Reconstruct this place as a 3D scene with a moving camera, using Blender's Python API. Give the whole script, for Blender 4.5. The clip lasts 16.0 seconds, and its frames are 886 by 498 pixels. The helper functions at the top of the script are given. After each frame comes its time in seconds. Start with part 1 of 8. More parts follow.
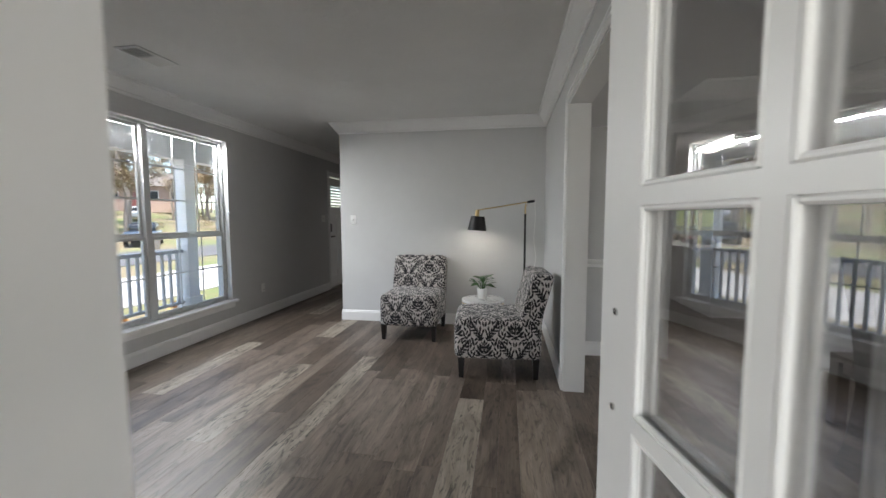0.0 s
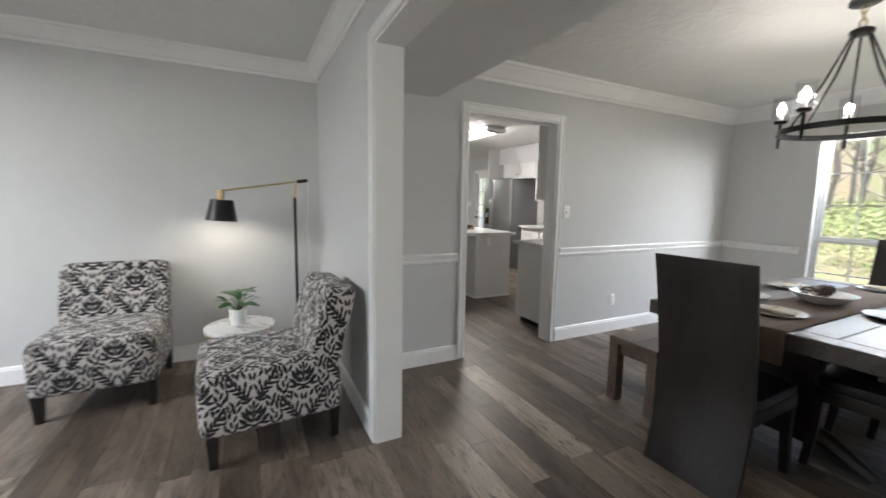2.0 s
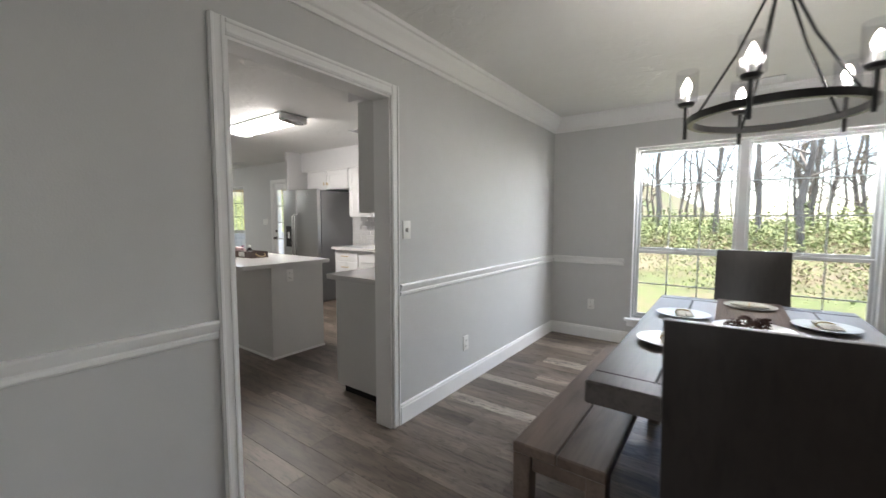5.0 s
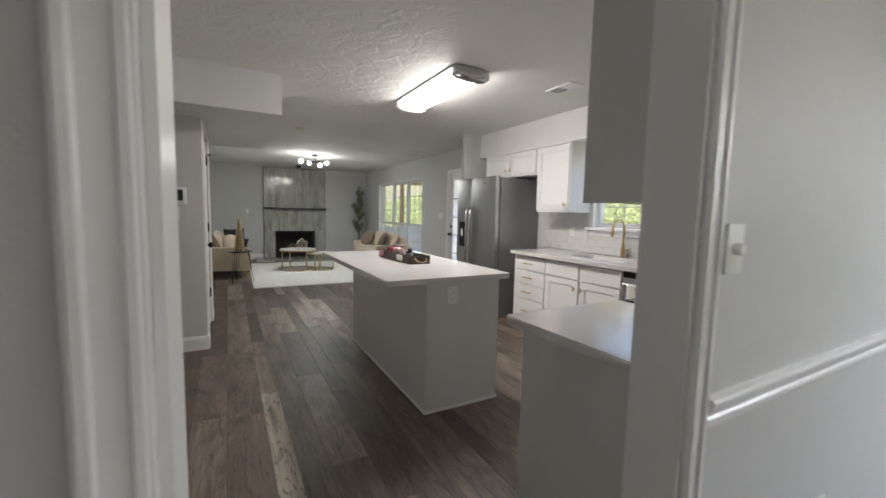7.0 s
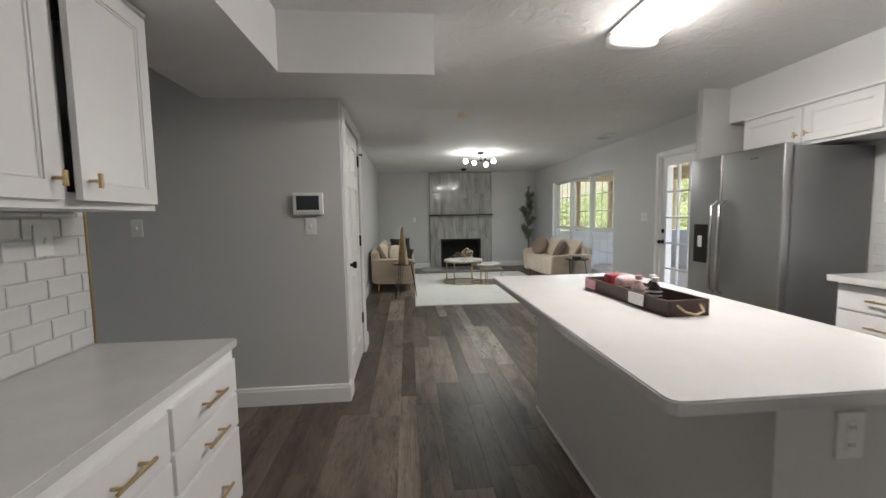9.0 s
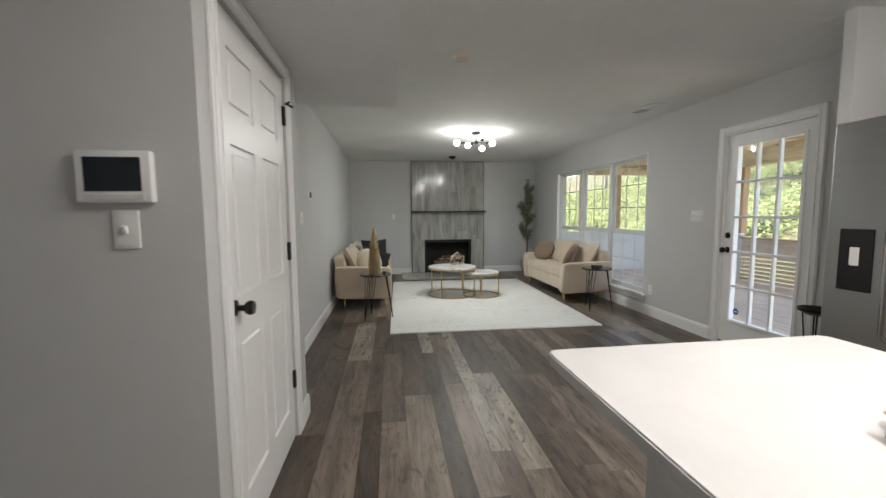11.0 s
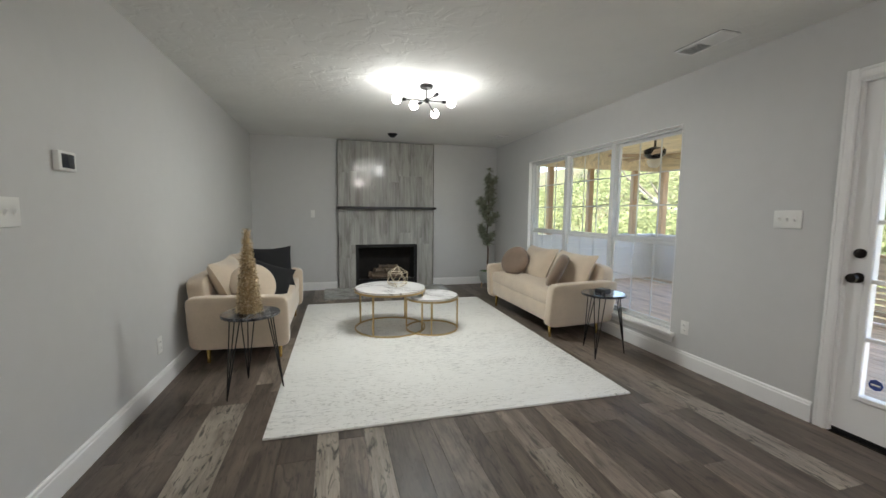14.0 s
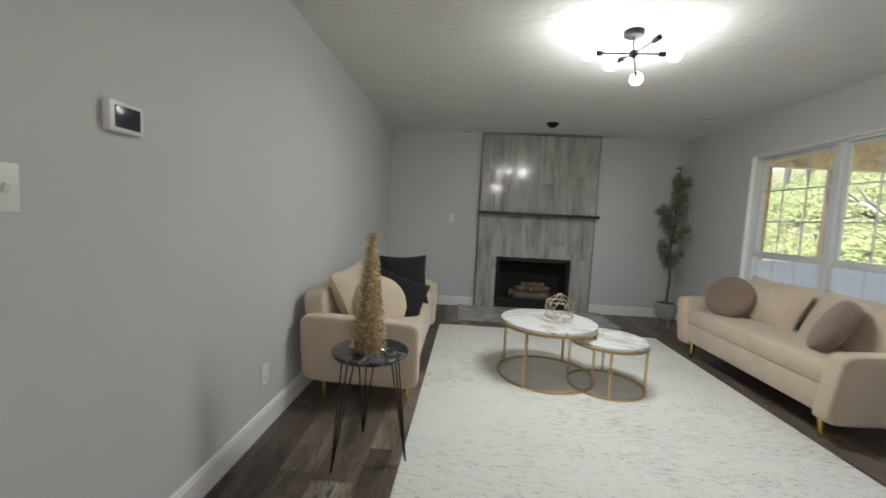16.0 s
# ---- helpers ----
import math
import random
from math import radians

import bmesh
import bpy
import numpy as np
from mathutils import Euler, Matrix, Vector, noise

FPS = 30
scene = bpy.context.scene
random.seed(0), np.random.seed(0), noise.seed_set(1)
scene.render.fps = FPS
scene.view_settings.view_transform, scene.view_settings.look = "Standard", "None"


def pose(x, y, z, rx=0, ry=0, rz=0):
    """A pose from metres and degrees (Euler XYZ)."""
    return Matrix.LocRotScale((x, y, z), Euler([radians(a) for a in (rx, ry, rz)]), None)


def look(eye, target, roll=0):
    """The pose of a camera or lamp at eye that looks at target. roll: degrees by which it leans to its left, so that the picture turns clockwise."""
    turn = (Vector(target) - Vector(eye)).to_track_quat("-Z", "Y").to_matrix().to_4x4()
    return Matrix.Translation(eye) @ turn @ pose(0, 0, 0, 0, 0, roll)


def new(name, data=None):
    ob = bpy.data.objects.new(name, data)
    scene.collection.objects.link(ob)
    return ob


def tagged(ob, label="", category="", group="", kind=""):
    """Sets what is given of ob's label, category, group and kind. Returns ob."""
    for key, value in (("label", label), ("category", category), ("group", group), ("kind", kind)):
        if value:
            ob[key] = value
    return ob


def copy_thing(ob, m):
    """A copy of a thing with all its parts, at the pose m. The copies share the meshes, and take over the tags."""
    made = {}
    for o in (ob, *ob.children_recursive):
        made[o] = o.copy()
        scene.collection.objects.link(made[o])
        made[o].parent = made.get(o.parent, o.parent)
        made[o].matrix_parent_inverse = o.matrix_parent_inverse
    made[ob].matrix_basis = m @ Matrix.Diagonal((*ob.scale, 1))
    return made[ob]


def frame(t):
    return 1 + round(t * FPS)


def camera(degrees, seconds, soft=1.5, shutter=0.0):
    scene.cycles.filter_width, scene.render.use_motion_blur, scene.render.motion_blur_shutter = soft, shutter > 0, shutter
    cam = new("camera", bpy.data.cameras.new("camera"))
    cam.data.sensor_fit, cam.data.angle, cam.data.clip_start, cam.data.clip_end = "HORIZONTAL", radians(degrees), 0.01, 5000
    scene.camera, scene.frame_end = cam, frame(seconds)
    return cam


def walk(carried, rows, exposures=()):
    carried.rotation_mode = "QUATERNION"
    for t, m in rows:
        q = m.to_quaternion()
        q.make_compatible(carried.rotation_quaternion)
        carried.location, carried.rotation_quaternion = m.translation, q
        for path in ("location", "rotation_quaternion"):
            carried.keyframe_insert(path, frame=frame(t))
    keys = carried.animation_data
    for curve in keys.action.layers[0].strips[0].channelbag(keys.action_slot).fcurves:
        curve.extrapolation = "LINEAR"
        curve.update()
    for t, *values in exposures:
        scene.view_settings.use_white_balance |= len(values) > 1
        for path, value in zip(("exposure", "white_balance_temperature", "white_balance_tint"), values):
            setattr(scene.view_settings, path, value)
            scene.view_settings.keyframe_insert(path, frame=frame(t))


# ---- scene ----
cam = camera(97.1, 16.0, shutter=0.3)
PATH = [
    (0, (0.114, -0.043, 1.278), (-0.212, 1.924, 1.124), -0.06),
    (0.5, (0.032, 0.250, 1.308), (-0.160, 2.234, 1.143), 0.18),
    (1, (-0.003, 0.502, 1.305), (-0.016, 2.493, 1.115), 0.05),
    (1.5, (-0.036, 0.713, 1.295), (0.310, 2.669, 1.057), 0.27),
    (2, (-0.053, 0.944, 1.324), (0.837, 2.719, 1.081), 1.04),
    (2.5, (0.009, 1.122, 1.301), (1.243, 2.676, 1.051), 2.05),
    (3, (0.151, 1.310, 1.304), (1.640, 2.624, 1.068), 2.74),
    (3.2, (0.186, 1.393, 1.313), (1.777, 2.583, 1.078), 2.72),
    (3.7, (0.318, 1.578, 1.312), (2.048, 2.559, 1.093), 2.36),
    (4.2, (0.467, 1.757, 1.311), (2.211, 2.716, 1.119), 1.37),
    (4.7, (0.640, 1.950, 1.310), (2.321, 3.022, 1.147), 0.38),
    (5.3, (0.892, 2.228, 1.309), (2.420, 3.510, 1.167), 0.09),
    (5.5, (0.979, 2.337, 1.310), (2.445, 3.691, 1.169), 0.09),
    (6, (1.212, 2.600, 1.287), (2.510, 4.115, 1.153), 0.54),
    (6.5, (1.424, 2.893, 1.294), (2.568, 4.527, 1.137), 1.13),
    (7, (1.618, 3.264, 1.311), (2.576, 5.010, 1.129), 1.32),
    (7.5, (1.737, 3.578, 1.299), (2.498, 5.417, 1.104), 0.45),
    (8, (1.796, 3.932, 1.287), (2.358, 5.842, 1.092), -0.30),
    (8.5, (1.825, 4.297, 1.297), (2.176, 6.257, 1.114), -0.83),
    (9, (1.868, 4.652, 1.307), (2.045, 6.637, 1.143), -0.97),
    (9.2, (1.878, 4.787, 1.306), (2.018, 6.775, 1.145), -0.97),
    (9.7, (1.910, 5.149, 1.305), (1.976, 7.142, 1.150), -0.95),
    (10.2, (1.936, 5.527, 1.301), (2.044, 7.518, 1.142), -0.75),
    (10.7, (1.964, 5.907, 1.297), (2.168, 7.889, 1.126), -0.51),
    (11.2, (2.003, 6.296, 1.295), (2.294, 8.266, 1.113), -0.35),
    (11.5, (2.037, 6.508, 1.294), (2.351, 8.474, 1.108), -0.35),
    (12, (2.097, 6.841, 1.305), (2.422, 8.805, 1.116), -0.42),
    (12.5, (2.141, 7.152, 1.288), (2.543, 9.100, 1.078), -0.34),
    (13, (2.188, 7.457, 1.277), (2.654, 9.390, 1.061), -0.18),
    (13.5, (2.307, 7.752, 1.283), (2.823, 9.674, 1.087), 0.11),
    (14, (2.354, 8.056, 1.279), (2.893, 9.973, 1.093), 0.56),
    (14.5, (2.370, 8.340, 1.281), (2.816, 10.281, 1.088), 0.87),
    (15, (2.410, 8.619, 1.277), (2.697, 10.588, 1.073), 1.57),
    (15.5, (2.380, 8.873, 1.245), (2.501, 10.858, 1.028), 2.42),
    (16, (2.217, 9.123, 1.248), (2.121, 11.114, 1.085), 2.91),
]
EXPOSURES = [(0.0, 2.4), (1.0, 2.55), (2.0, 2.85), (3.0, 2.88), (5.5, 2.65), (7.5, 2.5), (9.0, 2.58), (11.5, 2.68), (14.0, 2.75), (16.0, 2.6)]
walk(cam, [(t, look(eye, target, roll)) for t, eye, target, roll in PATH], EXPOSURES)

# ---- world and sun ----
SUN_DIR = Vector((-0.15, 0.15, -0.95)).normalized()
world = bpy.data.worlds.new("world")
scene.world = world
world.use_nodes = True
wn = world.node_tree
sky = wn.nodes.new("ShaderNodeTexSky")
sky.sky_type = "NISHITA"
sky.sun_disc = False
sky.sun_elevation = math.asin(-SUN_DIR.z)
sky.sun_rotation = math.atan2(-SUN_DIR.x, -SUN_DIR.y)
wn.nodes["Background"].inputs[1].default_value = 0.12
wn.links.new(sky.outputs[0], wn.nodes["Background"].inputs[0])
sun = new("sun", bpy.data.lights.new("sun", "SUN"))
sun.data.energy, sun.data.angle, sun.data.color = 3.3, radians(0.5), (1.0, 0.95, 0.86)
sun.matrix_world = look((0, 0, 30), Vector((0, 0, 30)) + SUN_DIR)


def bulb_light(x, y, z, watts, color=(1, 0.93, 0.84), size=0.04):
    lamp = new("lamp_light", bpy.data.lights.new("lamp_light", "POINT"))
    lamp.data.energy, lamp.data.color, lamp.data.shadow_soft_size = watts, color, size
    lamp.location = (x, y, z)
    return lamp


def panel_light(m, watts, sx, sy, color=(1, 1, 1)):
    lamp = new("panel_light", bpy.data.lights.new("panel_light", "AREA"))
    lamp.data.shape, lamp.data.size, lamp.data.size_y = "RECTANGLE", sx, sy
    lamp.data.energy, lamp.data.color = watts, color
    lamp.matrix_world = m
    return lamp


# lights of the place: kitchen tube, family lamp, chandelier, reading lamp
for y in (6.14, 6.52, 6.90):
    bulb_light(3.3, y, 2.365, 1.2, (1.0, 0.925, 0.87), 0.05)
panel_light(pose(3.3, 6.52, 2.33, 0, 0, 0), 5.0, 0.2, 1.1, (1.0, 0.925, 0.87))
FAMILY_BULBS = [(2.915, 11.62, 2.28), (3.10, 11.76, 2.275), (3.415, 11.60, 2.28), (3.36, 11.99, 2.27)]
for b in FAMILY_BULBS:
    bulb_light(*b, 0.5, (0.94, 0.99, 0.98), 0.045)
    panel_light(pose(b[0], b[1], b[2] - 0.047), 0.85, 0.05, 0.05, (0.94, 0.99, 0.98))
CHAND = (2.97, 1.95)
CHAND_BULBS = [(CHAND[0] + 0.30 * math.cos(a), CHAND[1] + 0.30 * math.sin(a), 1.93) for a in [radians(20 + 72 * i) for i in range(5)]]
for b in CHAND_BULBS:
    bulb_light(*b, 0.38, (1, 0.93, 0.86), 0.03)
bulb_light(-0.225, 4.28, 1.17, 0.7, (1, 0.9, 0.75), 0.035)

# added lamp in an unseen opening, standing for daylight behind the french door
panel_light(pose(0.15, -3.06, 1.35, 90, 0, 0), 15, 2.6, 1.5, (1.0, 0.96, 0.90))
# added strip lamps in two window heads, boosting the sky's own light
panel_light(look((-3.215, 3.055, 2.12), (-2.215, 3.055, 2.12)), 34, 1.85, 0.06, (0.97, 0.985, 1.0))
panel_light(look((5.345, 1.99, 2.015), (4.345, 1.99, 1.78)), 22, 1.68, 0.06, (0.97, 0.985, 1.0))


# ---- materials ----
def nodes(name, rough=0.5, metal=0.0):
    m = bpy.data.materials.new(name)
    m.use_nodes = True
    nt = m.node_tree
    b = nt.nodes["Principled BSDF"]
    b.inputs["Roughness"].default_value = rough
    b.inputs["Metallic"].default_value = metal
    return m, nt, b


def nd(nt, kind, **values):
    n = nt.nodes.new("ShaderNode" + kind)
    for k, v in values.items():
        if k in n.inputs:
            n.inputs[k].default_value = v
    return n


def ramp(nt, fac, stops):
    r = nt.nodes.new("ShaderNodeValToRGB")
    el = r.color_ramp.elements
    while len(el) < len(stops):
        el.new(0.5)
    for e, (p, c) in zip(el, stops):
        e.position, e.color = p, (*c, 1)
    nt.links.new(fac, r.inputs[0])
    return r.outputs[0]


def coords(nt, scale=(1, 1, 1), kind="Object"):
    tc = nd(nt, "TexCoord")
    mp = nd(nt, "Mapping", Scale=scale)
    nt.links.new(tc.outputs[kind], mp.inputs[0])
    return mp.outputs[0]


def surface(name, color, rough=0.5, metal=0.0, vary=0.06, scale=3.0, bump=0.0, bump_scale=80.0, stretch=(1, 1, 1), rough_vary=0.08, kind="Object", coat=0.0):
    """Colour with broad mottling and fine grain, roughness that varies, and a fine relief."""
    m, nt, b = nodes(name, rough, metal)
    co = coords(nt, stretch, kind)
    broad = nd(nt, "TexNoise", Scale=scale, Detail=4.0, Roughness=0.6)
    fine = nd(nt, "TexNoise", Scale=scale * 14, Detail=3.0)
    for n in (broad, fine):
        nt.links.new(co, n.inputs["Vector"])
    mix = nd(nt, "Math")
    mix.operation = "MULTIPLY_ADD"
    mix.inputs[1].default_value = 0.35
    nt.links.new(fine.outputs[0], mix.inputs[0])
    nt.links.new(broad.outputs[0], mix.inputs[2])
    lo = tuple(max(0, c * (1 - vary)) for c in color)
    hi = tuple(min(1, c * (1 + vary)) for c in color)
    nt.links.new(ramp(nt, mix.outputs[0], [(0.45, lo), (0.9, hi)]), b.inputs["Base Color"])
    if rough_vary:
        rr = nd(nt, "MapRange")
        rr.inputs[3].default_value, rr.inputs[4].default_value = max(0.02, rough - rough_vary), min(1, rough + rough_vary)
        nt.links.new(broad.outputs[0], rr.inputs[0])
        nt.links.new(rr.outputs[0], b.inputs["Roughness"])
    if bump:
        bn = nd(nt, "TexNoise", Scale=bump_scale, Detail=4.0)
        nt.links.new(co, bn.inputs["Vector"])
        bp = nd(nt, "Bump", Strength=min(1.0, bump), Distance=0.004)
        nt.links.new(bn.outputs[0], bp.inputs["Height"])
        nt.links.new(bp.outputs[0], b.inputs["Normal"])
    if coat:
        b.inputs["Coat Weight"].default_value = coat
        b.inputs["Coat Roughness"].default_value = 0.08
    return m


def glow(name, color, strength):
    m, nt, b = nodes(name, 0.4)
    b.inputs["Base Color"].default_value = (*color, 1)
    b.inputs["Emission Color"].default_value = (*color, 1)
    b.inputs["Emission Strength"].default_value = strength
    return m


def glass_pane(name, tint=(1, 1, 1), gloss=1.0):
    m = bpy.data.materials.new(name)
    m.use_nodes = True
    nt = m.node_tree
    nt.nodes.remove(nt.nodes["Principled BSDF"])
    tr = nd(nt, "BsdfTransparent", Color=(*tint, 1))
    gl = nd(nt, "BsdfGlossy", Roughness=0.02)
    fr = nd(nt, "LayerWeight")
    p5 = nd(nt, "Math")
    p5.operation = "POWER"
    p5.inputs[1].default_value = 5.0
    nt.links.new(fr.outputs["Facing"], p5.inputs[0])
    k = nd(nt, "Math")
    k.operation = "MULTIPLY_ADD"
    k.inputs[1].default_value, k.inputs[2].default_value = 0.5 * gloss, 0.035 * gloss
    mx = nd(nt, "MixShader")
    nt.links.new(p5.outputs[0], k.inputs[0])
    nt.links.new(k.outputs[0], mx.inputs[0])
    nt.links.new(tr.outputs[0], mx.inputs[1])
    nt.links.new(gl.outputs[0], mx.inputs[2])
    nt.links.new(mx.outputs[0], nt.nodes["Material Output"].inputs[0])
    return m


def knockdown(name, color):
    """Ceiling paint over a trowelled texture."""
    m, nt, b = nodes(name, 0.75)
    co = coords(nt)
    big = nd(nt, "TexNoise", Scale=2.2, Detail=3.0)
    n1 = nd(nt, "TexNoise", Scale=8.0, Detail=4.0, Distortion=0.8)
    n2 = nd(nt, "TexNoise", Scale=60.0, Detail=2.0)
    for n in (big, n1, n2):
        nt.links.new(co, n.inputs["Vector"])
    nt.links.new(ramp(nt, big.outputs[0], [(0.3, tuple(c * 0.95 for c in color)), (0.7, color)]), b.inputs["Base Color"])
    flat = ramp(nt, n1.outputs[0], [(0.47, (0, 0, 0)), (0.56, (1, 1, 1))])
    add = nd(nt, "MixRGB", Fac=0.25)
    nt.links.new(flat, add.inputs[1])
    nt.links.new(n2.outputs[0], add.inputs[2])
    bp = nd(nt, "Bump", Strength=0.38, Distance=0.006)
    nt.links.new(add.outputs[0], bp.inputs["Height"])
    nt.links.new(bp.outputs[0], b.inputs["Normal"])
    return m


def plank_material(name, stops, rough=0.42, cross=55.0, along=2.2, axis=1, knots=True, bump=0.25, coat=0.0, dark=0.55):
    """Wood boards; each board or island has its own tone and grain."""
    m, nt, b = nodes(name, rough)
    geo = nd(nt, "NewGeometry")
    info = nd(nt, "ObjectInfo")
    rnd = nd(nt, "Math")
    rnd.operation = "ADD"
    nt.links.new(info.outputs["Random"], rnd.inputs[0])
    nt.links.new(geo.outputs["Random Per Island"], rnd.inputs[1])
    fr = nd(nt, "Math")
    fr.operation = "FRACT"
    nt.links.new(rnd.outputs[0], fr.inputs[0])
    off = nd(nt, "CombineXYZ")
    k = nd(nt, "Math")
    k.operation = "MULTIPLY"
    k.inputs[1].default_value = 37.0
    nt.links.new(fr.outputs[0], k.inputs[0])
    nt.links.new(k.outputs[0], off.inputs[0])
    nt.links.new(k.outputs[0], off.inputs[1])
    nt.links.new(k.outputs[0], off.inputs[2])
    add = nd(nt, "VectorMath")
    add.operation = "ADD"
    nt.links.new(geo.outputs["Position"], add.inputs[0])
    nt.links.new(off.outputs[0], add.inputs[1])
    sc = [cross, cross, cross]
    sc[axis] = along
    mp = nd(nt, "Mapping", Scale=tuple(sc))
    nt.links.new(add.outputs[0], mp.inputs[0])
    grain = nd(nt, "TexNoise", Scale=1.0, Detail=6.0, Roughness=0.65, Distortion=0.6)
    nt.links.new(mp.outputs[0], grain.inputs["Vector"])
    sc2 = [7.0, 7.0, 7.0]
    sc2[axis] = 1.4
    mp2 = nd(nt, "Mapping", Scale=tuple(sc2))
    nt.links.new(add.outputs[0], mp2.inputs[0])
    cloud = nd(nt, "TexNoise", Scale=1.0, Detail=4.0, Roughness=0.6, Distortion=0.8)
    nt.links.new(mp2.outputs[0], cloud.inputs["Vector"])
    base = ramp(nt, fr.outputs[0], stops)
    g = ramp(nt, grain.outputs[0], [(0.33, (dark, dark, dark)), (0.52, (1, 1, 1)), (0.7, (1.0, 1.0, 1.0))])
    c = ramp(nt, cloud.outputs[0], [(0.28, (0.42, 0.40, 0.385)), (0.46, (0.86, 0.85, 0.84)), (0.58, (1, 1, 1)), (0.75, (1.25, 1.24, 1.22))])
    m1 = nd(nt, "MixRGB", Fac=1.0)
    m1.blend_type = "MULTIPLY"
    nt.links.new(base, m1.inputs[1])
    nt.links.new(g, m1.inputs[2])
    m2 = nd(nt, "MixRGB", Fac=0.85)
    m2.blend_type = "MULTIPLY"
    nt.links.new(m1.outputs[0], m2.inputs[1])
    nt.links.new(c, m2.inputs[2])
    nt.links.new(m2.outputs[0], b.inputs["Base Color"])
    bp = nd(nt, "Bump", Strength=bump, Distance=0.002)
    nt.links.new(grain.outputs[0], bp.inputs["Height"])
    nt.links.new(bp.outputs[0], b.inputs["Normal"])
    rr = nd(nt, "MapRange")
    rr.inputs[3].default_value, rr.inputs[4].default_value = rough - 0.08, rough + 0.12
    nt.links.new(cloud.outputs[0], rr.inputs[0])
    nt.links.new(rr.outputs[0], b.inputs["Roughness"])
    if coat:
        b.inputs["Coat Weight"].default_value = coat
    return m


def floor_material(name, stops, rough, flecks):
    """Printed wood-look planks: smoky clouds, faint grain and dark cracks; every plank its own tone."""
    m, nt, b = nodes(name, rough)

    def op(kind, x, y):
        n = nd(nt, "Math")
        n.operation = kind
        for i, v in enumerate((x, y)):
            if isinstance(v, (int, float)):
                n.inputs[i].default_value = v
            else:
                nt.links.new(v, n.inputs[i])
        return n.outputs[0]

    geo, info = nd(nt, "NewGeometry"), nd(nt, "ObjectInfo")
    tone = op("FRACT", op("ADD", info.outputs["Random"], geo.outputs["Random Per Island"]), 0.0)
    off = nd(nt, "CombineXYZ")
    for i, f in enumerate((31.0, 47.0, 13.0)):
        nt.links.new(op("MULTIPLY", tone, f), off.inputs[i])
    add = nd(nt, "VectorMath")
    add.operation = "ADD"
    nt.links.new(geo.outputs["Position"], add.inputs[0])
    nt.links.new(off.outputs[0], add.inputs[1])

    def noise(sx, sy, detail, rgh, dist):
        mp = nd(nt, "Mapping", Scale=(sx, sy, sx))
        nt.links.new(add.outputs[0], mp.inputs[0])
        n = nd(nt, "TexNoise", Scale=1.0, Detail=detail, Roughness=rgh, Distortion=dist)
        nt.links.new(mp.outputs[0], n.inputs["Vector"])
        return n.outputs[0]

    cloud = noise(6.0, 1.5, 5.0, 0.62, 1.2)
    streak = noise(26.0, 1.1, 5.0, 0.6, 1.6)
    grain = noise(150.0, 5.0, 3.0, 0.6, 0.3)
    crack = noise(19.0, 4.2, 4.0, 0.62, 2.8)
    base = ramp(nt, tone, stops)
    layers = (
        ramp(nt, cloud, [(0.32, (0.42, 0.405, 0.395)), (0.45, (0.80, 0.79, 0.785)), (0.56, (1, 1, 1)), (0.72, (1.28, 1.27, 1.26))]),
        ramp(nt, streak, [(0.30, (0.72, 0.71, 0.70)), (0.52, (1, 1, 1)), (0.70, (1.16, 1.155, 1.15))]),
        ramp(nt, grain, [(0.35, (0.90, 0.90, 0.90)), (0.6, (1.04, 1.04, 1.04))]),
        ramp(nt, crack, [(0.33, (1 - flecks * 0.9,) * 3), (0.415, (1 - flecks * 0.4,) * 3), (0.46, (1, 1, 1))]),
    )
    out = base
    for c in layers:
        mx = nd(nt, "MixRGB", Fac=1.0)
        mx.blend_type = "MULTIPLY"
        nt.links.new(out, mx.inputs[1])
        nt.links.new(c, mx.inputs[2])
        out = mx.outputs[0]
    nt.links.new(out, b.inputs["Base Color"])
    bp = nd(nt, "Bump", Strength=0.12, Distance=0.002)
    nt.links.new(op("ADD", op("MULTIPLY", grain, 0.4), streak), bp.inputs["Height"])
    nt.links.new(bp.outputs[0], b.inputs["Normal"])
    rr = nd(nt, "MapRange")
    rr.inputs[3].default_value, rr.inputs[4].default_value = rough - 0.06, rough + 0.14
    nt.links.new(streak, rr.inputs[0])
    nt.links.new(rr.outputs[0], b.inputs["Roughness"])
    return m


WALL = surface("wall_paint", (0.60, 0.60, 0.597), 0.62, vary=0.03, scale=0.8, bump=0.12, bump_scale=160)
CEIL = knockdown("ceiling_paint", (0.78, 0.78, 0.765))
SOFFIT = surface("soffit_paint", (0.76, 0.76, 0.765), 0.7, vary=0.03, scale=1.0, bump=0.15, bump_scale=120)
TRIM = surface("trim_paint", (0.86, 0.86, 0.855), 0.35, vary=0.02, scale=1.5, bump=0.05, bump_scale=40)
SASH = surface("sash_paint", (0.64, 0.65, 0.65), 0.4, vary=0.03, scale=4)
CABINET = surface("cabinet_paint", (0.84, 0.84, 0.84), 0.3, vary=0.015, scale=2)
GREY_PANEL = surface("grey_panel", (0.66, 0.66, 0.645), 0.5, vary=0.03, scale=2)
QUARTZ = surface("quartz", (0.66, 0.655, 0.645), 0.12, vary=0.035, scale=5, rough_vary=0.03)
GLASS = glass_pane("window_glass")
BLACK = surface("black_metal", (0.012, 0.012, 0.013), 0.38, metal=0.4, vary=0.1, scale=10)
BRASS = surface("brass", (0.56, 0.42, 0.22), 0.33, metal=1.0, vary=0.06, scale=12)
STEEL = surface("stainless", (0.47, 0.47, 0.475), 0.32, metal=1.0, vary=0.03, scale=2, stretch=(1, 1, 30))
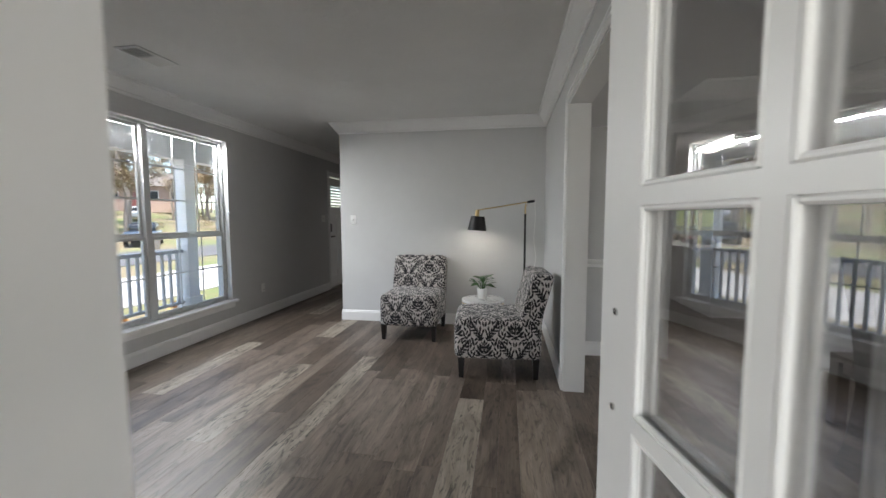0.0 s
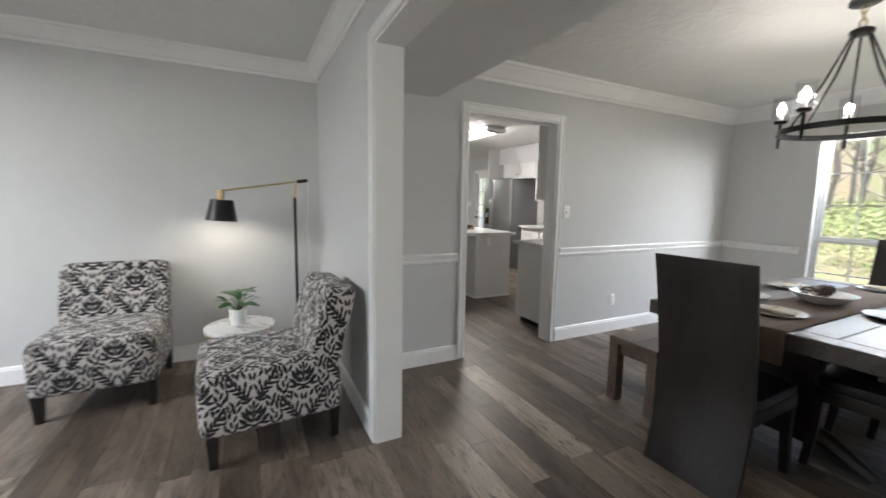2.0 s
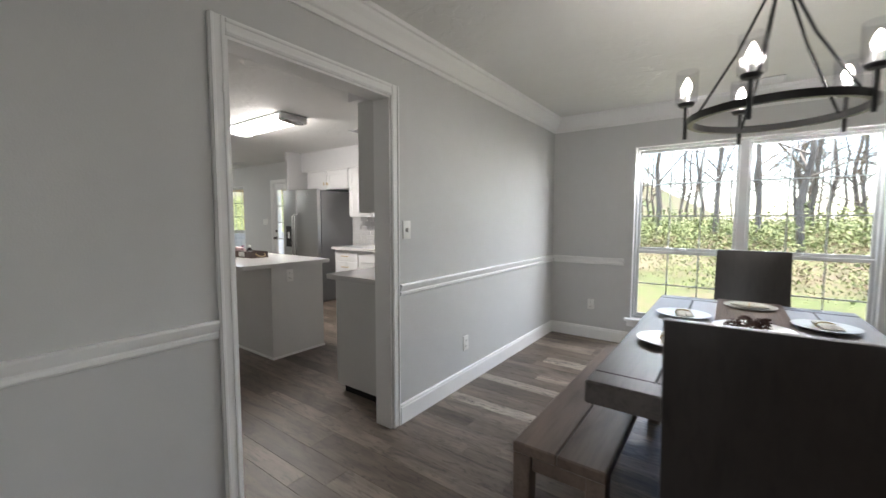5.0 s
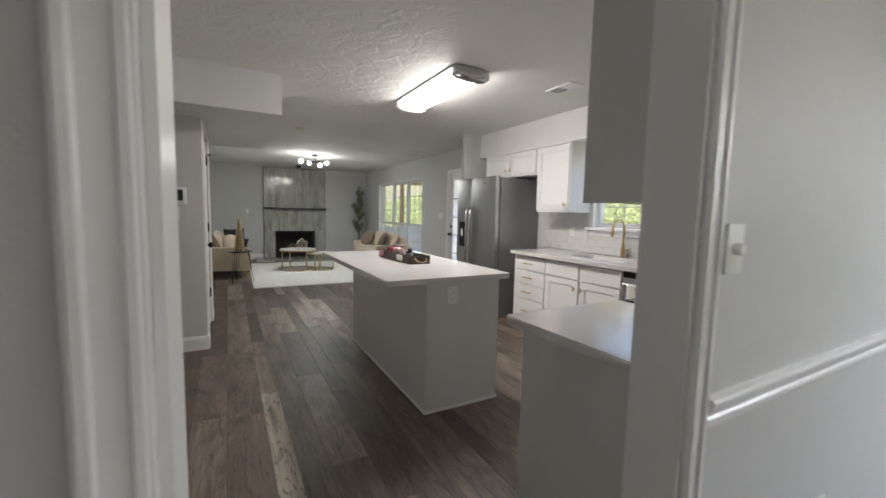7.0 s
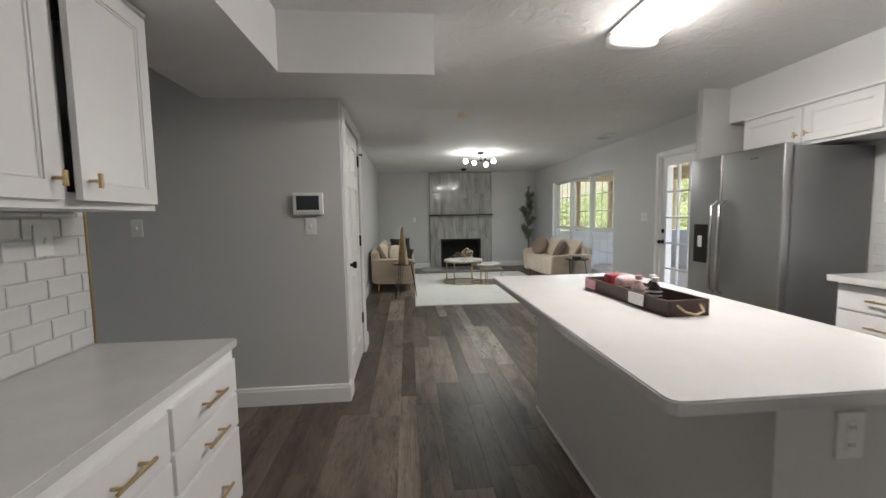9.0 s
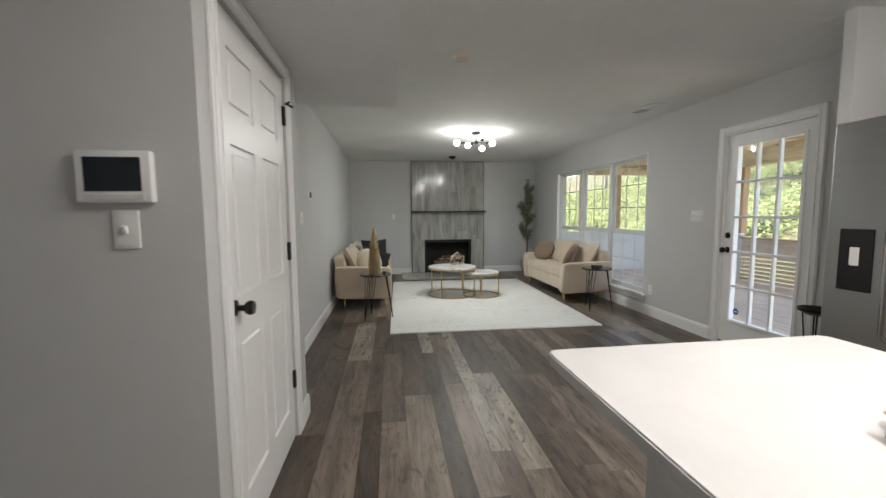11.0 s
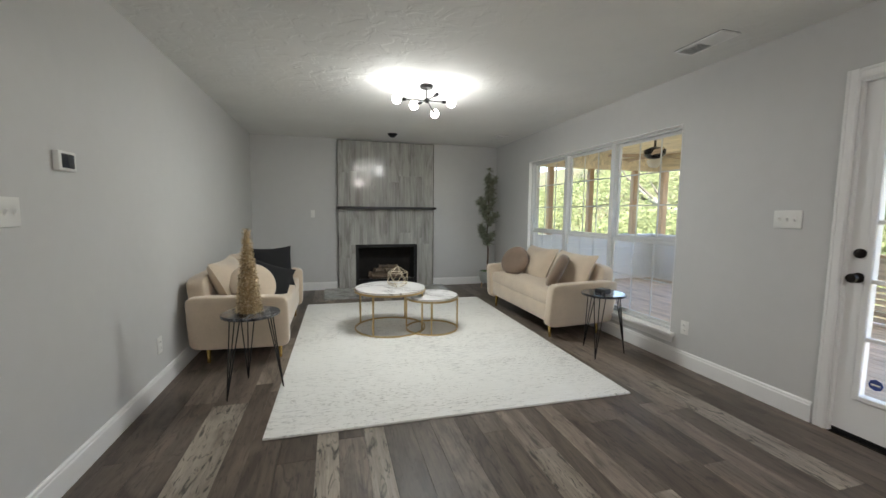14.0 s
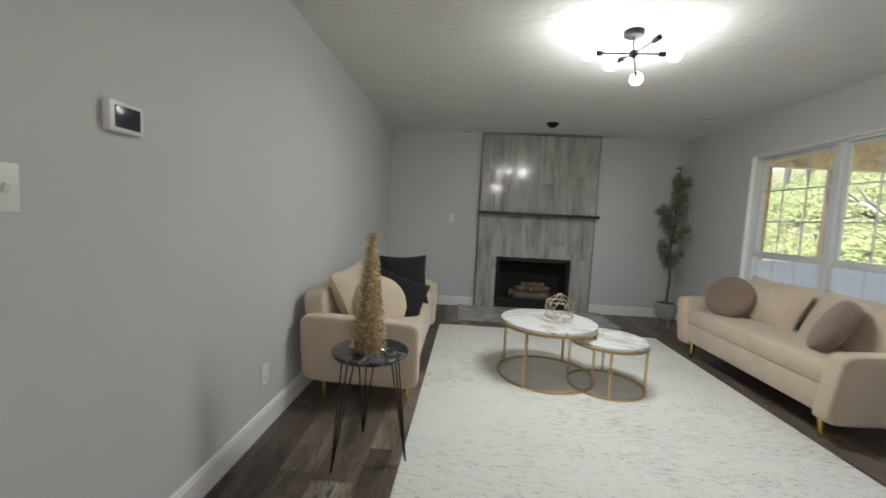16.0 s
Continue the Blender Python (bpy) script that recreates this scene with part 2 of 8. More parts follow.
CHROME = surface("chrome", (0.6, 0.6, 0.6), 0.18, metal=1.0, vary=0.02)
PLASTIC = surface("white_plastic", (0.82, 0.82, 0.80), 0.35, vary=0.01)
# near-black, painted for the shade in vents and slots; also toe kicks, dispenser
DARK = surface("dark_void", (0.01, 0.01, 0.01), 0.8)
FLOOR = floor_material("floor_plank", [(0.0, (0.098, 0.074, 0.057)), (0.4, (0.150, 0.117, 0.093)), (0.75, (0.195, 0.158, 0.130)), (1.0, (0.285, 0.235, 0.19))], 0.40, 0.5)


# ---- mesh helpers ----
def link(name, bm, material, parent=None, smooth=False):
    me = bpy.data.meshes.new(name)
    bm.normal_update()
    bm.to_mesh(me)
    bm.free()
    if smooth:
        me.polygons.foreach_set("use_smooth", [True] * len(me.polygons))
        me.set_sharp_from_angle(angle=radians(38))
    for mt in material if isinstance(material, (list, tuple)) else [material]:
        me.materials.append(mt)
    ob = new(name, me)
    if parent is not None:
        ob.parent = parent
    return ob


def part(name, bm, material, parent, label="", smooth=True):
    return tagged(link(name, bm, material, parent, smooth), label)


def thing(name, label, category, m=None, group="", kind=""):
    ob = new(name)
    ob.empty_display_size = 0.1
    if m is not None:
        ob.matrix_world = m
    return tagged(ob, label, category, group, kind)


def solo(name, bm, material, label, category, m=None, group="", kind="", smooth=True):
    ob = link(name, bm, material, None, smooth)
    if m is not None:
        ob.matrix_world = m
    return tagged(ob, label, category, group, kind)


def setting(name, bm, material, label, category, smooth=False):
    return tagged(link(name, bm, material, None, smooth), label, category, "", "structure")


def box(x0, y0, z0, x1, y1, z1, bevel=0.0, seg=2, bm=None):
    """A box between two corners, edges rounded by bevel."""
    out = bm or bmesh.new()
    b = bmesh.new()
    bmesh.ops.create_cube(b, size=1.0, matrix=Matrix.Translation(((x0 + x1) / 2, (y0 + y1) / 2, (z0 + z1) / 2)) @ Matrix.Diagonal((abs(x1 - x0), abs(y1 - y0), abs(z1 - z0), 1)))
    if bevel:
        bmesh.ops.bevel(b, geom=b.edges[:], offset=bevel, segments=seg, affect="EDGES", profile=0.6)
    if bm is None:
        out.free()
        return b
    join(out, b)
    return out


def join(out, b, m=None):
    if m is not None:
        bmesh.ops.transform(b, matrix=m, verts=b.verts[:])
    vs = {v: out.verts.new(v.co) for v in b.verts}
    for f in b.faces:
        g = out.faces.new([vs[v] for v in f.verts])
        g.material_index = f.material_index
    b.free()
    return out


def turned(bm, m):
    bmesh.ops.transform(bm, matrix=m, verts=bm.verts[:])
    return bm


def lathe(profile, seg=24, bm=None, cap=True, m=None):
    """Turns (radius, z) points round the z axis."""
    out = bmesh.new()
    rings = []
    for r, z in profile:
        if r < 1e-6:
            rings.append([out.verts.new((0, 0, z))])
        else:
            rings.append([out.verts.new((r * math.cos(2 * math.pi * i / seg), r * math.sin(2 * math.pi * i / seg), z)) for i in range(seg)])
    for a, b in zip(rings, rings[1:]):
        for i in range(seg):
            j = (i + 1) % seg
            q = [a[i % len(a)], a[j % len(a)], b[j % len(b)], b[i % len(b)]]
            q = [v for n, v in enumerate(q) if v not in q[:n]]
            if len(q) > 2:
                out.faces.new(q)
    if cap:
        for ring, flip in ((rings[0], True), (rings[-1], False)):
            if len(ring) > 2:
                out.faces.new(ring[::-1] if flip else ring)
    if m is not None:
        turned(out, m)
    return join(bm, out) if bm is not None else out


def tube(points, radius, seg=8, bm=None, closed=False, radii=None):
    """A round rod along points."""
    out = bmesh.new()
    pts = [Vector(p) for p in points]
    n = len(pts)
    rings, up = [], None
    for i, p in enumerate(pts):
        a = pts[(i - 1) % n] if closed or i > 0 else p
        c = pts[(i + 1) % n] if closed or i < n - 1 else p
        d = (c - a).normalized()
        if up is None:
            up = d.orthogonal().normalized()
        up = (up - d * up.dot(d)).normalized()
        side = d.cross(up)
        r = radii[i] if radii else radius
        rings.append([out.verts.new(p + r * (math.cos(2 * math.pi * k / seg) * up + math.sin(2 * math.pi * k / seg) * side)) for k in range(seg)])
    for i in range(n if closed else n - 1):
        a, b = rings[i], rings[(i + 1) % n]
        for k in range(seg):
            out.faces.new([a[k], a[(k + 1) % seg], b[(k + 1) % seg], b[k]])
    if not closed:
        out.faces.new(rings[0][::-1])
        out.faces.new(rings[-1])
    bmesh.ops.recalc_face_normals(out, faces=out.faces[:])
    return join(bm, out) if bm is not None else out


def prism(profile, p, q, normal, miter0=0.0, miter1=0.0, bm=None):
    """Extrudes a (depth, z) profile from p to q along a wall whose room side is normal; miter shifts the ends by depth."""
    p, q, nv = Vector(p), Vector(q), Vector(normal)
    d = (q - p).normalized()
    out = bmesh.new()
    a = [out.verts.new(p + nv * u + Vector((0, 0, z)) + d * (u * miter0)) for u, z in profile]
    b = [out.verts.new(q + nv * u + Vector((0, 0, z)) - d * (u * miter1)) for u, z in profile]
    n = len(profile)
    for i in range(n):
        j = (i + 1) % n
        out.faces.new([a[i], a[j], b[j], b[i]])
    out.faces.new(a[::-1])
    out.faces.new(b)
    bmesh.ops.recalc_face_normals(out, faces=out.faces[:])
    return join(bm, out) if bm is not None else out


def rounded_slab(x0, y0, x1, y1, z0, z1, r=0.03, edge=0.004, corners=(1, 1, 1, 1), seg=6):
    """A worktop: rounded corners in plan (order: x0y0, x1y0, x1y1, x0y1) and softened edges."""
    pts = []
    for (cx, cy, a0), on in zip(((x0 + r, y0 + r, 180), (x1 - r, y0 + r, 270), (x1 - r, y1 - r, 0), (x0 + r, y1 - r, 90)), corners):
        if on:
            pts += [(cx + r * math.cos(radians(a0 + 90 * i / seg)), cy + r * math.sin(radians(a0 + 90 * i / seg))) for i in range(seg + 1)]
        else:
            pts.append((cx + r * (1 if a0 in (270, 0) else -1), cy + r * (1 if a0 in (0, 90) else -1)))
    return outline_solid(pts, z0, z1, edge)


def outline_solid(pts, z0, z1, edge=0.004):
    bm = bmesh.new()
    f = bm.faces.new([bm.verts.new((x, y, z0)) for x, y in pts])
    g = bmesh.ops.extrude_face_region(bm, geom=[f])
    top = [v for v in g["geom"] if isinstance(v, bmesh.types.BMVert)]
    bmesh.ops.translate(bm, verts=top, vec=(0, 0, z1 - z0))
    bmesh.ops.recalc_face_normals(bm, faces=bm.faces[:])
    if edge:
        es = [e for e in bm.edges if abs(e.verts[0].co.z - e.verts[1].co.z) < 1e-6]
        bmesh.ops.bevel(bm, geom=es, offset=edge, segments=2, affect="EDGES")
    return bm


def slab(axis, a0, a1, u0, u1, z0, z1, holes=()):
    """A wall a0..a1 thick along axis ('x' or 'y'), from u0 to u1, with holes (u0, u1, z0, z1) cut through."""
    us = sorted({u0, u1, *(min(max(h[i], u0), u1) for h in holes for i in (0, 1))})
    zs = sorted({z0, z1, *(min(max(h[i], z0), z1) for h in holes for i in (2, 3))})

    def solid(i, j):
        if not (0 <= i < len(us) - 1 and 0 <= j < len(zs) - 1):
            return False
        u, z = (us[i] + us[i + 1]) / 2, (zs[j] + zs[j + 1]) / 2
        return not any(h[0] < u < h[1] and h[2] < z < h[3] for h in holes)

    bm, made = bmesh.new(), {}

    def v(a, u, z):
        k = (a, u, z)
        if k not in made:
            made[k] = bm.verts.new((a, u, z) if axis == "x" else (u, a, z))
        return made[k]

    for i in range(len(us) - 1):
        for j in range(len(zs) - 1):
            if not solid(i, j):
                continue
            p, q, r, s = us[i], us[i + 1], zs[j], zs[j + 1]
            for a in (a0, a1):
                bm.faces.new([v(a, p, r), v(a, q, r), v(a, q, s), v(a, p, s)])
            for on, c in ((solid(i - 1, j), ((p, r), (p, s))), (solid(i + 1, j), ((q, r), (q, s))), (solid(i, j - 1), ((p, r), (q, r))), (solid(i, j + 1), ((p, s), (q, s)))):
                if not on:
                    (ua, za), (ub, zb) = c
                    bm.faces.new([v(a0, ua, za), v(a1, ua, za), v(a1, ub, zb), v(a0, ub, zb)])
    bmesh.ops.recalc_face_normals(bm, faces=bm.faces[:])
    return bm

# ---- structure ----
H = 2.44
E_IN, W_IN = 5.20, -3.07      # inner faces of the rear and front outer walls
Y_S, Y_LIV, Y_DIN, Y_HALL, Y_N = 0.20, 4.60, 3.73, 7.425, 14.66
WIN_F = (2.075, 4.035, 0.33, 2.155)
WIN_D = (1.10, 2.88, 0.28, 2.05)
WIN_K = (5.36, 6.32, 1.19, 2.06)
WIN_FAM = (10.755, 13.44, 0.25, 2.04)
DOOR_R = (8.76, 9.60, 0.0, 2.035)
DOOR_F = (6.635, 7.545, 0.0, 2.06)
setting("wall_east", slab("x", E_IN, E_IN + 0.18, -3.2, 14.84, -0.02, H + 0.05, [WIN_D, WIN_K, WIN_FAM, DOOR_R]), WALL, "pale grey painted outer wall with windows and a glazed door", "wall")
setting("wall_west", slab("x", W_IN - 0.18, W_IN, -3.2, 8.42, -0.02, H + 0.05, [WIN_F, DOOR_F]), WALL, "pale grey painted front wall with a wide window and front door", "wall")
setting("wall_south", slab("y", 0.07, Y_S, W_IN, E_IN, -0.02, H + 0.05, [(-0.19, 0.475, -0.1, 2.05)]), WALL, "pale grey painted wall with a french door opening", "wall")
setting("wall_partition", slab("x", 0.53, 0.68, Y_S, Y_LIV + 0.13, -0.02, H + 0.05, [(0.45, 2.90, -0.1, 2.10)]), WALL, "pale grey partition with a wide cased opening to the dining room", "wall")
setting("wall_living_end", slab("y", Y_LIV, Y_LIV + 0.13, -1.95, 0.53, -0.02, H + 0.05), WALL, "pale grey painted wall behind the patterned chairs", "wall")
setting("wall_dining_kitchen", slab("y", Y_DIN, Y_DIN + 0.13, 0.68, E_IN, -0.02, H + 0.05, [(1.542, 2.50, -0.1, 2.045)]), WALL, "pale grey wall with a cased doorway to the kitchen", "wall")
setting("wall_desk", slab("x", 0.41, 0.54, 4.73, 6.40, -0.02, H + 0.05), WALL, "pale grey wall behind the desk cabinets", "wall")
setting("wall_hall", slab("y", Y_HALL, Y_HALL + 0.12, -0.90, 1.42, -0.02, H + 0.05), WALL, "pale grey hall wall with an alarm panel", "wall")
setting("wall_foyer_side", slab("x", -0.90, -0.78, Y_HALL + 0.12, 8.30, -0.02, H + 0.05), WALL, "plain grey side wall of the entry", "wall")
setting("wall_foyer_end", slab("y", 8.30, 8.42, W_IN, -0.78, -0.02, H + 0.05), WALL, "plain grey end wall of the entry", "wall")
setting("wall_closet", slab("x", 1.31, 1.42, Y_HALL + 0.12, 8.70, -0.02, H + 0.05, [(7.58, 8.44, -0.1, 2.04)]), WALL, "pale grey wall holding a white panelled closet door", "wall")
setting("wall_return", slab("y", 8.58, 8.70, 0.9, 1.31, -0.02, H + 0.05), WALL, "short pale grey return wall beside a closet", "wall")
setting("wall_family_west", slab("x", 1.035, 1.155, 8.70, Y_N, -0.02, H + 0.05, [(8.88, 9.62, -0.1, 2.04)]), WALL, "long pale grey wall beside the sofa", "wall")
setting("wall_north", slab("y", Y_N, Y_N + 0.18, 0.9, E_IN, -0.02, H + 0.05, [(2.73, 3.71, 0.09, 0.715)]), WALL, "pale grey end wall behind the fireplace", "wall")
setting("wall_fridge", slab("y", 8.112, 8.18, 4.60, E_IN, -0.02, H + 0.05), WALL, "short pale grey wall beside the refrigerator", "wall")
# unseen wall behind the camera; its opening is added for the area lamp
setting("wall_study", slab("y", -3.2, -3.05, W_IN, E_IN, -0.02, H + 0.05, [(-1.2, 1.5, 0.55, 2.15)]), WALL, "plain grey unseen wall with an opening added for a lamp", "wall")
setting("ceiling", slab("y", -3.2, 14.84, W_IN - 0.18, E_IN + 0.18, H, H + 0.12), CEIL, "white knockdown-textured ceiling", "ceiling")
for name, b, lab in (
    ("soffit_dining", (0.68, Y_S, 2.10, 1.26, Y_DIN, H), "dropped plaster beam over the dining opening"),
    ("soffit_desk", (0.54, 3.86, 2.115, 1.18, 6.94, H), "dropped plaster soffit over the desk cabinets"),
    ("soffit_hall", (0.54, 6.94, 2.112, 2.04, 9.22, H), "dropped plaster soffit over the hall end"),
    ("soffit_sink", (4.865, 3.86, 2.12, E_IN, 8.112, H), "dropped plaster soffit over the sink wall"),
    ("soffit_stove", (2.62, 3.86, 2.118, 4.865, 4.25, H), "dropped plaster soffit over the stove wall"),
):
    setting(name, box(*b), SOFFIT, lab, "soffit")
setting("floor", box(W_IN - 0.18, -3.2, -0.14, E_IN + 0.18, 14.84, -0.014), FLOOR, "dark grey-brown wood-look plank floor", "floor")

CROWN = [(0, -0.125), (0.012, -0.125), (0.016, -0.105), (0.03, -0.098), (0.055, -0.06), (0.075, -0.035), (0.082, -0.022), (0.095, -0.018), (0.1, 0), (0, 0)]
BASE = [(0, 0), (0.016, 0), (0.016, 0.105), (0.012, 0.112), (0.012, 0.122), (0.006, 0.13), (0, 0.13)]
RAIL = [(0, -0.035), (0.008, -0.035), (0.014, -0.026), (0.014, -0.012), (0.009, -0.006), (0.016, 0.006), (0.022, 0.02), (0.026, 0.032), (0.022, 0.04), (0, 0.04)]


def run(name, profile, p, q, n, z, label, m0=0.0, m1=0.0):
    setting(name, prism(profile, (*p, z), (*q, z), (*n, 0), m0, m1), TRIM, label, name.replace("_", " "), smooth=False)


LC, LB, LR = "white painted crown moulding under the ceiling", "white painted baseboard along the wall", "white painted chair rail across the wall"
for p, q, n, m0, m1 in (
    ((W_IN, Y_S), (W_IN, 8.30), (1, 0), 1, 1), ((-1.95, Y_LIV), (0.53, Y_LIV), (0, -1), -1, 1), ((0.53, Y_S), (0.53, Y_LIV), (-1, 0), 1, 1),
    ((-1.95, Y_LIV), (-1.95, Y_LIV + 0.13), (-1, 0), -1, 0), ((W_IN, Y_S), (0.53, Y_S), (0, 1), 1, 1),
    ((1.26, Y_DIN), (E_IN, Y_DIN), (0, -1), 1, 1), ((E_IN, Y_S), (E_IN, Y_DIN), (-1, 0), 1, 1), ((1.26, Y_S), (E_IN, Y_S), (0, 1), 1, 1), ((1.26, Y_S), (1.26, Y_DIN), (1, 0), 1, 1),
):
    run("crown_moulding", CROWN if p[0] < 1 else [(u, z * 1.2) for u, z in CROWN], p, q, n, H, LC, m0, m1)
for p, q, n in (
    ((W_IN, Y_S), (W_IN, DOOR_F[0] - 0.067), (1, 0)), ((-1.95, Y_LIV), (0.53, Y_LIV), (0, -1)), ((0.53, 2.96), (0.53, Y_LIV - 0.016), (-1, 0)), ((-1.95, Y_LIV), (-1.95, Y_LIV + 0.13), (-1, 0)),
    ((0.68, Y_DIN), (1.483, Y_DIN), (0, -1)), ((2.56, Y_DIN), (E_IN, Y_DIN), (0, -1)), ((E_IN, Y_S), (E_IN, Y_DIN - 0.016), (-1, 0)), ((0.69, Y_S), (E_IN, Y_S), (0, 1)), ((0.68, 2.96), (0.68, Y_DIN - 0.016), (1, 0)),
    ((-0.90, Y_HALL), (1.42, Y_HALL), (0, -1)), ((1.42, Y_HALL - 0.016), (1.42, 7.513), (1, 0)), ((1.42, 8.507), (1.42, 8.716), (1, 0)), ((1.17, 8.70), (1.42, 8.70), (0, 1)),
    ((1.155, 9.69), (1.155, Y_N), (1, 0)), ((1.17, Y_N), (2.42, Y_N), (0, -1)), ((4.02, Y_N), (E_IN, Y_N), (0, -1)), ((E_IN, 9.675), (E_IN, Y_N - 0.016), (-1, 0)), ((E_IN, 8.18), (E_IN, 8.685), (-1, 0)),
    ((4.60, 8.18), (E_IN, 8.18), (0, 1)), ((4.60, 8.112), (4.60, 8.196), (-1, 0)),
):
    run("baseboard", BASE, p, q, n, 0, LB)
for p, q, n in (((0.68, Y_DIN), (1.48, Y_DIN), (0, -1)), ((2.563, Y_DIN), (E_IN, Y_DIN), (0, -1)), ((E_IN, 2.955), (E_IN, Y_DIN - 0.026), (-1, 0)), ((E_IN, Y_S), (E_IN, 1.025), (-1, 0)), ((0.69, Y_S), (E_IN - 0.026, Y_S), (0, 1))):
    run("chair_rail", RAIL, p, q, n, 0.865, LR)


def casing(name, label, axis, face, out, u0, u1, z1, w=0.065, z0=0.0, lining=None):
    """Moulded casing round an opening on one wall face; out is the room side (+1 or -1). lining: the far face, for a jamb."""
    t = thing(name, label, "door casing", kind="structure")
    steps = ((0.0, 1.0, 0.012), (0.08, 0.30, 0.019), (0.72, 0.92, 0.017))

    def bar(ua, ub, za, zb, across):
        bm = bmesh.new()
        for f0, f1, d in steps:
            if across == "u":
                a, b = (ua + (ub - ua) * f0, ua + (ub - ua) * f1)
                c = (a, b, za, zb)
            else:
                a, b = (zb + (za - zb) * f0, zb + (za - zb) * f1)
                c = (ua, ub, min(a, b), max(a, b))
            lo, hi = sorted((face, face + out * d))
            if axis == "y":
                box(c[0], lo, c[2], c[1], hi, c[3], 0.0025, 1, bm)
            else:
                box(lo, c[0], c[2], hi, c[1], c[3], 0.0025, 1, bm)
        return bm

    part("casing_side", bar(u0 - w, u0, z0, z1 + w, "u"), TRIM, t, smooth=False)
    part("casing_side", bar(u1 + w, u1, z0, z1 + w, "u"), TRIM, t, smooth=False)
    part("casing_head", bar(u0, u1, z1, z1 + w, "z"), TRIM, t, smooth=False)
    if lining is not None:
        lo, hi = sorted((face, lining))
        for a, b, c, d in ((u0, u0 + 0.012, z0, z1), (u1 - 0.012, u1, z0, z1), (u0 + 0.012, u1 - 0.012, z1 - 0.012, z1)):
            bm = box(a, lo, c, b, hi, d) if axis == "y" else box(lo, a, c, hi, b, d)
            part("jamb", bm, TRIM, t, smooth=False)
    return t


casing("cased_opening_kitchen", "white moulded casing round the kitchen doorway", "y", Y_DIN, -1, 1.55, 2.492, 2.04, lining=Y_DIN + 0.13)
casing("cased_opening_dining", "white casing round the wide dining opening", "x", 0.53, -1, 0.458, 2.892, 2.092, w=0.055, lining=0.68)
casing("french_door_casing", "white casing round the french door opening", "y", Y_S, 1, -0.18, 0.466, 2.042, lining=0.07)


def window(name, label, axis, face, out, rect, units, upper_rows, lower_rows, meet, cols=3, depth=0.18, sill=0.05):
    """Double-hung units side by side in one opening: frame, mullions, sashes, muntins, panes, sill."""
    u0, u1, z0, z1 = rect
    t = thing(name, label, "window", kind="structure")
    g0 = face - out * 0.085

    def bx(a, b, c, d, n0, n1, bev=0.003):
        lo, hi = sorted((n0, n1))
        return box(lo, a, c, hi, b, d, bev, 1) if axis == "x" else box(a, lo, c, b, hi, d, bev, 1)

    fw = 0.028
    for a, b, c, d in ((u0, u0 + fw, z0, z1), (u1 - fw, u1, z0, z1), (u0 + fw, u1 - fw, z1 - fw, z1), (u0 + fw, u1 - fw, z0, z0 + fw)):
        part("window_frame", bx(a, b, c, d, g0 - 0.04, g0 + 0.03), SASH, t, smooth=False)
    w = (u1 - u0 - 2 * fw) / units
    for i in range(units):
        a, b = u0 + fw + i * w, u0 + fw + (i + 1) * w
        if i:
            part("mullion", bx(a - 0.032, a + 0.032, z0 + fw, z1 - fw, g0 - 0.04, g0 + 0.03), SASH, t, smooth=False)
            a += 0.032
        if i < units - 1:
            b -= 0.032
        for lo, hi, rows, off in ((z0 + fw, meet, lower_rows, 0.008), (meet, z1 - fw, upper_rows, -0.016)):
            gc = g0 + out * off
            s = part("sash", bx(a, a + 0.026, lo, hi, gc - 0.012, gc + 0.012), SASH, t, smooth=False)
            for p in ((b - 0.026, b, lo, hi), (a + 0.026, b - 0.026, lo, lo + 0.03), (a + 0.026, b - 0.026, hi - 0.03, hi)):
                part("sash_rail", bx(*p, gc - 0.012, gc + 0.012), SASH, s, smooth=False)
            x0, x1, y0, y1 = a + 0.026, b - 0.026, lo + 0.03, hi - 0.03
            for k in range(1, cols):
                c = x0 + (x1 - x0) * k / cols
                part("muntin", bx(c - 0.006, c + 0.006, y0, y1, gc - 0.003, gc + 0.003, 0), SASH, s, smooth=False)
            for k in range(1, rows):
                c = y0 + (y1 - y0) * k / rows
                part("muntin", bx(x0, x1, c - 0.006, c + 0.006, gc - 0.0035, gc + 0.0035, 0), SASH, s, smooth=False)
            pane = part("pane", bx(x0 - 0.005, x1 + 0.005, y0 - 0.005, y1 + 0.005, gc - 0.0055, gc - 0.0045, 0), GLASS, s, smooth=False)
            pane.visible_shadow = False
        part("latch", bx((a + b) / 2 - 0.03, (a + b) / 2 + 0.03, meet, meet + 0.014, g0 + out * 0.0, g0 + out * 0.022), SASH, t, smooth=False)
    if sill:
        part("window_sill", bx(u0 - 0.05, u1 + 0.05, z0 - 0.028, z0 + 0.004, face - out * 0.06, face + out * sill, 0.006), TRIM, t, smooth=False)
        part("apron", bx(u0 - 0.03, u1 + 0.03, z0 - 0.085, z0 - 0.03, face + out * 0.001, face + out * 0.014, 0.003), TRIM, t, smooth=False)
    # plaster reveals painted white
    for p in ((u0 - 0.0, u0 + 0.006, z0, z1), (u1 - 0.006, u1, z0, z1), (u0 + 0.006, u1 - 0.006, z1 - 0.006, z1)):
        part("reveal", bx(*p, g0 + out * 0.03, face + out * 0.002, 0), TRIM, t, smooth=False)
    return t


window("window_1", "wide white double-hung front window with grids", "x", W_IN, 1, WIN_F, 2, 3, 2, 1.115)
window("window_2", "white twin double-hung dining window with grids", "x", E_IN, -1, WIN_D, 2, 3, 2, 1.0)
window("window_3", "white double-hung kitchen window over the sink", "x", E_IN, -1, WIN_K, 1, 2, 2, 1.62, sill=0.07)
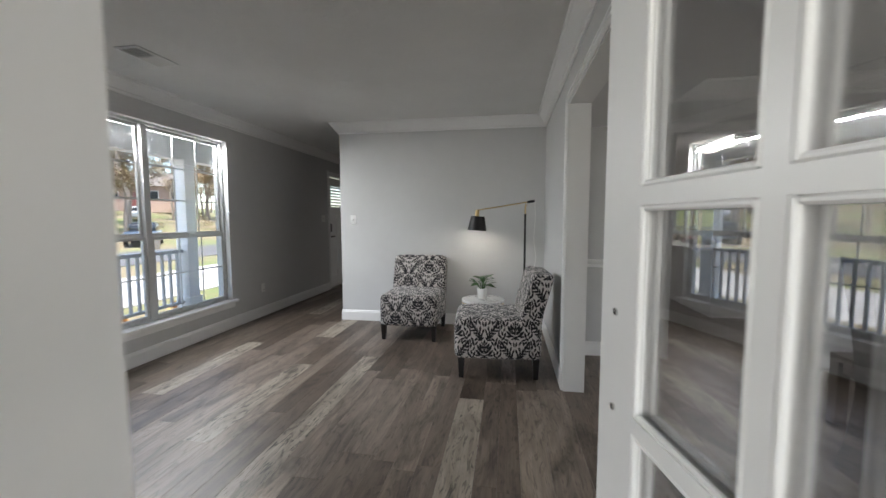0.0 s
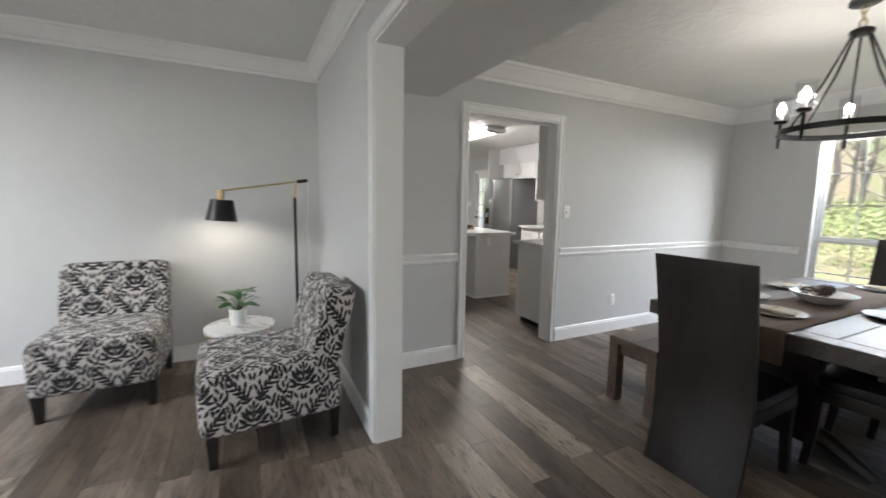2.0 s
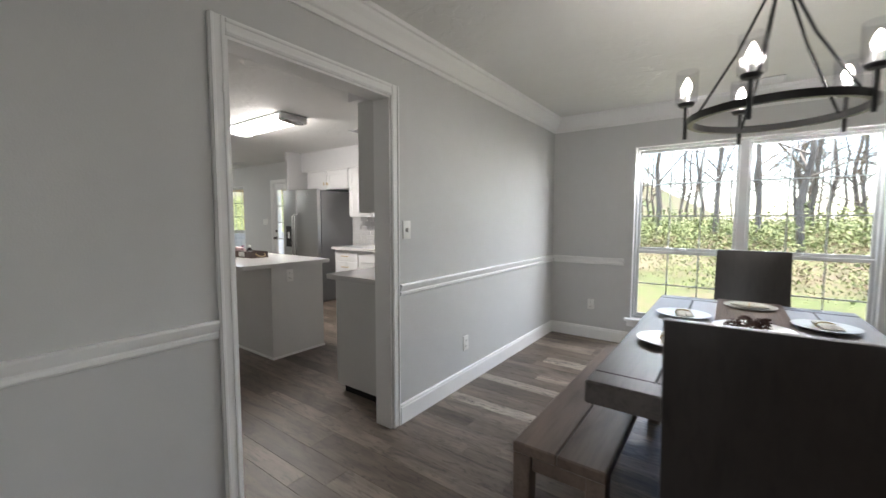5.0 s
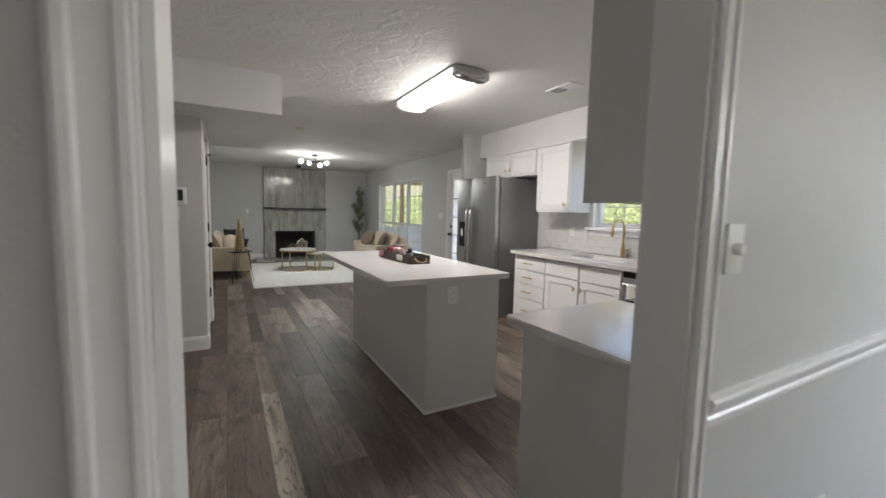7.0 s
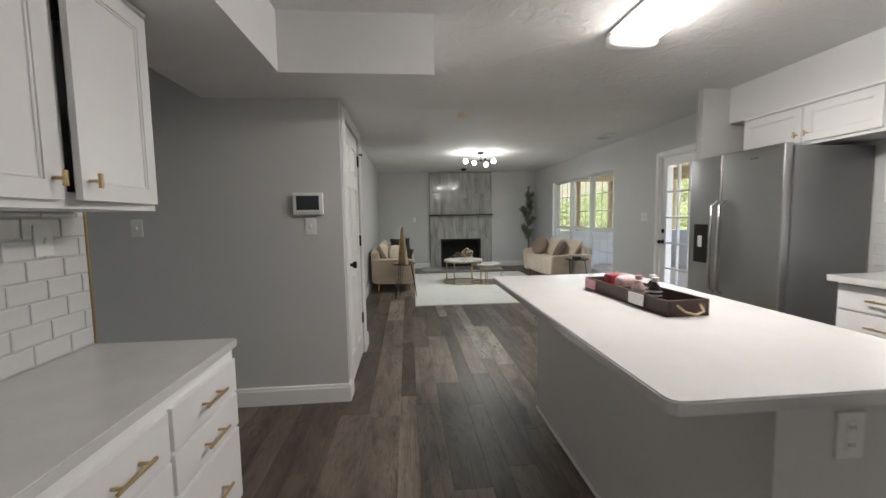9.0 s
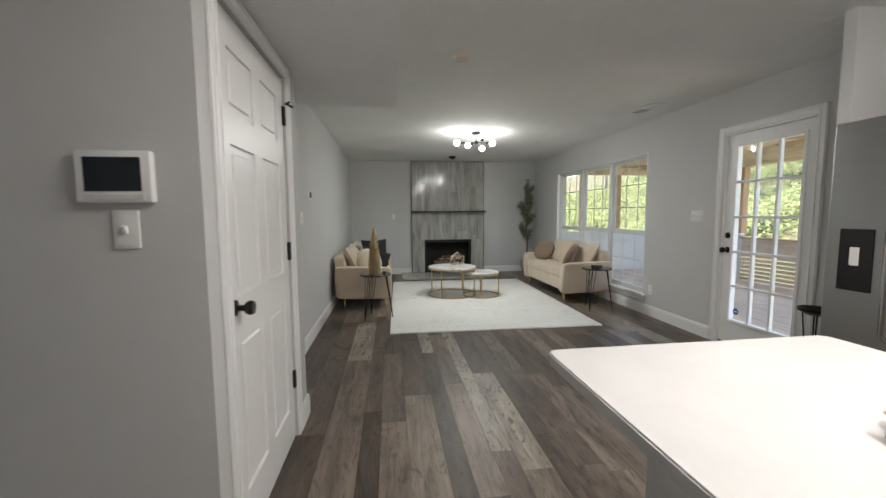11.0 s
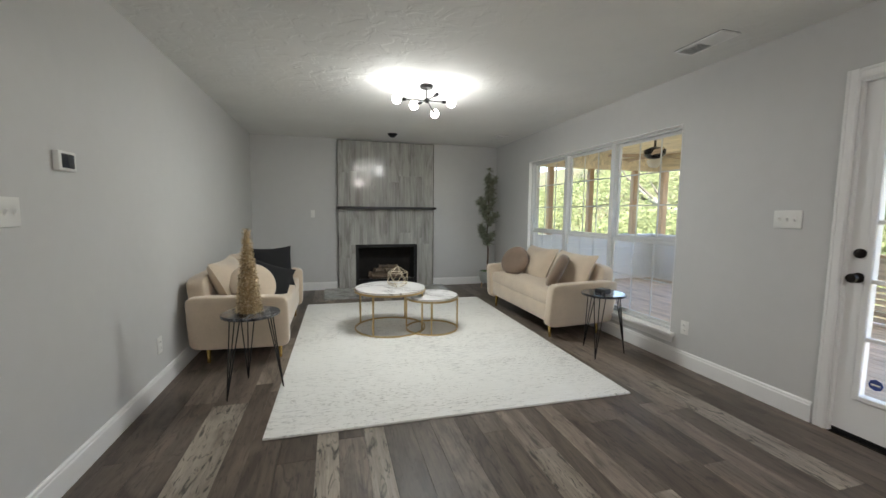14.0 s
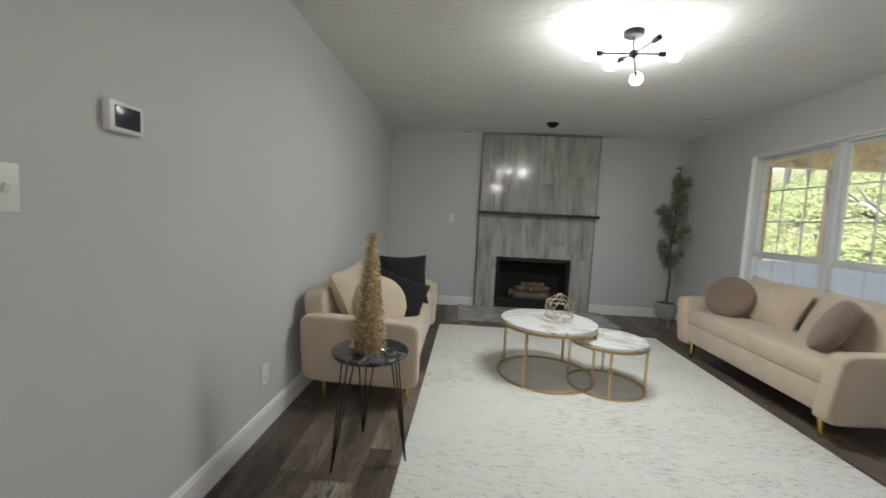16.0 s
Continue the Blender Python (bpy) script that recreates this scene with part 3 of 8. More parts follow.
window("window_4", "white triple window looking onto the back porch", "x", E_IN, -1, WIN_FAM, 3, 3, 2, 1.03)


# ---- shared makers ----
def box_uv(ob):
    """Flat mapping in metres, each face by its main direction."""
    me = ob.data
    uv = me.uv_layers.new(name="UVMap").data
    for p in me.polygons:
        n = p.normal
        a = max(range(3), key=lambda i: abs(n[i]))
        for li in p.loop_indices:
            c = me.vertices[me.loops[li].vertex_index].co
            uv[li].uv = ((c.y, c.z), (c.x, c.z), (c.x, c.y))[a]
    return ob


def cushion(w, d, h, e1=0.3, e2=0.55, seg=28, rings=16, m=None):
    """A padded block: flat-sided with soft round edges, w by d by h, centred."""
    def pw(v, e):
        return math.copysign(abs(v) ** e, v)
    bm = bmesh.new()
    rows = []
    for i in range(rings + 1):
        t = -math.pi / 2 + math.pi * i / rings
        if i in (0, rings):
            rows.append([bm.verts.new((0, 0, math.copysign(h / 2, t)))])
            continue
        rows.append([bm.verts.new((w / 2 * pw(math.cos(t), e2) * pw(math.cos(a), e1), d / 2 * pw(math.cos(t), e2) * pw(math.sin(a), e1), h / 2 * pw(math.sin(t), e2))) for a in [2 * math.pi * (k + 0.5) / seg for k in range(seg)]])
    for a, b in zip(rows, rows[1:]):
        for k in range(seg):
            q = [a[k % len(a)], a[(k + 1) % seg % len(a)], b[(k + 1) % seg % len(b)], b[k % len(b)]]
            q = [v for n, v in enumerate(q) if v not in q[:n]]
            bm.faces.new(q)
    bmesh.ops.recalc_face_normals(bm, faces=bm.faces[:])
    if m is not None:
        turned(bm, m)
    return bm


def throw_pillow(s, h, m=None, seg=14):
    """A square pillow with pulled corners."""
    bm = bmesh.new()
    for side in (1, -1):
        g = []
        for i in range(seg + 1):
            row = []
            for j in range(seg + 1):
                u, v = 2 * i / seg - 1, 2 * j / seg - 1
                pinch = 1 - 0.07 * (1 - u * u) * abs(v) ** 3 - 0.07 * (1 - v * v) * abs(u) ** 3
                z = h / 2 * ((1 - u * u) * (1 - v * v)) ** 0.42
                row.append(bm.verts.new((s / 2 * u * (1 - 0.10 * (1 - v * v)), s / 2 * v * (1 - 0.10 * (1 - u * u)), side * z * pinch)))
            g.append(row)
        for i in range(seg):
            for j in range(seg):
                bm.faces.new([g[i][j], g[i + 1][j], g[i + 1][j + 1], g[i][j + 1]])
    bmesh.ops.remove_doubles(bm, verts=bm.verts[:], dist=1e-5)
    bmesh.ops.recalc_face_normals(bm, faces=bm.faces[:])
    if m is not None:
        turned(bm, m)
    return bm


def damask(name, ground, ink, w=0.25, h=0.33):
    """Mirrored floral repeat, half-drop, in the mesh's flat mapping."""
    m, nt, b = nodes(name, 0.85)

    def op(kind, x, y=None):
        n = nd(nt, "Math")
        n.operation = kind
        for i, v in enumerate((x, y)):
            if v is None:
                continue
            if isinstance(v, (int, float)):
                n.inputs[i].default_value = v
            else:
                nt.links.new(v, n.inputs[i])
        return n.outputs[0]

    uvn = nd(nt, "UVMap")
    sp = nd(nt, "SeparateXYZ")
    wob = nd(nt, "TexNoise", Scale=14.0, Detail=1.0)
    nt.links.new(uvn.outputs[0], wob.inputs["Vector"])
    mpu = nd(nt, "Mapping", Scale=(1.04, 1.04, 1.0))
    nt.links.new(uvn.outputs[0], mpu.inputs[0])
    nt.links.new(mpu.outputs[0], sp.inputs[0])
    u0 = op("ADD", op("MULTIPLY", sp.outputs[0], 1 / w), op("MULTIPLY", wob.outputs[0], 0.05))
    col = op("FLOOR", u0)
    u = op("MULTIPLY", op("ABSOLUTE", op("SUBTRACT", op("SUBTRACT", u0, col), 0.5)), w)
    v = op("MULTIPLY", op("FRACT", op("ADD", op("MULTIPLY", sp.outputs[1], 1 / h), op("MULTIPLY", col, 0.5))), h)
    best = None
    # pointed medallion of fanned leaves, then a leafy sprig that climbs to the next column
    leaves = [(0.0, 0.150, 90, 0.022, 0.008), (0.016, 0.138, 62, 0.018, 0.006), (0.0, 0.112, 90, 0.018, 0.007), (0.0, 0.078, 90, 0.020, 0.007), (0.013, 0.104, 70, 0.020, 0.006), (0.014, 0.068, 62, 0.021, 0.006)]
    leaves += [(0.030, 0.112, 76, 0.030, 0.009), (0.046, 0.098, 66, 0.032, 0.010), (0.030, 0.074, 58, 0.026, 0.008), (0.052, 0.064, 45, 0.028, 0.010), (0.034, 0.044, 22, 0.026, 0.008), (0.012, 0.036, 20, 0.014, 0.006), (0.058, 0.036, 8, 0.022, 0.008), (0.0, 0.022, 90, 0.016, 0.007), (0.018, 0.018, -25, 0.018, 0.007)]
    for k in range(6):
        t = k / 5
        x, y, lean = 0.020 + 0.090 * t, 0.190 + 0.085 * t + 0.030 * t * t, 58 - 30 * t
        leaves += [(x + 0.004, y + 0.018, lean + 42, 0.024, 0.008), (x + 0.016, y - 0.006, lean - 38, 0.024, 0.008), (x, y, lean, 0.016, 0.0025)]
    leaves += [(0.124, 0.286, 30, 0.024, 0.008), (0.092, 0.140, 70, 0.026, 0.009), (0.112, 0.118, 100, 0.024, 0.008), (0.088, 0.092, 115, 0.020, 0.007)]
    leaves += [(x, y, a, 0.021, 0.0075) for x, y, a in ((0.070, 0.172, 130), (0.100, 0.172, 60), (0.119, 0.155, 80), (0.106, 0.062, 75), (0.082, 0.052, 110), (0.118, 0.034, 60), (0.096, 0.020, 130), (0.070, 0.008, 20), (0.040, 0.312, 60), (0.010, 0.300, 80), (0.066, 0.312, 100), (0.088, 0.322, 50), (0.044, 0.168, 15), (0.066, 0.140, 120), (0.020, 0.176, 140), (0.034, 0.262, 95), (0.012, 0.240, 110), (0.118, 0.215, 100), (0.122, 0.250, 60))]
    for cx, cy, ang, a, bb in leaves:
        a, bb = a * 1.12, bb * 1.14
        c, s = math.cos(radians(ang)), math.sin(radians(ang))
        dx, dy = op("SUBTRACT", u, cx), op("SUBTRACT", v, cy)
        p = op("ADD", op("MULTIPLY", dx, c / a), op("MULTIPLY", dy, s / a))
        q = op("ABSOLUTE", op("ADD", op("MULTIPLY", dx, -s / bb), op("MULTIPLY", dy, c / bb)))
        f = op("SUBTRACT", op("SUBTRACT", 1.0, op("MULTIPLY", p, p)), q)
        best = f if best is None else op("MAXIMUM", best, f)
    n2 = nd(nt, "TexNoise", Scale=260.0, Detail=2.0)
    nt.links.new(uvn.outputs[0], n2.inputs["Vector"])
    f = op("ADD", best, op("MULTIPLY", op("SUBTRACT", n2.outputs[0], 0.5), 0.35))
    nt.links.new(ramp(nt, f, [(0.0, ground), (0.06, ink)]), b.inputs["Base Color"])
    bp = nd(nt, "Bump", Strength=0.3, Distance=0.002)
    nt.links.new(n2.outputs[0], bp.inputs["Height"])
    nt.links.new(bp.outputs[0], b.inputs["Normal"])
    b.inputs["Sheen Weight"].default_value = 0.2
    return m


def marble(name, base, vein, rough=0.15, scale=2.2):
    m, nt, b = nodes(name, rough)
    co = coords(nt)
    n1 = nd(nt, "TexNoise", Scale=scale, Detail=8.0, Roughness=0.62, Distortion=1.4)
    nt.links.new(co, n1.inputs["Vector"])
    ab = nd(nt, "Math")
    ab.operation = "SUBTRACT"
    ab.inputs[1].default_value = 0.5
    nt.links.new(n1.outputs[0], ab.inputs[0])
    a2 = nd(nt, "Math")
    a2.operation = "ABSOLUTE"
    nt.links.new(ab.outputs[0], a2.inputs[0])
    mid = tuple((p * 3 + q) / 4 for p, q in zip(base, vein))
    nt.links.new(ramp(nt, a2.outputs[0], [(0.0, vein), (0.012, mid), (0.05, base), (0.2, tuple(min(1, c * 1.03) for c in base))]), b.inputs["Base Color"])
    return m


DAMASK = damask("damask_fabric", (0.52, 0.48, 0.46), (0.006, 0.006, 0.008))
BLACKWOOD = surface("black_wood", (0.010, 0.009, 0.009), 0.35, vary=0.2, scale=8, stretch=(1, 1, 0.2))
MARBLE = marble("white_marble", (0.83, 0.82, 0.81), (0.30, 0.29, 0.28))
BLACKMARBLE = marble("black_marble", (0.012, 0.012, 0.014), (0.25, 0.25, 0.26), 0.1, 3)
LEAF = surface("leaf_green", (0.045, 0.115, 0.032), 0.45, vary=0.35, scale=20)
CERAMIC = surface("white_ceramic", (0.78, 0.78, 0.76), 0.25, vary=0.02)
ESPRESSO = plank_material("espresso_wood", [(0.0, (0.020, 0.016, 0.015)), (1.0, (0.032, 0.026, 0.023))], 0.33, cross=60, along=3, axis=2, bump=0.12, dark=0.6)
TABLEWOOD = plank_material("table_wood", [(0.0, (0.045, 0.036, 0.032)), (1.0, (0.075, 0.062, 0.056))], 0.42, cross=60, along=3, axis=0, bump=0.12, coat=0.0, dark=0.6)
BENCHWOOD = plank_material("bench_wood", [(0.0, (0.12, 0.085, 0.068)), (1.0, (0.15, 0.11, 0.088))], 0.35, cross=60, along=3, axis=0, bump=0.12, dark=0.7)
LEATHER = surface("black_leather", (0.012, 0.012, 0.013), 0.32, vary=0.1, scale=6, bump=0.3, bump_scale=90)
BULB = glow("lit_bulb", (1.0, 0.95, 0.88), 4.0)
FRENCHGLASS = glass_pane("french_door_glass", (0.8, 0.8, 0.8), 7.0)
CLEAR = glass_pane("clear_glass", (0.95, 0.95, 0.96), 1.0)


def wall_plate(name, label, axis, face, out, u, z, kind="switch", w=0.072, h=0.115, dim=False):
    """Light switch or outlet on a wall."""
    t = thing(name, label, "light switch" if kind != "outlet" else "outlet")
    if axis == "x":
        t.matrix_world = pose(face, u, z, 0, 0, 90 if out > 0 else -90)
    else:
        t.matrix_world = pose(u, face, z, 0, 0, 180 if out > 0 else 0)
    part("plate", box(-w / 2, -0.007, -h / 2, w / 2, 0.0005, h / 2, 0.003), PLASTIC, t)
    n = max(1, round(w / 0.06)) if kind == "switch" else 1
    for i in range(n):
        cx = (i - (n - 1) / 2) * 0.046
        if kind == "switch":
            part("toggle", turned(box(-0.006, -0.012, -0.012, 0.006, 0, 0.012, 0.002), pose(cx, -0.007, 0.002, 25)), PLASTIC, t)
        elif kind == "dimmer":
            part("knob", lathe([(0.014, 0), (0.014, 0.012), (0.012, 0.016), (0, 0.016)], 16, m=pose(0, -0.007, 0, 90)), PLASTIC, t)
        else:
            for s in (-0.022, 0.022):
                part("socket", box(-0.014, -0.0095, s - 0.014, 0.014, -0.006, s + 0.014, 0.002), PLASTIC, t)
                for d in (-0.006, 0.006):
                    # near-black slip painted in for the shade inside a slot
                    part("slot", box(d - 0.0012, -0.0102, s - 0.005, d + 0.0012, -0.0093, s + 0.005), DARK, t)
    return t


def vent(name, label, x0, y0, x1, y1, z, along="y"):
    t = thing(name, label, "ceiling vent", pose((x0 + x1) / 2, (y0 + y1) / 2, z))
    a, b = abs(x1 - x0) / 2, abs(y1 - y0) / 2
    # near-black plate put in for the shade of the duct
    part("shade_backing", box(-a, -b, -0.002, a, b, 0), DARK, t)
    for r in ((-a, -b, a, -b + 0.015), (-a, b - 0.015, a, b), (-a, -b + 0.015, -a + 0.015, b - 0.015), (a - 0.015, -b + 0.015, a, b - 0.015)):
        part("frame", box(r[0], r[1], -0.012, r[2], r[3], -0.002, 0.002, 1), TRIM, t, smooth=False)
    n = 6
    for i in range(n):
        c = -a + 0.015 + (2 * a - 0.03) * (i + 0.5) / n
        for lo, hi, tilt in ((-b + 0.015, -0.004, 48), (0.004, b - 0.015, -48)):
            part("slat", turned(box(-0.008, lo, -0.0008, 0.008, hi, 0.0008), pose(c, 0, -0.009, 0, tilt)), TRIM, t, smooth=False)
    part("divider", box(-a + 0.015, -0.004, -0.012, a - 0.015, 0.004, -0.003), TRIM, t, smooth=False)
    return t


def panel_door(t, w, h, panels, material, thick=0.035, proud=0.0):
    """A hinged leaf in the x-z plane from x 0 to w, front at y 0 facing -y, with sunk panels (x0, x1, z0, z1)."""
    bm = slab("y", 0.0, thick, 0, w, 0.0, h, panels)
    leaf = part("leaf", bm, material, t, smooth=False)
    for x0, x1, z0, z1 in panels:
        b = bmesh.new()
        box(x0, 0.012, z0, x1, thick - 0.008, z1, 0, 1, b)
        box(x0 + 0.03, 0.004, z0 + 0.03, x1 - 0.03, 0.014, z1 - 0.03, 0.006, 1, b)
        part("panel", b, material, leaf, smooth=False)
    return leaf


SIX = lambda w, h: [(0.11, w / 2 - 0.05, 0.20, 0.82), (w / 2 + 0.05, w - 0.11, 0.20, 0.82), (0.11, w / 2 - 0.05, 0.98, 1.55), (w / 2 + 0.05, w - 0.11, 0.98, 1.55), (0.11, w / 2 - 0.05, 1.67, h - 0.12), (w / 2 + 0.05, w - 0.11, 1.67, h - 0.12)]
BRONZE = surface("oil_rubbed_bronze", (0.018, 0.014, 0.012), 0.3, metal=0.7, vary=0.2, scale=20)


def knob(parent, x, z, y=0.0, material=None):
    k = part("knob", lathe([(0.03, 0), (0.03, 0.006), (0.012, 0.012), (0.011, 0.035), (0.022, 0.042), (0.028, 0.055), (0.024, 0.068), (0, 0.072)], 18, m=pose(x, y, z, 90)), material or BRONZE, parent, "dark bronze round knob")
    return k


# ---- living room ----
def slipper_chair(m, group):
    """Armless chair: front toward -y, centred on x."""
    t = thing("slipper_chair", "armless slipper chair in black and cream floral damask fabric", "chair", m, group)
    base = cushion(0.62, 0.70, 0.34, 0.16, 0.22, 36, 14, pose(0, -0.02, 0.32))
    s = part("seat", base, DAMASK, t)
    box_uv(s)
    bk = cushion(0.62, 0.17, 0.60, 0.16, 0.20, 36, 18)
    for v in bk.verts:
        v.co.y += 0.10 * max(0, v.co.z + 0.3) ** 1.6 - 0.02 * math.sin((v.co.z + 0.3) * 5)
    turned(bk, pose(0, 0.26, 0.555, -8))
    b = part("backrest", bk, DAMASK, t)
    box_uv(b)
    for x in (-0.27, 0.27):
        for y in (-0.31, 0.28):
            leg = bmesh.new()
            bmesh.ops.create_cone(leg, cap_ends=True, segments=4, radius1=0.026, radius2=0.038, depth=0.165, matrix=pose(x, y, 0.0825, 0, 0, 45))
            part("leg", leg, BLACKWOOD, t, smooth=False)
    return t


slipper_chair(pose(-0.905, 4.20, 0, 0, 0, 0), "patterned slipper chairs")
slipper_chair(pose(0.045, 3.32, 0, 0, 0, -86), "patterned slipper chairs")


def round_side_table(m):
    t = thing("side_table", "small round white marble side table with gold legs", "side table", m)
    part("tabletop", lathe([(0.0, 0.468), (0.205, 0.468), (0.21, 0.472), (0.21, 0.488), (0.205, 0.492), (0, 0.492)], 40, cap=False), MARBLE, t)
    part("rim", lathe([(0.205, 0.452), (0.208, 0.452), (0.208, 0.467), (0.205, 0.467)], 40, cap=False), BRASS, t, "thin gold rim")
    for i in range(3):
        a = radians(90 + 120 * i)
        part("leg", tube([(0.19 * math.cos(a), 0.19 * math.sin(a), 0.467), (0.19 * math.cos(a), 0.19 * math.sin(a), 0.0)], 0.009), BRASS, t)
    part("lower_ring", tube([(0.19 * math.cos(radians(10 * i)), 0.19 * math.sin(radians(10 * i)), 0.01) for i in range(36)], 0.008, closed=True), BRASS, t)
    return t


round_side_table(pose(-0.12, 3.78, 0))


def leaf_blade(L, w, droop=0.3, n=4):
    """A pointed leaf along +x, folded on its midrib."""
    bm = bmesh.new()
    rows = []
    for i in range(n + 1):
        s = i / n
        hw = w / 2 * math.sin(math.pi * min(1, s * 0.92 + 0.06)) ** 0.8
        z = -droop * L * s * s
        rows.append([bm.verts.new((L * s, -hw, z + 0.15 * hw)), bm.verts.new((L * s, 0, z)), bm.verts.new((L * s, hw, z + 0.15 * hw))])
    for a, b in zip(rows, rows[1:]):
        for k in range(2):
            bm.faces.new([a[k], b[k], b[k + 1], a[k + 1]])
    return bm


def potted_plant(m):
    t = thing("potted_plant", "leafy green plant in a small white pot", "plant", m)
    part("pot", lathe([(0, 0.0), (0.042, 0.0), (0.046, 0.004), (0.052, 0.10), (0.05, 0.104), (0.045, 0.1), (0.044, 0.085), (0, 0.085)], 28, cap=False), CERAMIC, t)
    rnd = random.Random(4)
    leaves, stems = bmesh.new(), bmesh.new()
    for i in range(26):
        a, el = rnd.uniform(0, 360), rnd.uniform(25, 82)
        d = rnd.uniform(0.04, 0.11)
        r, zt = d * math.cos(radians(el)) + 0.01, 0.09 + d * math.sin(radians(el)) + 0.02
        tip = (r * math.cos(radians(a)), r * math.sin(radians(a)), zt)
        tube([(0.01 * math.cos(radians(a)), 0.01 * math.sin(radians(a)), 0.085), tip], 0.002, 5, stems)
        join(leaves, leaf_blade(rnd.uniform(0.07, 0.105), rnd.uniform(0.035, 0.05)), pose(*tip, rnd.uniform(-25, 25), -rnd.uniform(0, 55), a))
    part("foliage", leaves, LEAF, t, "broad pointed green leaves")
    part("stems", stems, LEAF, t)
    return t


potted_plant(pose(-0.13, 3.80, 0.492))


def reading_lamp():
    t = thing("floor_lamp", "black and brass swing-arm floor lamp, switched on", "floor lamp", pose(0.30, 4.36, 0))
    part("base", lathe([(0, 0), (0.13, 0), (0.13, 0.015), (0.12, 0.022), (0.012, 0.026), (0, 0.026)], 32, cap=False), BLACK, t)
    part("pole", tube([(0, 0, 0.02), (0, 0, 1.33)], 0.012, 12), BLACK, t)
    part("joint", tube([(0, 0, 1.33), (0, 0, 1.40), (0.01, 0, 1.44)], 0.009, 10), BRASS, t, "brass joint")
    part("arm", tube([(0.06, 0.0, 1.465), (-0.52, -0.06, 1.372)], 0.0065, 10), BRASS, t, "slim brass arm")
    part("counterweight", tube([(0.02, 0.0, 1.459), (0.10, 0.0, 1.471)], 0.014, 12), BLACK, t)
    part("socket", tube([(-0.52, -0.06, 1.375), (-0.525, -0.06, 1.30)], 0.022, 16), BRASS, t, "brass lamp socket")
    part("shade", lathe([(0.072, 0.155), (0.075, 0.155), (0.105, 0.0), (0.102, 0.0), (0.072, 0.15)], 36, cap=False, m=pose(-0.525, -0.06, 1.15, 0, 4)), BLACK, t, "black tapered metal shade")
    part("shade_top", lathe([(0, 0.153), (0.073, 0.153), (0.073, 0.156), (0, 0.156)], 36, cap=False, m=pose(-0.525, -0.06, 1.15, 0, 4)), BLACK, t)
    part("bulb", lathe([(0, -0.035), (0.028, -0.02), (0.035, 0.005), (0.025, 0.035), (0.014, 0.06), (0, 0.06)], 18, cap=False, m=pose(-0.525, -0.06, 1.215)), BULB, t)
    part("cord", tube([(0.10, 0, 1.47), (0.112, 0.04, 1.3), (0.10, 0.08, 1.05), (0.13, 0.12, 0.85), (0.10, 0.15, 0.6), (0.11, 0.17, 0.3), (0.12, 0.18, 0.02)], 0.003, 6), PLASTIC, t, "thin grey power cord")
    return t


reading_lamp()
wall_plate("light_switch", "white switch plate on the grey wall", "y", Y_LIV, -1, -1.787, 1.265)
wall_plate("light_switch", "white switch plate beside the front door", "x", W_IN, 1, 6.372, 1.285, w=0.115)
wall_plate("outlet", "white outlet low on the front wall", "x", W_IN, 1, 4.615, 0.375, "outlet")
vent("ceiling_vent", "white slatted vent in the living room ceiling", -2.53, 2.30, -2.35, 2.64, H)


def front_door():
    t = thing("door_1", "white panelled front door with a small upper light", "door", kind="structure")
    t.matrix_world = pose(W_IN - 0.045, DOOR_F[0] + 0.008, 0.004, 0, 0, 90)
    w, h = DOOR_F[1] - DOOR_F[0] - 0.016, 2.025
    lite = (0.14, w - 0.14, 1.50, 1.88)
    lower = [(0.13, w / 2 - 0.05, 0.22, 0.74), (w / 2 + 0.05, w - 0.13, 0.22, 0.74), (0.13, w / 2 - 0.05, 0.86, 1.36), (w / 2 + 0.05, w - 0.13, 0.86, 1.36)]
    leaf = part("leaf", slab("y", 0, 0.045, 0, w, 0, h, [lite, *lower]), TRIM, t, smooth=False)
    for p in lower:
        part("panel", box(p[0], 0.012, p[2], p[1], 0.036, p[3]), TRIM, leaf, smooth=False)
    pane = part("pane", box(lite[0], 0.02, lite[2], lite[1], 0.024, lite[3]), GLASS, leaf, smooth=False)
    pane.visible_shadow = False
    for i in range(7):
        z = lite[2] + (lite[3] - lite[2]) * (i + 0.5) / 7
        part("blind_slat", box(lite[0], 0.005, z - 0.02, lite[1], 0.008, z + 0.018), TRIM, leaf, smooth=False)
    part("keypad_lock", box(0.04, -0.03, 1.04, 0.11, 0, 1.18, 0.008), BLACK, leaf, "black keypad deadbolt")
    part("rose", lathe([(0.03, 0), (0.03, 0.01), (0.012, 0.014), (0.012, 0.05), (0, 0.05)], 18, m=pose(0.075, 0, 0.95, 90)), BLACK, leaf)
    part("lever", box(0.07, -0.055, 0.94, 0.19, -0.04, 0.96, 0.005), BLACK, leaf, "black lever handle")
    casing("front_door_casing", "white casing round the front door", "x", W_IN, 1, DOOR_F[0], DOOR_F[1], DOOR_F[3], lining=W_IN - 0.18)
    return t


front_door()


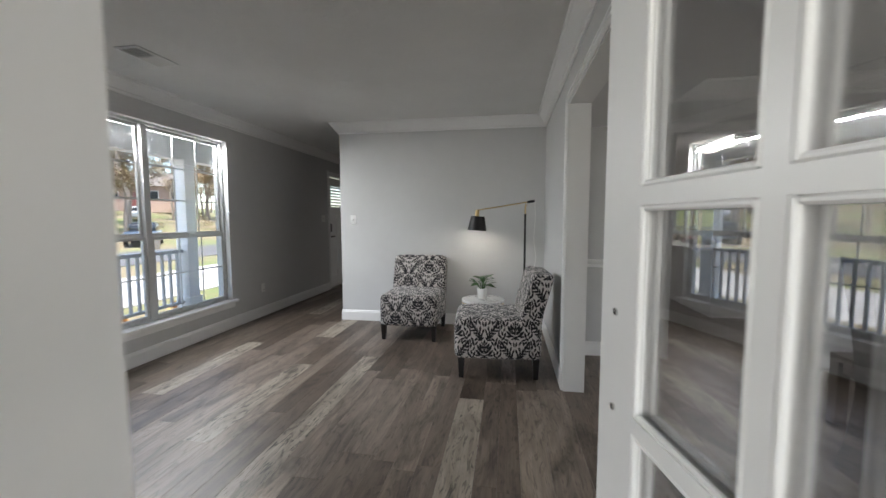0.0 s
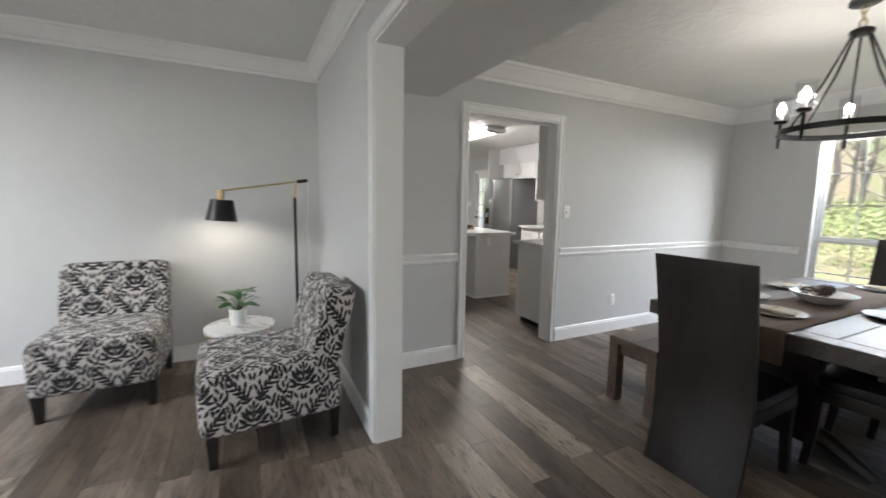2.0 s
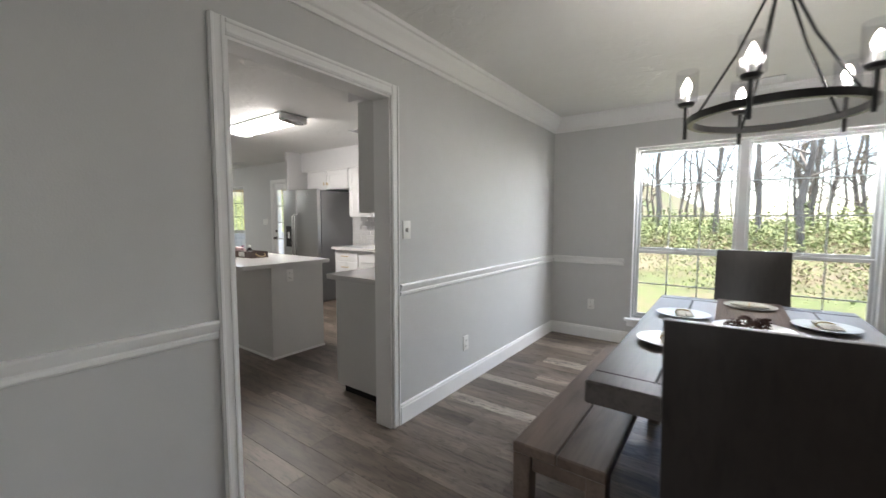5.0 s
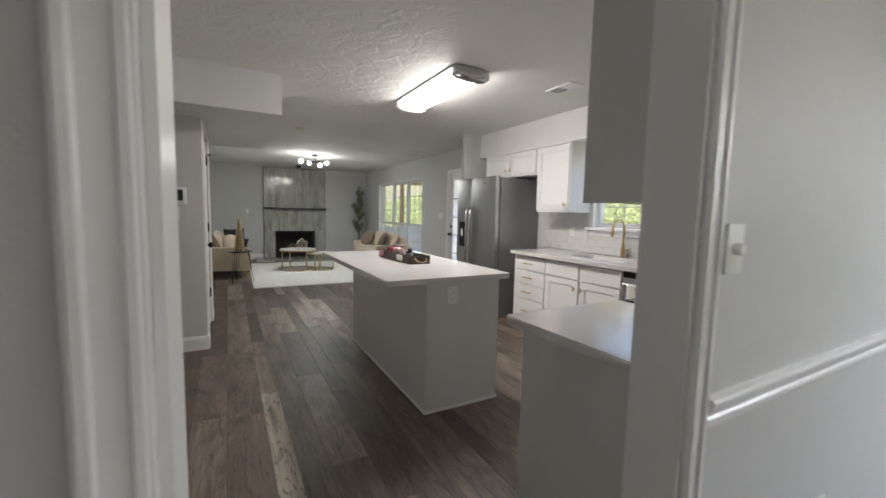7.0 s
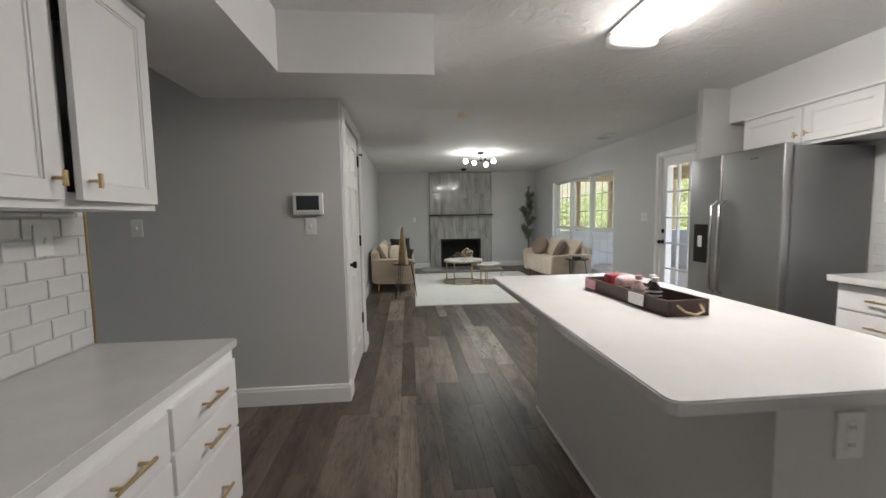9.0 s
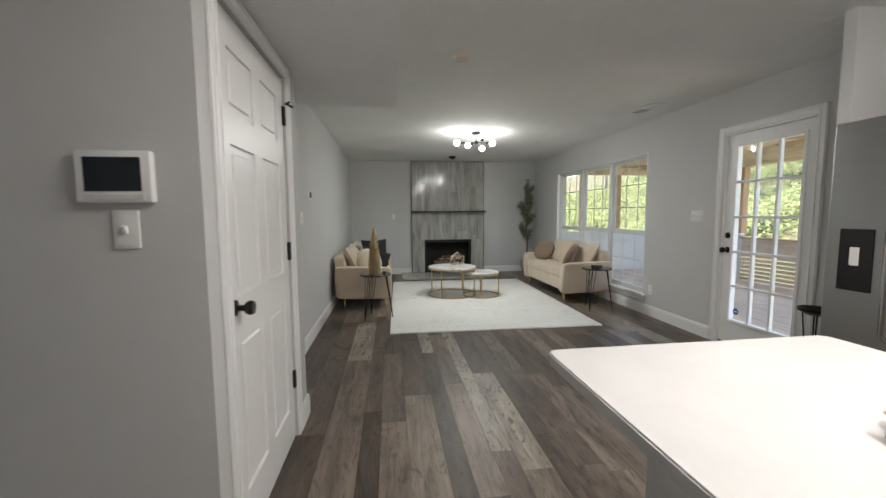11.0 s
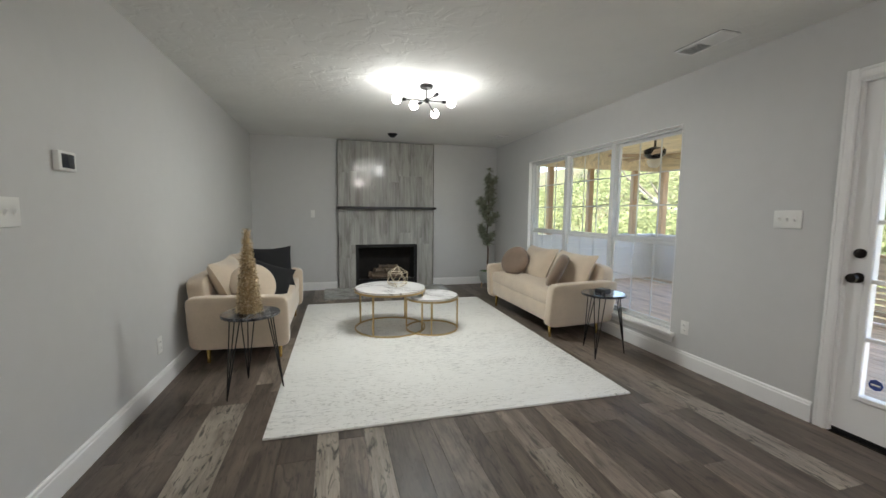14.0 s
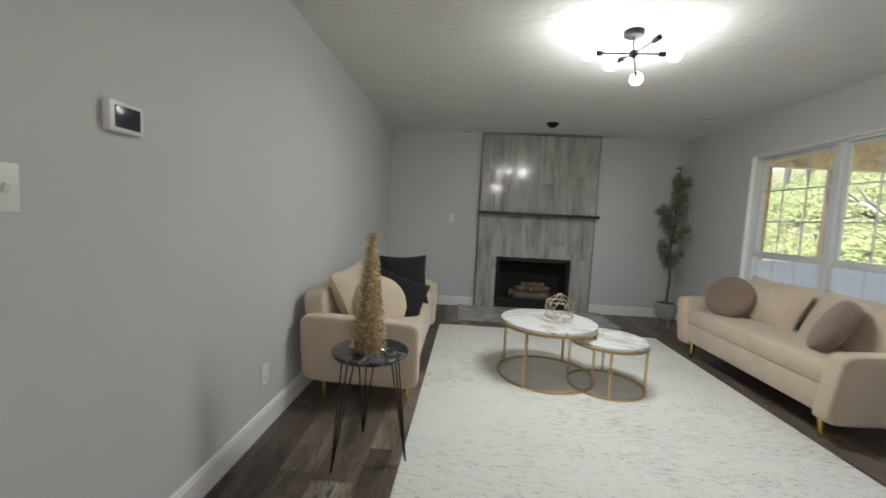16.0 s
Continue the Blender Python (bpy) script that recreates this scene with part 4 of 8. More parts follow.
def french_door():
    t = thing("door_2", "white french door leaf with glass panes, standing open", "door", kind="structure")
    t.matrix_world = pose(0.422, 0.058, 0.006, 0, 0, 90 + 10.8)
    # local x runs from the hinge to the free edge; local +y faces the living room's left side
    w, h = 0.647, 2.03
    zs = [0.255, 0.603, 0.955, 1.305, 1.655, 1.93]
    holes = []
    for a, b in ((0.095, 0.289), (0.318, 0.531)):
        for c, d in zip(zs, zs[1:]):
            holes.append((a, b, c + 0.013, d - 0.013))
    leaf = part("leaf", slab("y", -0.018, 0.018, 0, w, 0, h, holes), TRIM, t, smooth=False)
    for a, b, c, d in holes:
        for s in (-1, 1):
            y0, y1 = sorted((s * 0.0185, s * 0.008))
            bead = bmesh.new()
            for r in ((a, a + 0.009, c, d), (b - 0.009, b, c, d), (a + 0.009, b - 0.009, c, c + 0.009), (a + 0.009, b - 0.009, d - 0.009, d)):
                box(r[0], y0, r[2], r[1], y1, r[3], 0.003, 1, bead)
            part("glazing_bead", bead, TRIM, leaf, smooth=False)
        pane = part("pane", box(a, -0.002, c, b, 0.002, d), FRENCHGLASS, leaf, smooth=False)
        pane.visible_shadow = False
    for z in (0.955, 1.118):
        part("screw_hole", lathe([(0, 0.0), (0.006, 0), (0.006, 0.003), (0.0035, 0.003), (0.003, -0.001), (0, -0.001)], 14, cap=False, m=pose(w - 0.055, 0.018, z, -90)), CHROME, leaf, "empty knob fixing")
    for z in (0.25, 1.0, 1.78):
        part("hinge", tube([(-0.004, 0.0, z - 0.045), (-0.004, 0.0, z + 0.045)], 0.006), BRASS, leaf)
    return t


french_door()


# ---- dining room ----
LINEN = surface("linen_napkin", (0.55, 0.53, 0.47), 0.9, vary=0.1, scale=30, bump=0.4, bump_scale=200)
RUNNER = surface("table_runner", (0.14, 0.10, 0.08), 0.9, vary=0.35, scale=6, stretch=(1, 30, 1), bump=0.4, bump_scale=120)
PLATE = surface("stoneware_plate", (0.62, 0.60, 0.54), 0.2, vary=0.04, scale=8)


def dining_table():
    t = thing("dining_table", "dark grey-brown wooden trestle dining table with plank top", "table", pose(3.10, 1.95, 0))
    L, W, z0, z1 = 1.96, 1.02, 0.695, 0.755
    for i in range(5):
        y0 = -W / 2 + i * W / 5
        part("top_board", box(-L / 2 + 0.12, y0 + 0.0015, z0, L / 2 - 0.12, y0 + W / 5 - 0.0015, z1, 0.004, 1), TABLEWOOD, t, smooth=False)
    for s in (-1, 1):
        a, b = sorted((s * (L / 2), s * (L / 2 - 0.118)))
        part("breadboard_end", box(a, -W / 2, z0 - 0.02, b, W / 2, z1 + 0.001, 0.006, 1), TABLEWOOD, t, smooth=False)
        part("apron", box(-L / 2 + 0.12, s * (W / 2 - 0.06) - 0.012, z0 - 0.075, L / 2 - 0.12, s * (W / 2 - 0.06) + 0.012, z0 - 0.001, 0.003, 1), TABLEWOOD, t, smooth=False)
        x = s * 0.52
        part("pedestal", box(x - 0.05, -0.16, 0.09, x + 0.05, 0.16, z0 - 0.08, 0.012), ESPRESSO, t)
        part("pedestal_top", box(x - 0.06, -0.40, z0 - 0.078, x + 0.06, 0.40, z0 - 0.001, 0.01), ESPRESSO, t)
        for e in (-1, 1):
            pts = [(x, e * 0.10, 0.16), (x, e * 0.22, 0.13), (x, e * 0.33, 0.07), (x, e * 0.40, 0.035)]
            part("foot", tube(pts, 0.04, 8, radii=[0.05, 0.046, 0.038, 0.035]), ESPRESSO, t)
    part("stretcher", box(-0.47, -0.03, 0.20, 0.47, 0.03, 0.29, 0.008), ESPRESSO, t)
    return t


dining_table()


def dining_chair(m, group):
    """Tall solid back; front toward -y, back at +y."""
    t = thing("dining_chair", "tall-backed espresso wood dining chair with black leather seat", "chair", m, group)
    bk = box(-0.215, -0.013, 0.0, 0.215, 0.013, 1.09, 0.005, 2)
    bmesh.ops.subdivide_edges(bk, edges=[e for e in bk.edges if abs(e.verts[0].co.z - e.verts[1].co.z) > 0.5], cuts=12)
    for v in bk.verts:
        z = v.co.z
        v.co.y += 0.225 + 0.115 * max(0, (z - 0.42) / 0.67) ** 1.3 + 0.07 * max(0, (0.42 - z) / 0.42) ** 1.6
    part("backrest", bk, ESPRESSO, t, "tall curved solid wood back")
    part("seat", cushion(0.44, 0.44, 0.075, 0.2, 0.4, 28, 10, pose(0, 0, 0.455)), LEATHER, t, "black leather seat pad")
    part("seat_frame", box(-0.215, -0.21, 0.36, 0.215, 0.21, 0.425, 0.006), ESPRESSO, t)
    for x in (-0.19, 0.19):
        part("leg", tube([(x, -0.19, 0.40), (x, -0.195, 0.2), (x * 1.02, -0.215, 0.0)], 0.022, 4, radii=[0.03, 0.027, 0.024]), ESPRESSO, t, smooth=False)
    return t


CH = "tall-backed chairs round the dining table"
dining_chair(pose(2.10, 1.985, 0, 0, 0, 92), CH)
dining_chair(pose(4.02, 1.93, 0, 0, 0, -90), CH)
dining_chair(pose(2.72, 1.60, 0, 0, 0, 187), CH)
dining_chair(pose(3.36, 1.53, 0, 0, 0, 185), CH)


def bench():
    t = thing("bench", "brown wooden dining bench along the table", "bench", pose(2.86, 2.555, 0))
    for i in range(2):
        y0 = -0.175 + i * 0.176
        part("seat_board", box(-0.74, y0, 0.40, 0.74, y0 + 0.174, 0.445, 0.005, 1), BENCHWOOD, t, smooth=False)
    for x in (-0.70, 0.70):
        for y in (-0.14, 0.14):
            part("leg", box(x - 0.035, y - 0.035, 0, x + 0.035, y + 0.035, 0.40, 0.004, 1), BENCHWOOD, t, smooth=False)
        part("end_rail", box(x - 0.012, -0.104, 0.33, x + 0.012, 0.104, 0.399, 0.003, 1), BENCHWOOD, t, smooth=False)
    for y in (-0.14, 0.14):
        part("side_rail", box(-0.664, y - 0.012, 0.33, 0.664, y + 0.012, 0.399, 0.003, 1), BENCHWOOD, t, smooth=False)
    return t


bench()


def runner():
    bm = bmesh.new()
    n = 60
    xs = [-1.02] + [-0.985 + 1.97 * i / n for i in range(n + 1)] + [1.02]
    rows = []
    for i, x in enumerate(xs):
        z = 0.7595 if abs(x) < 0.99 else 0.60
        xx = max(-0.99, min(0.99, x))
        rows.append([bm.verts.new((xx, y, z + 0.0012 * math.sin(i * 2.1))) for y in (-0.17, 0, 0.17)])
    for a, b in zip(rows, rows[1:]):
        for k in range(2):
            bm.faces.new([a[k], b[k], b[k + 1], a[k + 1]])
    ob = solo("table_runner", bm, RUNNER, "striped brown woven runner across the dining table", "table runner", pose(3.10, 1.95, 0))
    md = ob.modifiers.new("thick", "SOLIDIFY")
    md.thickness, md.offset = 0.003, 1
    return ob


runner()


def place_setting(x, y, turn):
    p = lathe([(0, 0.0), (0.075, 0.0), (0.08, 0.004), (0.13, 0.016), (0.136, 0.020), (0.132, 0.021), (0.08, 0.009), (0, 0.007)], 36, cap=False)
    solo("dinner_plate", p, PLATE, "round cream dinner plate on the dining table", "plate", pose(x, y, 0.757), "dinner plates")
    t = thing("napkin", "folded pale linen napkin lying on a plate", "napkin", pose(x, y, 0.767, 0, 0, turn), "napkins")
    bm = bmesh.new()
    join(bm, cushion(0.20, 0.05, 0.022, 0.4, 0.8, 20, 8, pose(0, 0.012, 0.012)))
    join(bm, cushion(0.19, 0.045, 0.022, 0.4, 0.8, 20, 8, pose(0.005, -0.02, 0.012, 0, 0, 8)))
    part("fold", bm, LINEN, t)
    part("ring", tube([(0, 0.04 * math.cos(radians(20 * i)), 0.012 + 0.016 * math.sin(radians(20 * i))) for i in range(18)], 0.003, 6, closed=True), BRASS, t, "thin metal ring")


for x, y, a in ((2.76, 2.27, 10), (3.38, 2.27, 5), (2.93, 1.64, 15), (3.48, 1.66, 8), (2.45, 1.97, 85), (3.85, 1.95, 80)):
    place_setting(x, y, a)


def centre_bowl():
    t = thing("fruit_bowl", "white bowl heaped with pine cones as a centrepiece", "bowl", pose(3.0, 1.97, 0.762))
    part("bowl", lathe([(0, 0.0), (0.07, 0.0), (0.09, 0.01), (0.15, 0.055), (0.155, 0.06), (0.148, 0.06), (0.088, 0.018), (0, 0.012)], 40, cap=False), CERAMIC, t)
    rnd = random.Random(8)
    cone = surface("pine_cone", (0.08, 0.04, 0.03), 0.7, vary=0.4, scale=30)
    for i in range(9):
        a, r = rnd.uniform(0, 6.28), rnd.uniform(0.0, 0.085)
        bm = bmesh.new()
        for k in range(34):
            z, th = k / 34, k * 2.4
            rad = 0.026 * math.sin(math.pi * (0.12 + 0.86 * z)) + 0.004
            join(bm, leaf_blade(0.016, 0.014, -0.3, 2), pose(rad * math.cos(th) * 0.6, rad * math.sin(th) * 0.6, 0.065 * z - 0.03, 0, -20, math.degrees(th)))
        part("pine_cone", bm, cone, t).matrix_local = pose(r * math.cos(a), r * math.sin(a), 0.052 + rnd.uniform(0, 0.035), rnd.uniform(0, 90), rnd.uniform(0, 90), 0)


centre_bowl()


def chandelier():
    t = thing("chandelier", "black iron ring chandelier with clear glass shades, lit", "chandelier", pose(CHAND[0], CHAND[1], 0))
    part("canopy", lathe([(0, H), (0.068, H), (0.068, H - 0.018), (0.06, H - 0.024), (0, H - 0.024)], 30, cap=False), BLACK, t)
    for i, z in enumerate((2.395, 2.358, 2.32)):
        part("chain_link", tube([(0.016 * math.cos(radians(30 * k)) * (1 if i % 2 else 0), 0.016 * math.cos(radians(30 * k)) * (0 if i % 2 else 1), z + 0.024 * math.sin(radians(30 * k))) for k in range(12)], 0.0035, 6, closed=True), BRASS, t)
    part("hub", lathe([(0, 2.295), (0.03, 2.295), (0.05, 2.285), (0.05, 2.265), (0.03, 2.255), (0, 2.255)], 24, cap=False), BLACK, t)
    R = 0.30
    ring = lathe([(R - 0.012, 1.745), (R + 0.012, 1.745), (R + 0.012, 1.775), (R - 0.012, 1.775), (R - 0.012, 1.745)], 64, cap=False)
    part("ring", ring, BLACK, t, "black iron ring")
    for x, y, z in CHAND_BULBS:
        lx, ly = x - CHAND[0], y - CHAND[1]
        ox, oy = lx * 1.06, ly * 1.06
        part("rod", tube([(lx * 0.13, ly * 0.13, 2.265), (lx * 0.45, ly * 0.45, 2.04), (lx * 0.97, ly * 0.97, 1.765)], 0.006, 8), BLACK, t)
        part("stem", tube([(ox, oy, 1.69), (ox, oy, 1.84)], 0.009, 10), BLACK, t)
        part("cup", lathe([(0, 1.835), (0.028, 1.84), (0.036, 1.85), (0.036, 1.856), (0, 1.856)], 20, cap=False, m=pose(ox, oy, 0)), BLACK, t)
        sh = part("glass_shade", lathe([(0.036, 1.857), (0.046, 1.857), (0.046, 2.0), (0.0445, 2.0), (0.0445, 1.859)], 28, cap=False, m=pose(ox, oy, 0)), CLEAR, t, "clear glass cylinder shade")
        sh.visible_shadow = False
        part("candle", tube([(ox, oy, 1.856), (ox, oy, 1.895)], 0.011, 10), CERAMIC, t)
        bl = part("bulb", lathe([(0.006, 1.895), (0.016, 1.912), (0.02, 1.93), (0.014, 1.95), (0.003, 1.972), (0, 1.973)], 14, cap=False, m=pose(ox, oy, 0)), BULB, t)
        bl.visible_shadow = False


chandelier()


def arched_mirror():
    """A window-pane floor mirror with an arched head leaning on the wall."""
    t = thing("floor_mirror", "white arched window-pane mirror leaning against the wall", "mirror", pose(5.14, 0.56, 0, 0, 0, -90) @ pose(0, 0, 0, -4, 0, 0))
    w, h0, fw = 0.68, 1.19, 0.065
    r = w / 2
    arch = lambda rr: [(rr * math.cos(radians(180 - 10 * i)), h0 + rr * math.sin(radians(180 - 10 * i))) for i in range(19)]
    part("glass", turned(outline_solid([(-r + 0.03, 0.03), (r - 0.03, 0.03)] + arch(r - 0.03)[::-1], 0.0, 0.006, 0), pose(0, 0.006, 0, 90)), surface("mirror_silver", (0.85, 0.86, 0.86), 0.02, metal=1.0, vary=0.01, rough_vary=0.0), t, "mirror glass", smooth=False)
    for x in (-r, r - fw):
        part("frame_side", box(x, -0.03, 0, x + fw, -0.002, h0, 0.005), TRIM, t)
    part("frame_bottom", box(-r + fw, -0.03, 0, r - fw, -0.002, fw, 0.005), TRIM, t)
    bm = bmesh.new()
    o, i_ = arch(r), arch(r - fw)
    vs = [[bm.verts.new((p[0], y, p[1])) for p in pts] for pts in (o, i_) for y in (-0.03, -0.002)]
    for k in range(18):
        for a, b in ((0, 1), (1, 3), (3, 2), (2, 0)):
            bm.faces.new([vs[a][k], vs[a][k + 1], vs[b][k + 1], vs[b][k]])
    bmesh.ops.recalc_face_normals(bm, faces=bm.faces[:])
    part("frame_arch", bm, TRIM, t, smooth=False)
    for x in (-0.11, 0.11):
        part("muntin", box(x - 0.01, -0.022, fw, x + 0.01, -0.002, h0 + 0.22, 0.002, 1), TRIM, t, smooth=False)
    for z in (0.36, 0.72, 1.08):
        part("muntin", box(-r + fw, -0.024, z - 0.01, r - fw, -0.002, z + 0.01, 0.002, 1), TRIM, t, smooth=False)
    rnd = random.Random(5)
    wreath = thing("wreath", "round green leafy wreath hung on the mirror", "wreath", pose(5.09, 0.55, 1.14, 0, 0, -90))
    lv = bmesh.new()
    for k in range(420):
        a = rnd.uniform(0, 360)
        rr = 0.17 + rnd.uniform(-0.035, 0.035)
        join(lv, leaf_blade(0.05, 0.02, 0.1, 2), pose(rr * math.cos(radians(a)), -0.03 + rnd.uniform(-0.02, 0.02), rr * math.sin(radians(a)), rnd.uniform(0, 360), rnd.uniform(0, 360), rnd.uniform(0, 360)))
    part("foliage", lv, LEAF, wreath)
    part("hoop", tube([(0.17 * math.cos(radians(15 * k)), -0.03, 0.17 * math.sin(radians(15 * k))) for k in range(24)], 0.008, 6, closed=True), BLACKWOOD, wreath)


arched_mirror()
wall_plate("dimmer_switch", "white dimmer switch with a round knob by the doorway", "y", Y_DIN, -1, 2.63, 1.245, "dimmer")
wall_plate("outlet", "white outlet low on the dining wall", "y", Y_DIN, -1, 3.33, 0.335, "outlet")
wall_plate("outlet", "white outlet low beside the dining window", "x", E_IN, -1, 3.28, 0.38, "outlet")
vent("ceiling_vent", "white slatted vent in the dining room ceiling", 4.85, 1.77, 5.0, 2.07, H)


# ---- kitchen ----
TILE = surface("subway_tile", (0.68, 0.68, 0.68), 0.1, vary=0.04, scale=6, rough_vary=0.03)
GROUT = surface("grout", (0.62, 0.62, 0.61), 0.9, vary=0.06, scale=20)


def bar_pull(parent, p, axis, L, out):
    """A brass bar pull centred at p, its bar along axis ('y' or 'z'), standing off by out along x."""
    x, y, z = p
    d = Vector((0, 1, 0)) if axis == "y" else Vector((0, 0, 1))
    c = Vector((x + out * 0.032, y, z))
    bm = tube([c - d * L / 2, c + d * L / 2], 0.006, 10)
    for s in (-0.34, 0.34):
        q = c + d * L * s
        tube([(x, q.y, q.z), (x + out * 0.032, q.y, q.z)], 0.005, 8, bm)
    return part("handle", bm, BRASS, parent, "brushed brass bar pull")


def t_pull(parent, p, out):
    x, y, z = p
    bm = tube([(x, y, z), (x + out * 0.03, y, z)], 0.005, 8)
    tube([(x + out * 0.032, y, z - 0.022), (x + out * 0.032, y, z + 0.022)], 0.0065, 10, bm)
    return part("handle", bm, BRASS, parent, "small brass t-pull")


def front_x(parent, name, x, out, y0, y1, z0, z1, frame=0.055, flat=False):
    """A drawer or door front standing proud of a cabinet face at x."""
    t = 0.019
    a, b = sorted((x, x + out * t))
    if flat:
        return part(name, box(a, y0, z0, b, y1, z1, 0.004, 2), CABINET, parent, smooth=False)
    bm = slab("x", a, b, y0, y1, z0, z1, [(y0 + frame, y1 - frame, z0 + frame, z1 - frame)])
    lo, hi = sorted((x, x + out * (t - 0.009)))
    box(lo, y0 + frame, z0 + frame, hi, y1 - frame, z1 - frame, 0, 1, bm)
    lo, hi = sorted((x + out * 0.008, x + out * (t - 0.003)))
    for r in ((y0 + frame, y0 + frame + 0.01, z0 + frame, z1 - frame), (y1 - frame - 0.01, y1 - frame, z0 + frame, z1 - frame), (y0 + frame + 0.01, y1 - frame - 0.01, z0 + frame, z0 + frame + 0.01), (y0 + frame + 0.01, y1 - frame - 0.01, z1 - frame - 0.01, z1 - frame)):
        box(lo, r[0], r[2], hi, r[1], r[3], 0.003, 1, bm)
    return part(name, bm, CABINET, parent, smooth=False)


def tiles(name, label, axis, face, out, u0, u1, z0, z1, tw=0.152, th=0.075, holes=()):
    """Running-bond tiles on a wall; each tile is a piece of its own."""
    g = 0.0025
    back = [face, face + out * 0.004]
    wall = thing(name, label, "backsplash", kind="structure")
    part("grout", slab(axis, min(back), max(back), u0, u1, z0, z1, holes), GROUT, wall, smooth=False)
    shared = {}
    rows = int(math.ceil((z1 - z0) / th))
    for r in range(rows):
        za, zb = z0 + r * th + g, min(z0 + (r + 1) * th, z1) - g
        u = u0 - (tw / 2 if r % 2 else 0)
        while u < u1:
            a, b = max(u, u0) + g, min(u + tw, u1) - g
            u += tw
            if b - a < 0.02 or zb - za < 0.01:
                continue
            if any(a < h[1] and b > h[0] and za < h[3] - 0.001 and zb > h[2] + 0.001 for h in holes):
                spans = []
                for h in holes:
                    if a < h[1] and b > h[0] and za < h[3] - 0.001 and zb > h[2] + 0.001:
                        spans += [(a, h[0] - g)] if h[0] - a > 0.02 else []
                        spans += [(h[1] + g, b)] if b - h[1] > 0.02 else []
            else:
                spans = [(a, b)]
            for p, q in spans:
                key = (round(q - p, 3), round(zb - za, 3))
                if key not in shared:
                    w, h = (q - p) / 2, (zb - za) / 2
                    bm = bmesh.new()
                    lo = [bm.verts.new(c) for c in ((-w, 0, -h), (w, 0, -h), (w, 0, h), (-w, 0, h))]
                    mid = [bm.verts.new((c.co.x, -0.003, c.co.z)) for c in lo]
                    hi = [bm.verts.new((c.co.x * (1 - 0.004 / w), -0.0055, c.co.z * (1 - 0.004 / h))) for c in lo]
                    for s, e in ((lo, mid), (mid, hi)):
                        for i in range(4):
                            bm.faces.new([s[i], s[(i + 1) % 4], e[(i + 1) % 4], e[i]])
                    bm.faces.new(hi)
                    me = bpy.data.meshes.new("tile")
                    bm.to_mesh(me)
                    bm.free()
                    me.materials.append(TILE)
                    shared[key] = me
                ob = new("tile", shared[key])
                ob.parent = wall
                c, zc = (p + q) / 2, (za + zb) / 2
                if axis == "x":
                    ob.matrix_local = pose(face + out * 0.0045, c, zc, 0, 0, 90 if out > 0 else -90)
                else:
                    ob.matrix_local = pose(c, face + out * 0.0045, zc, 0, 0, 180 if out > 0 else 0)
    return wall


def island():
    t = thing("kitchen_island", "grey kitchen island with a white quartz top", "kitchen island")
    part("body", box(2.713, 5.455, 0.0, 3.275, 7.14, 0.868), GREY_PANEL, t, "pale grey painted panels", smooth=False)
    for b in ((2.705, 5.447, 0, 2.713, 7.148, 0.02), (2.713, 5.447, 0, 3.283, 5.455, 0.02), (3.275, 5.455, 0, 3.283, 7.148, 0.02)):
        part("shoe_trim", box(*b), TRIM, t, smooth=False)
    part("worktop", rounded_slab(2.418, 5.405, 3.345, 7.19, 0.87, 0.905, 0.035, 0.004), QUARTZ, t, "white quartz worktop")


island()
wall_plate("outlet", "white outlet on the end of the island", "y", 5.455, -1, 2.90, 0.775, "outlet")


def desk():
    t = thing("built_in_desk", "white built-in desk with brass-handled drawers", "desk")
    X, OUT = 1.10, 1
    part("carcass", box(0.545, 5.46, 0.09, X, 6.375, 0.765), CABINET, t, smooth=False)
    part("toe_kick", box(0.545, 5.47, 0.0, X - 0.06, 6.365, 0.09), GREY_PANEL, t, smooth=False)
    part("apron", box(X - 0.02, 3.875, 0.63, X, 5.46, 0.765), CABINET, t, smooth=False)
    for a, b in ((5.50, 5.885), (5.905, 6.355)):
        n = 4 if a < 5.8 else 3
        zs = [0.10, 0.255, 0.41, 0.565, 0.728] if n == 4 else [0.10, 0.425, 0.575, 0.728]
        for z0, z1 in zip(zs, zs[1:]):
            d = front_x(t, "drawer", X, OUT, a, b, z0 + 0.006, z1 - 0.006, flat=True)
            bar_pull(d, (X + 0.019, (a + b) / 2, (z0 + z1) / 2), "y", 0.15, 1)
    d = front_x(t, "pencil_drawer", X, OUT, 4.75, 5.44, 0.615, 0.725, flat=True)
    bar_pull(d, (X + 0.019, 5.14, 0.668), "y", 0.17, 1)
    part("end_panel", box(0.545, 3.865, 0.0, X - 0.02, 3.885, 0.765), CABINET, t, smooth=False)
    solo("desk_worktop", rounded_slab(0.545, 3.87, 1.125, 6.385, 0.767, 0.80, 0.02, 0.004, (0, 0, 1, 0)), surface("desk_quartz", (0.66, 0.655, 0.645), 0.16, vary=0.05, scale=6, rough_vary=0.03), "pale grey quartz worktop on the built-in desk", "worktop")


desk()


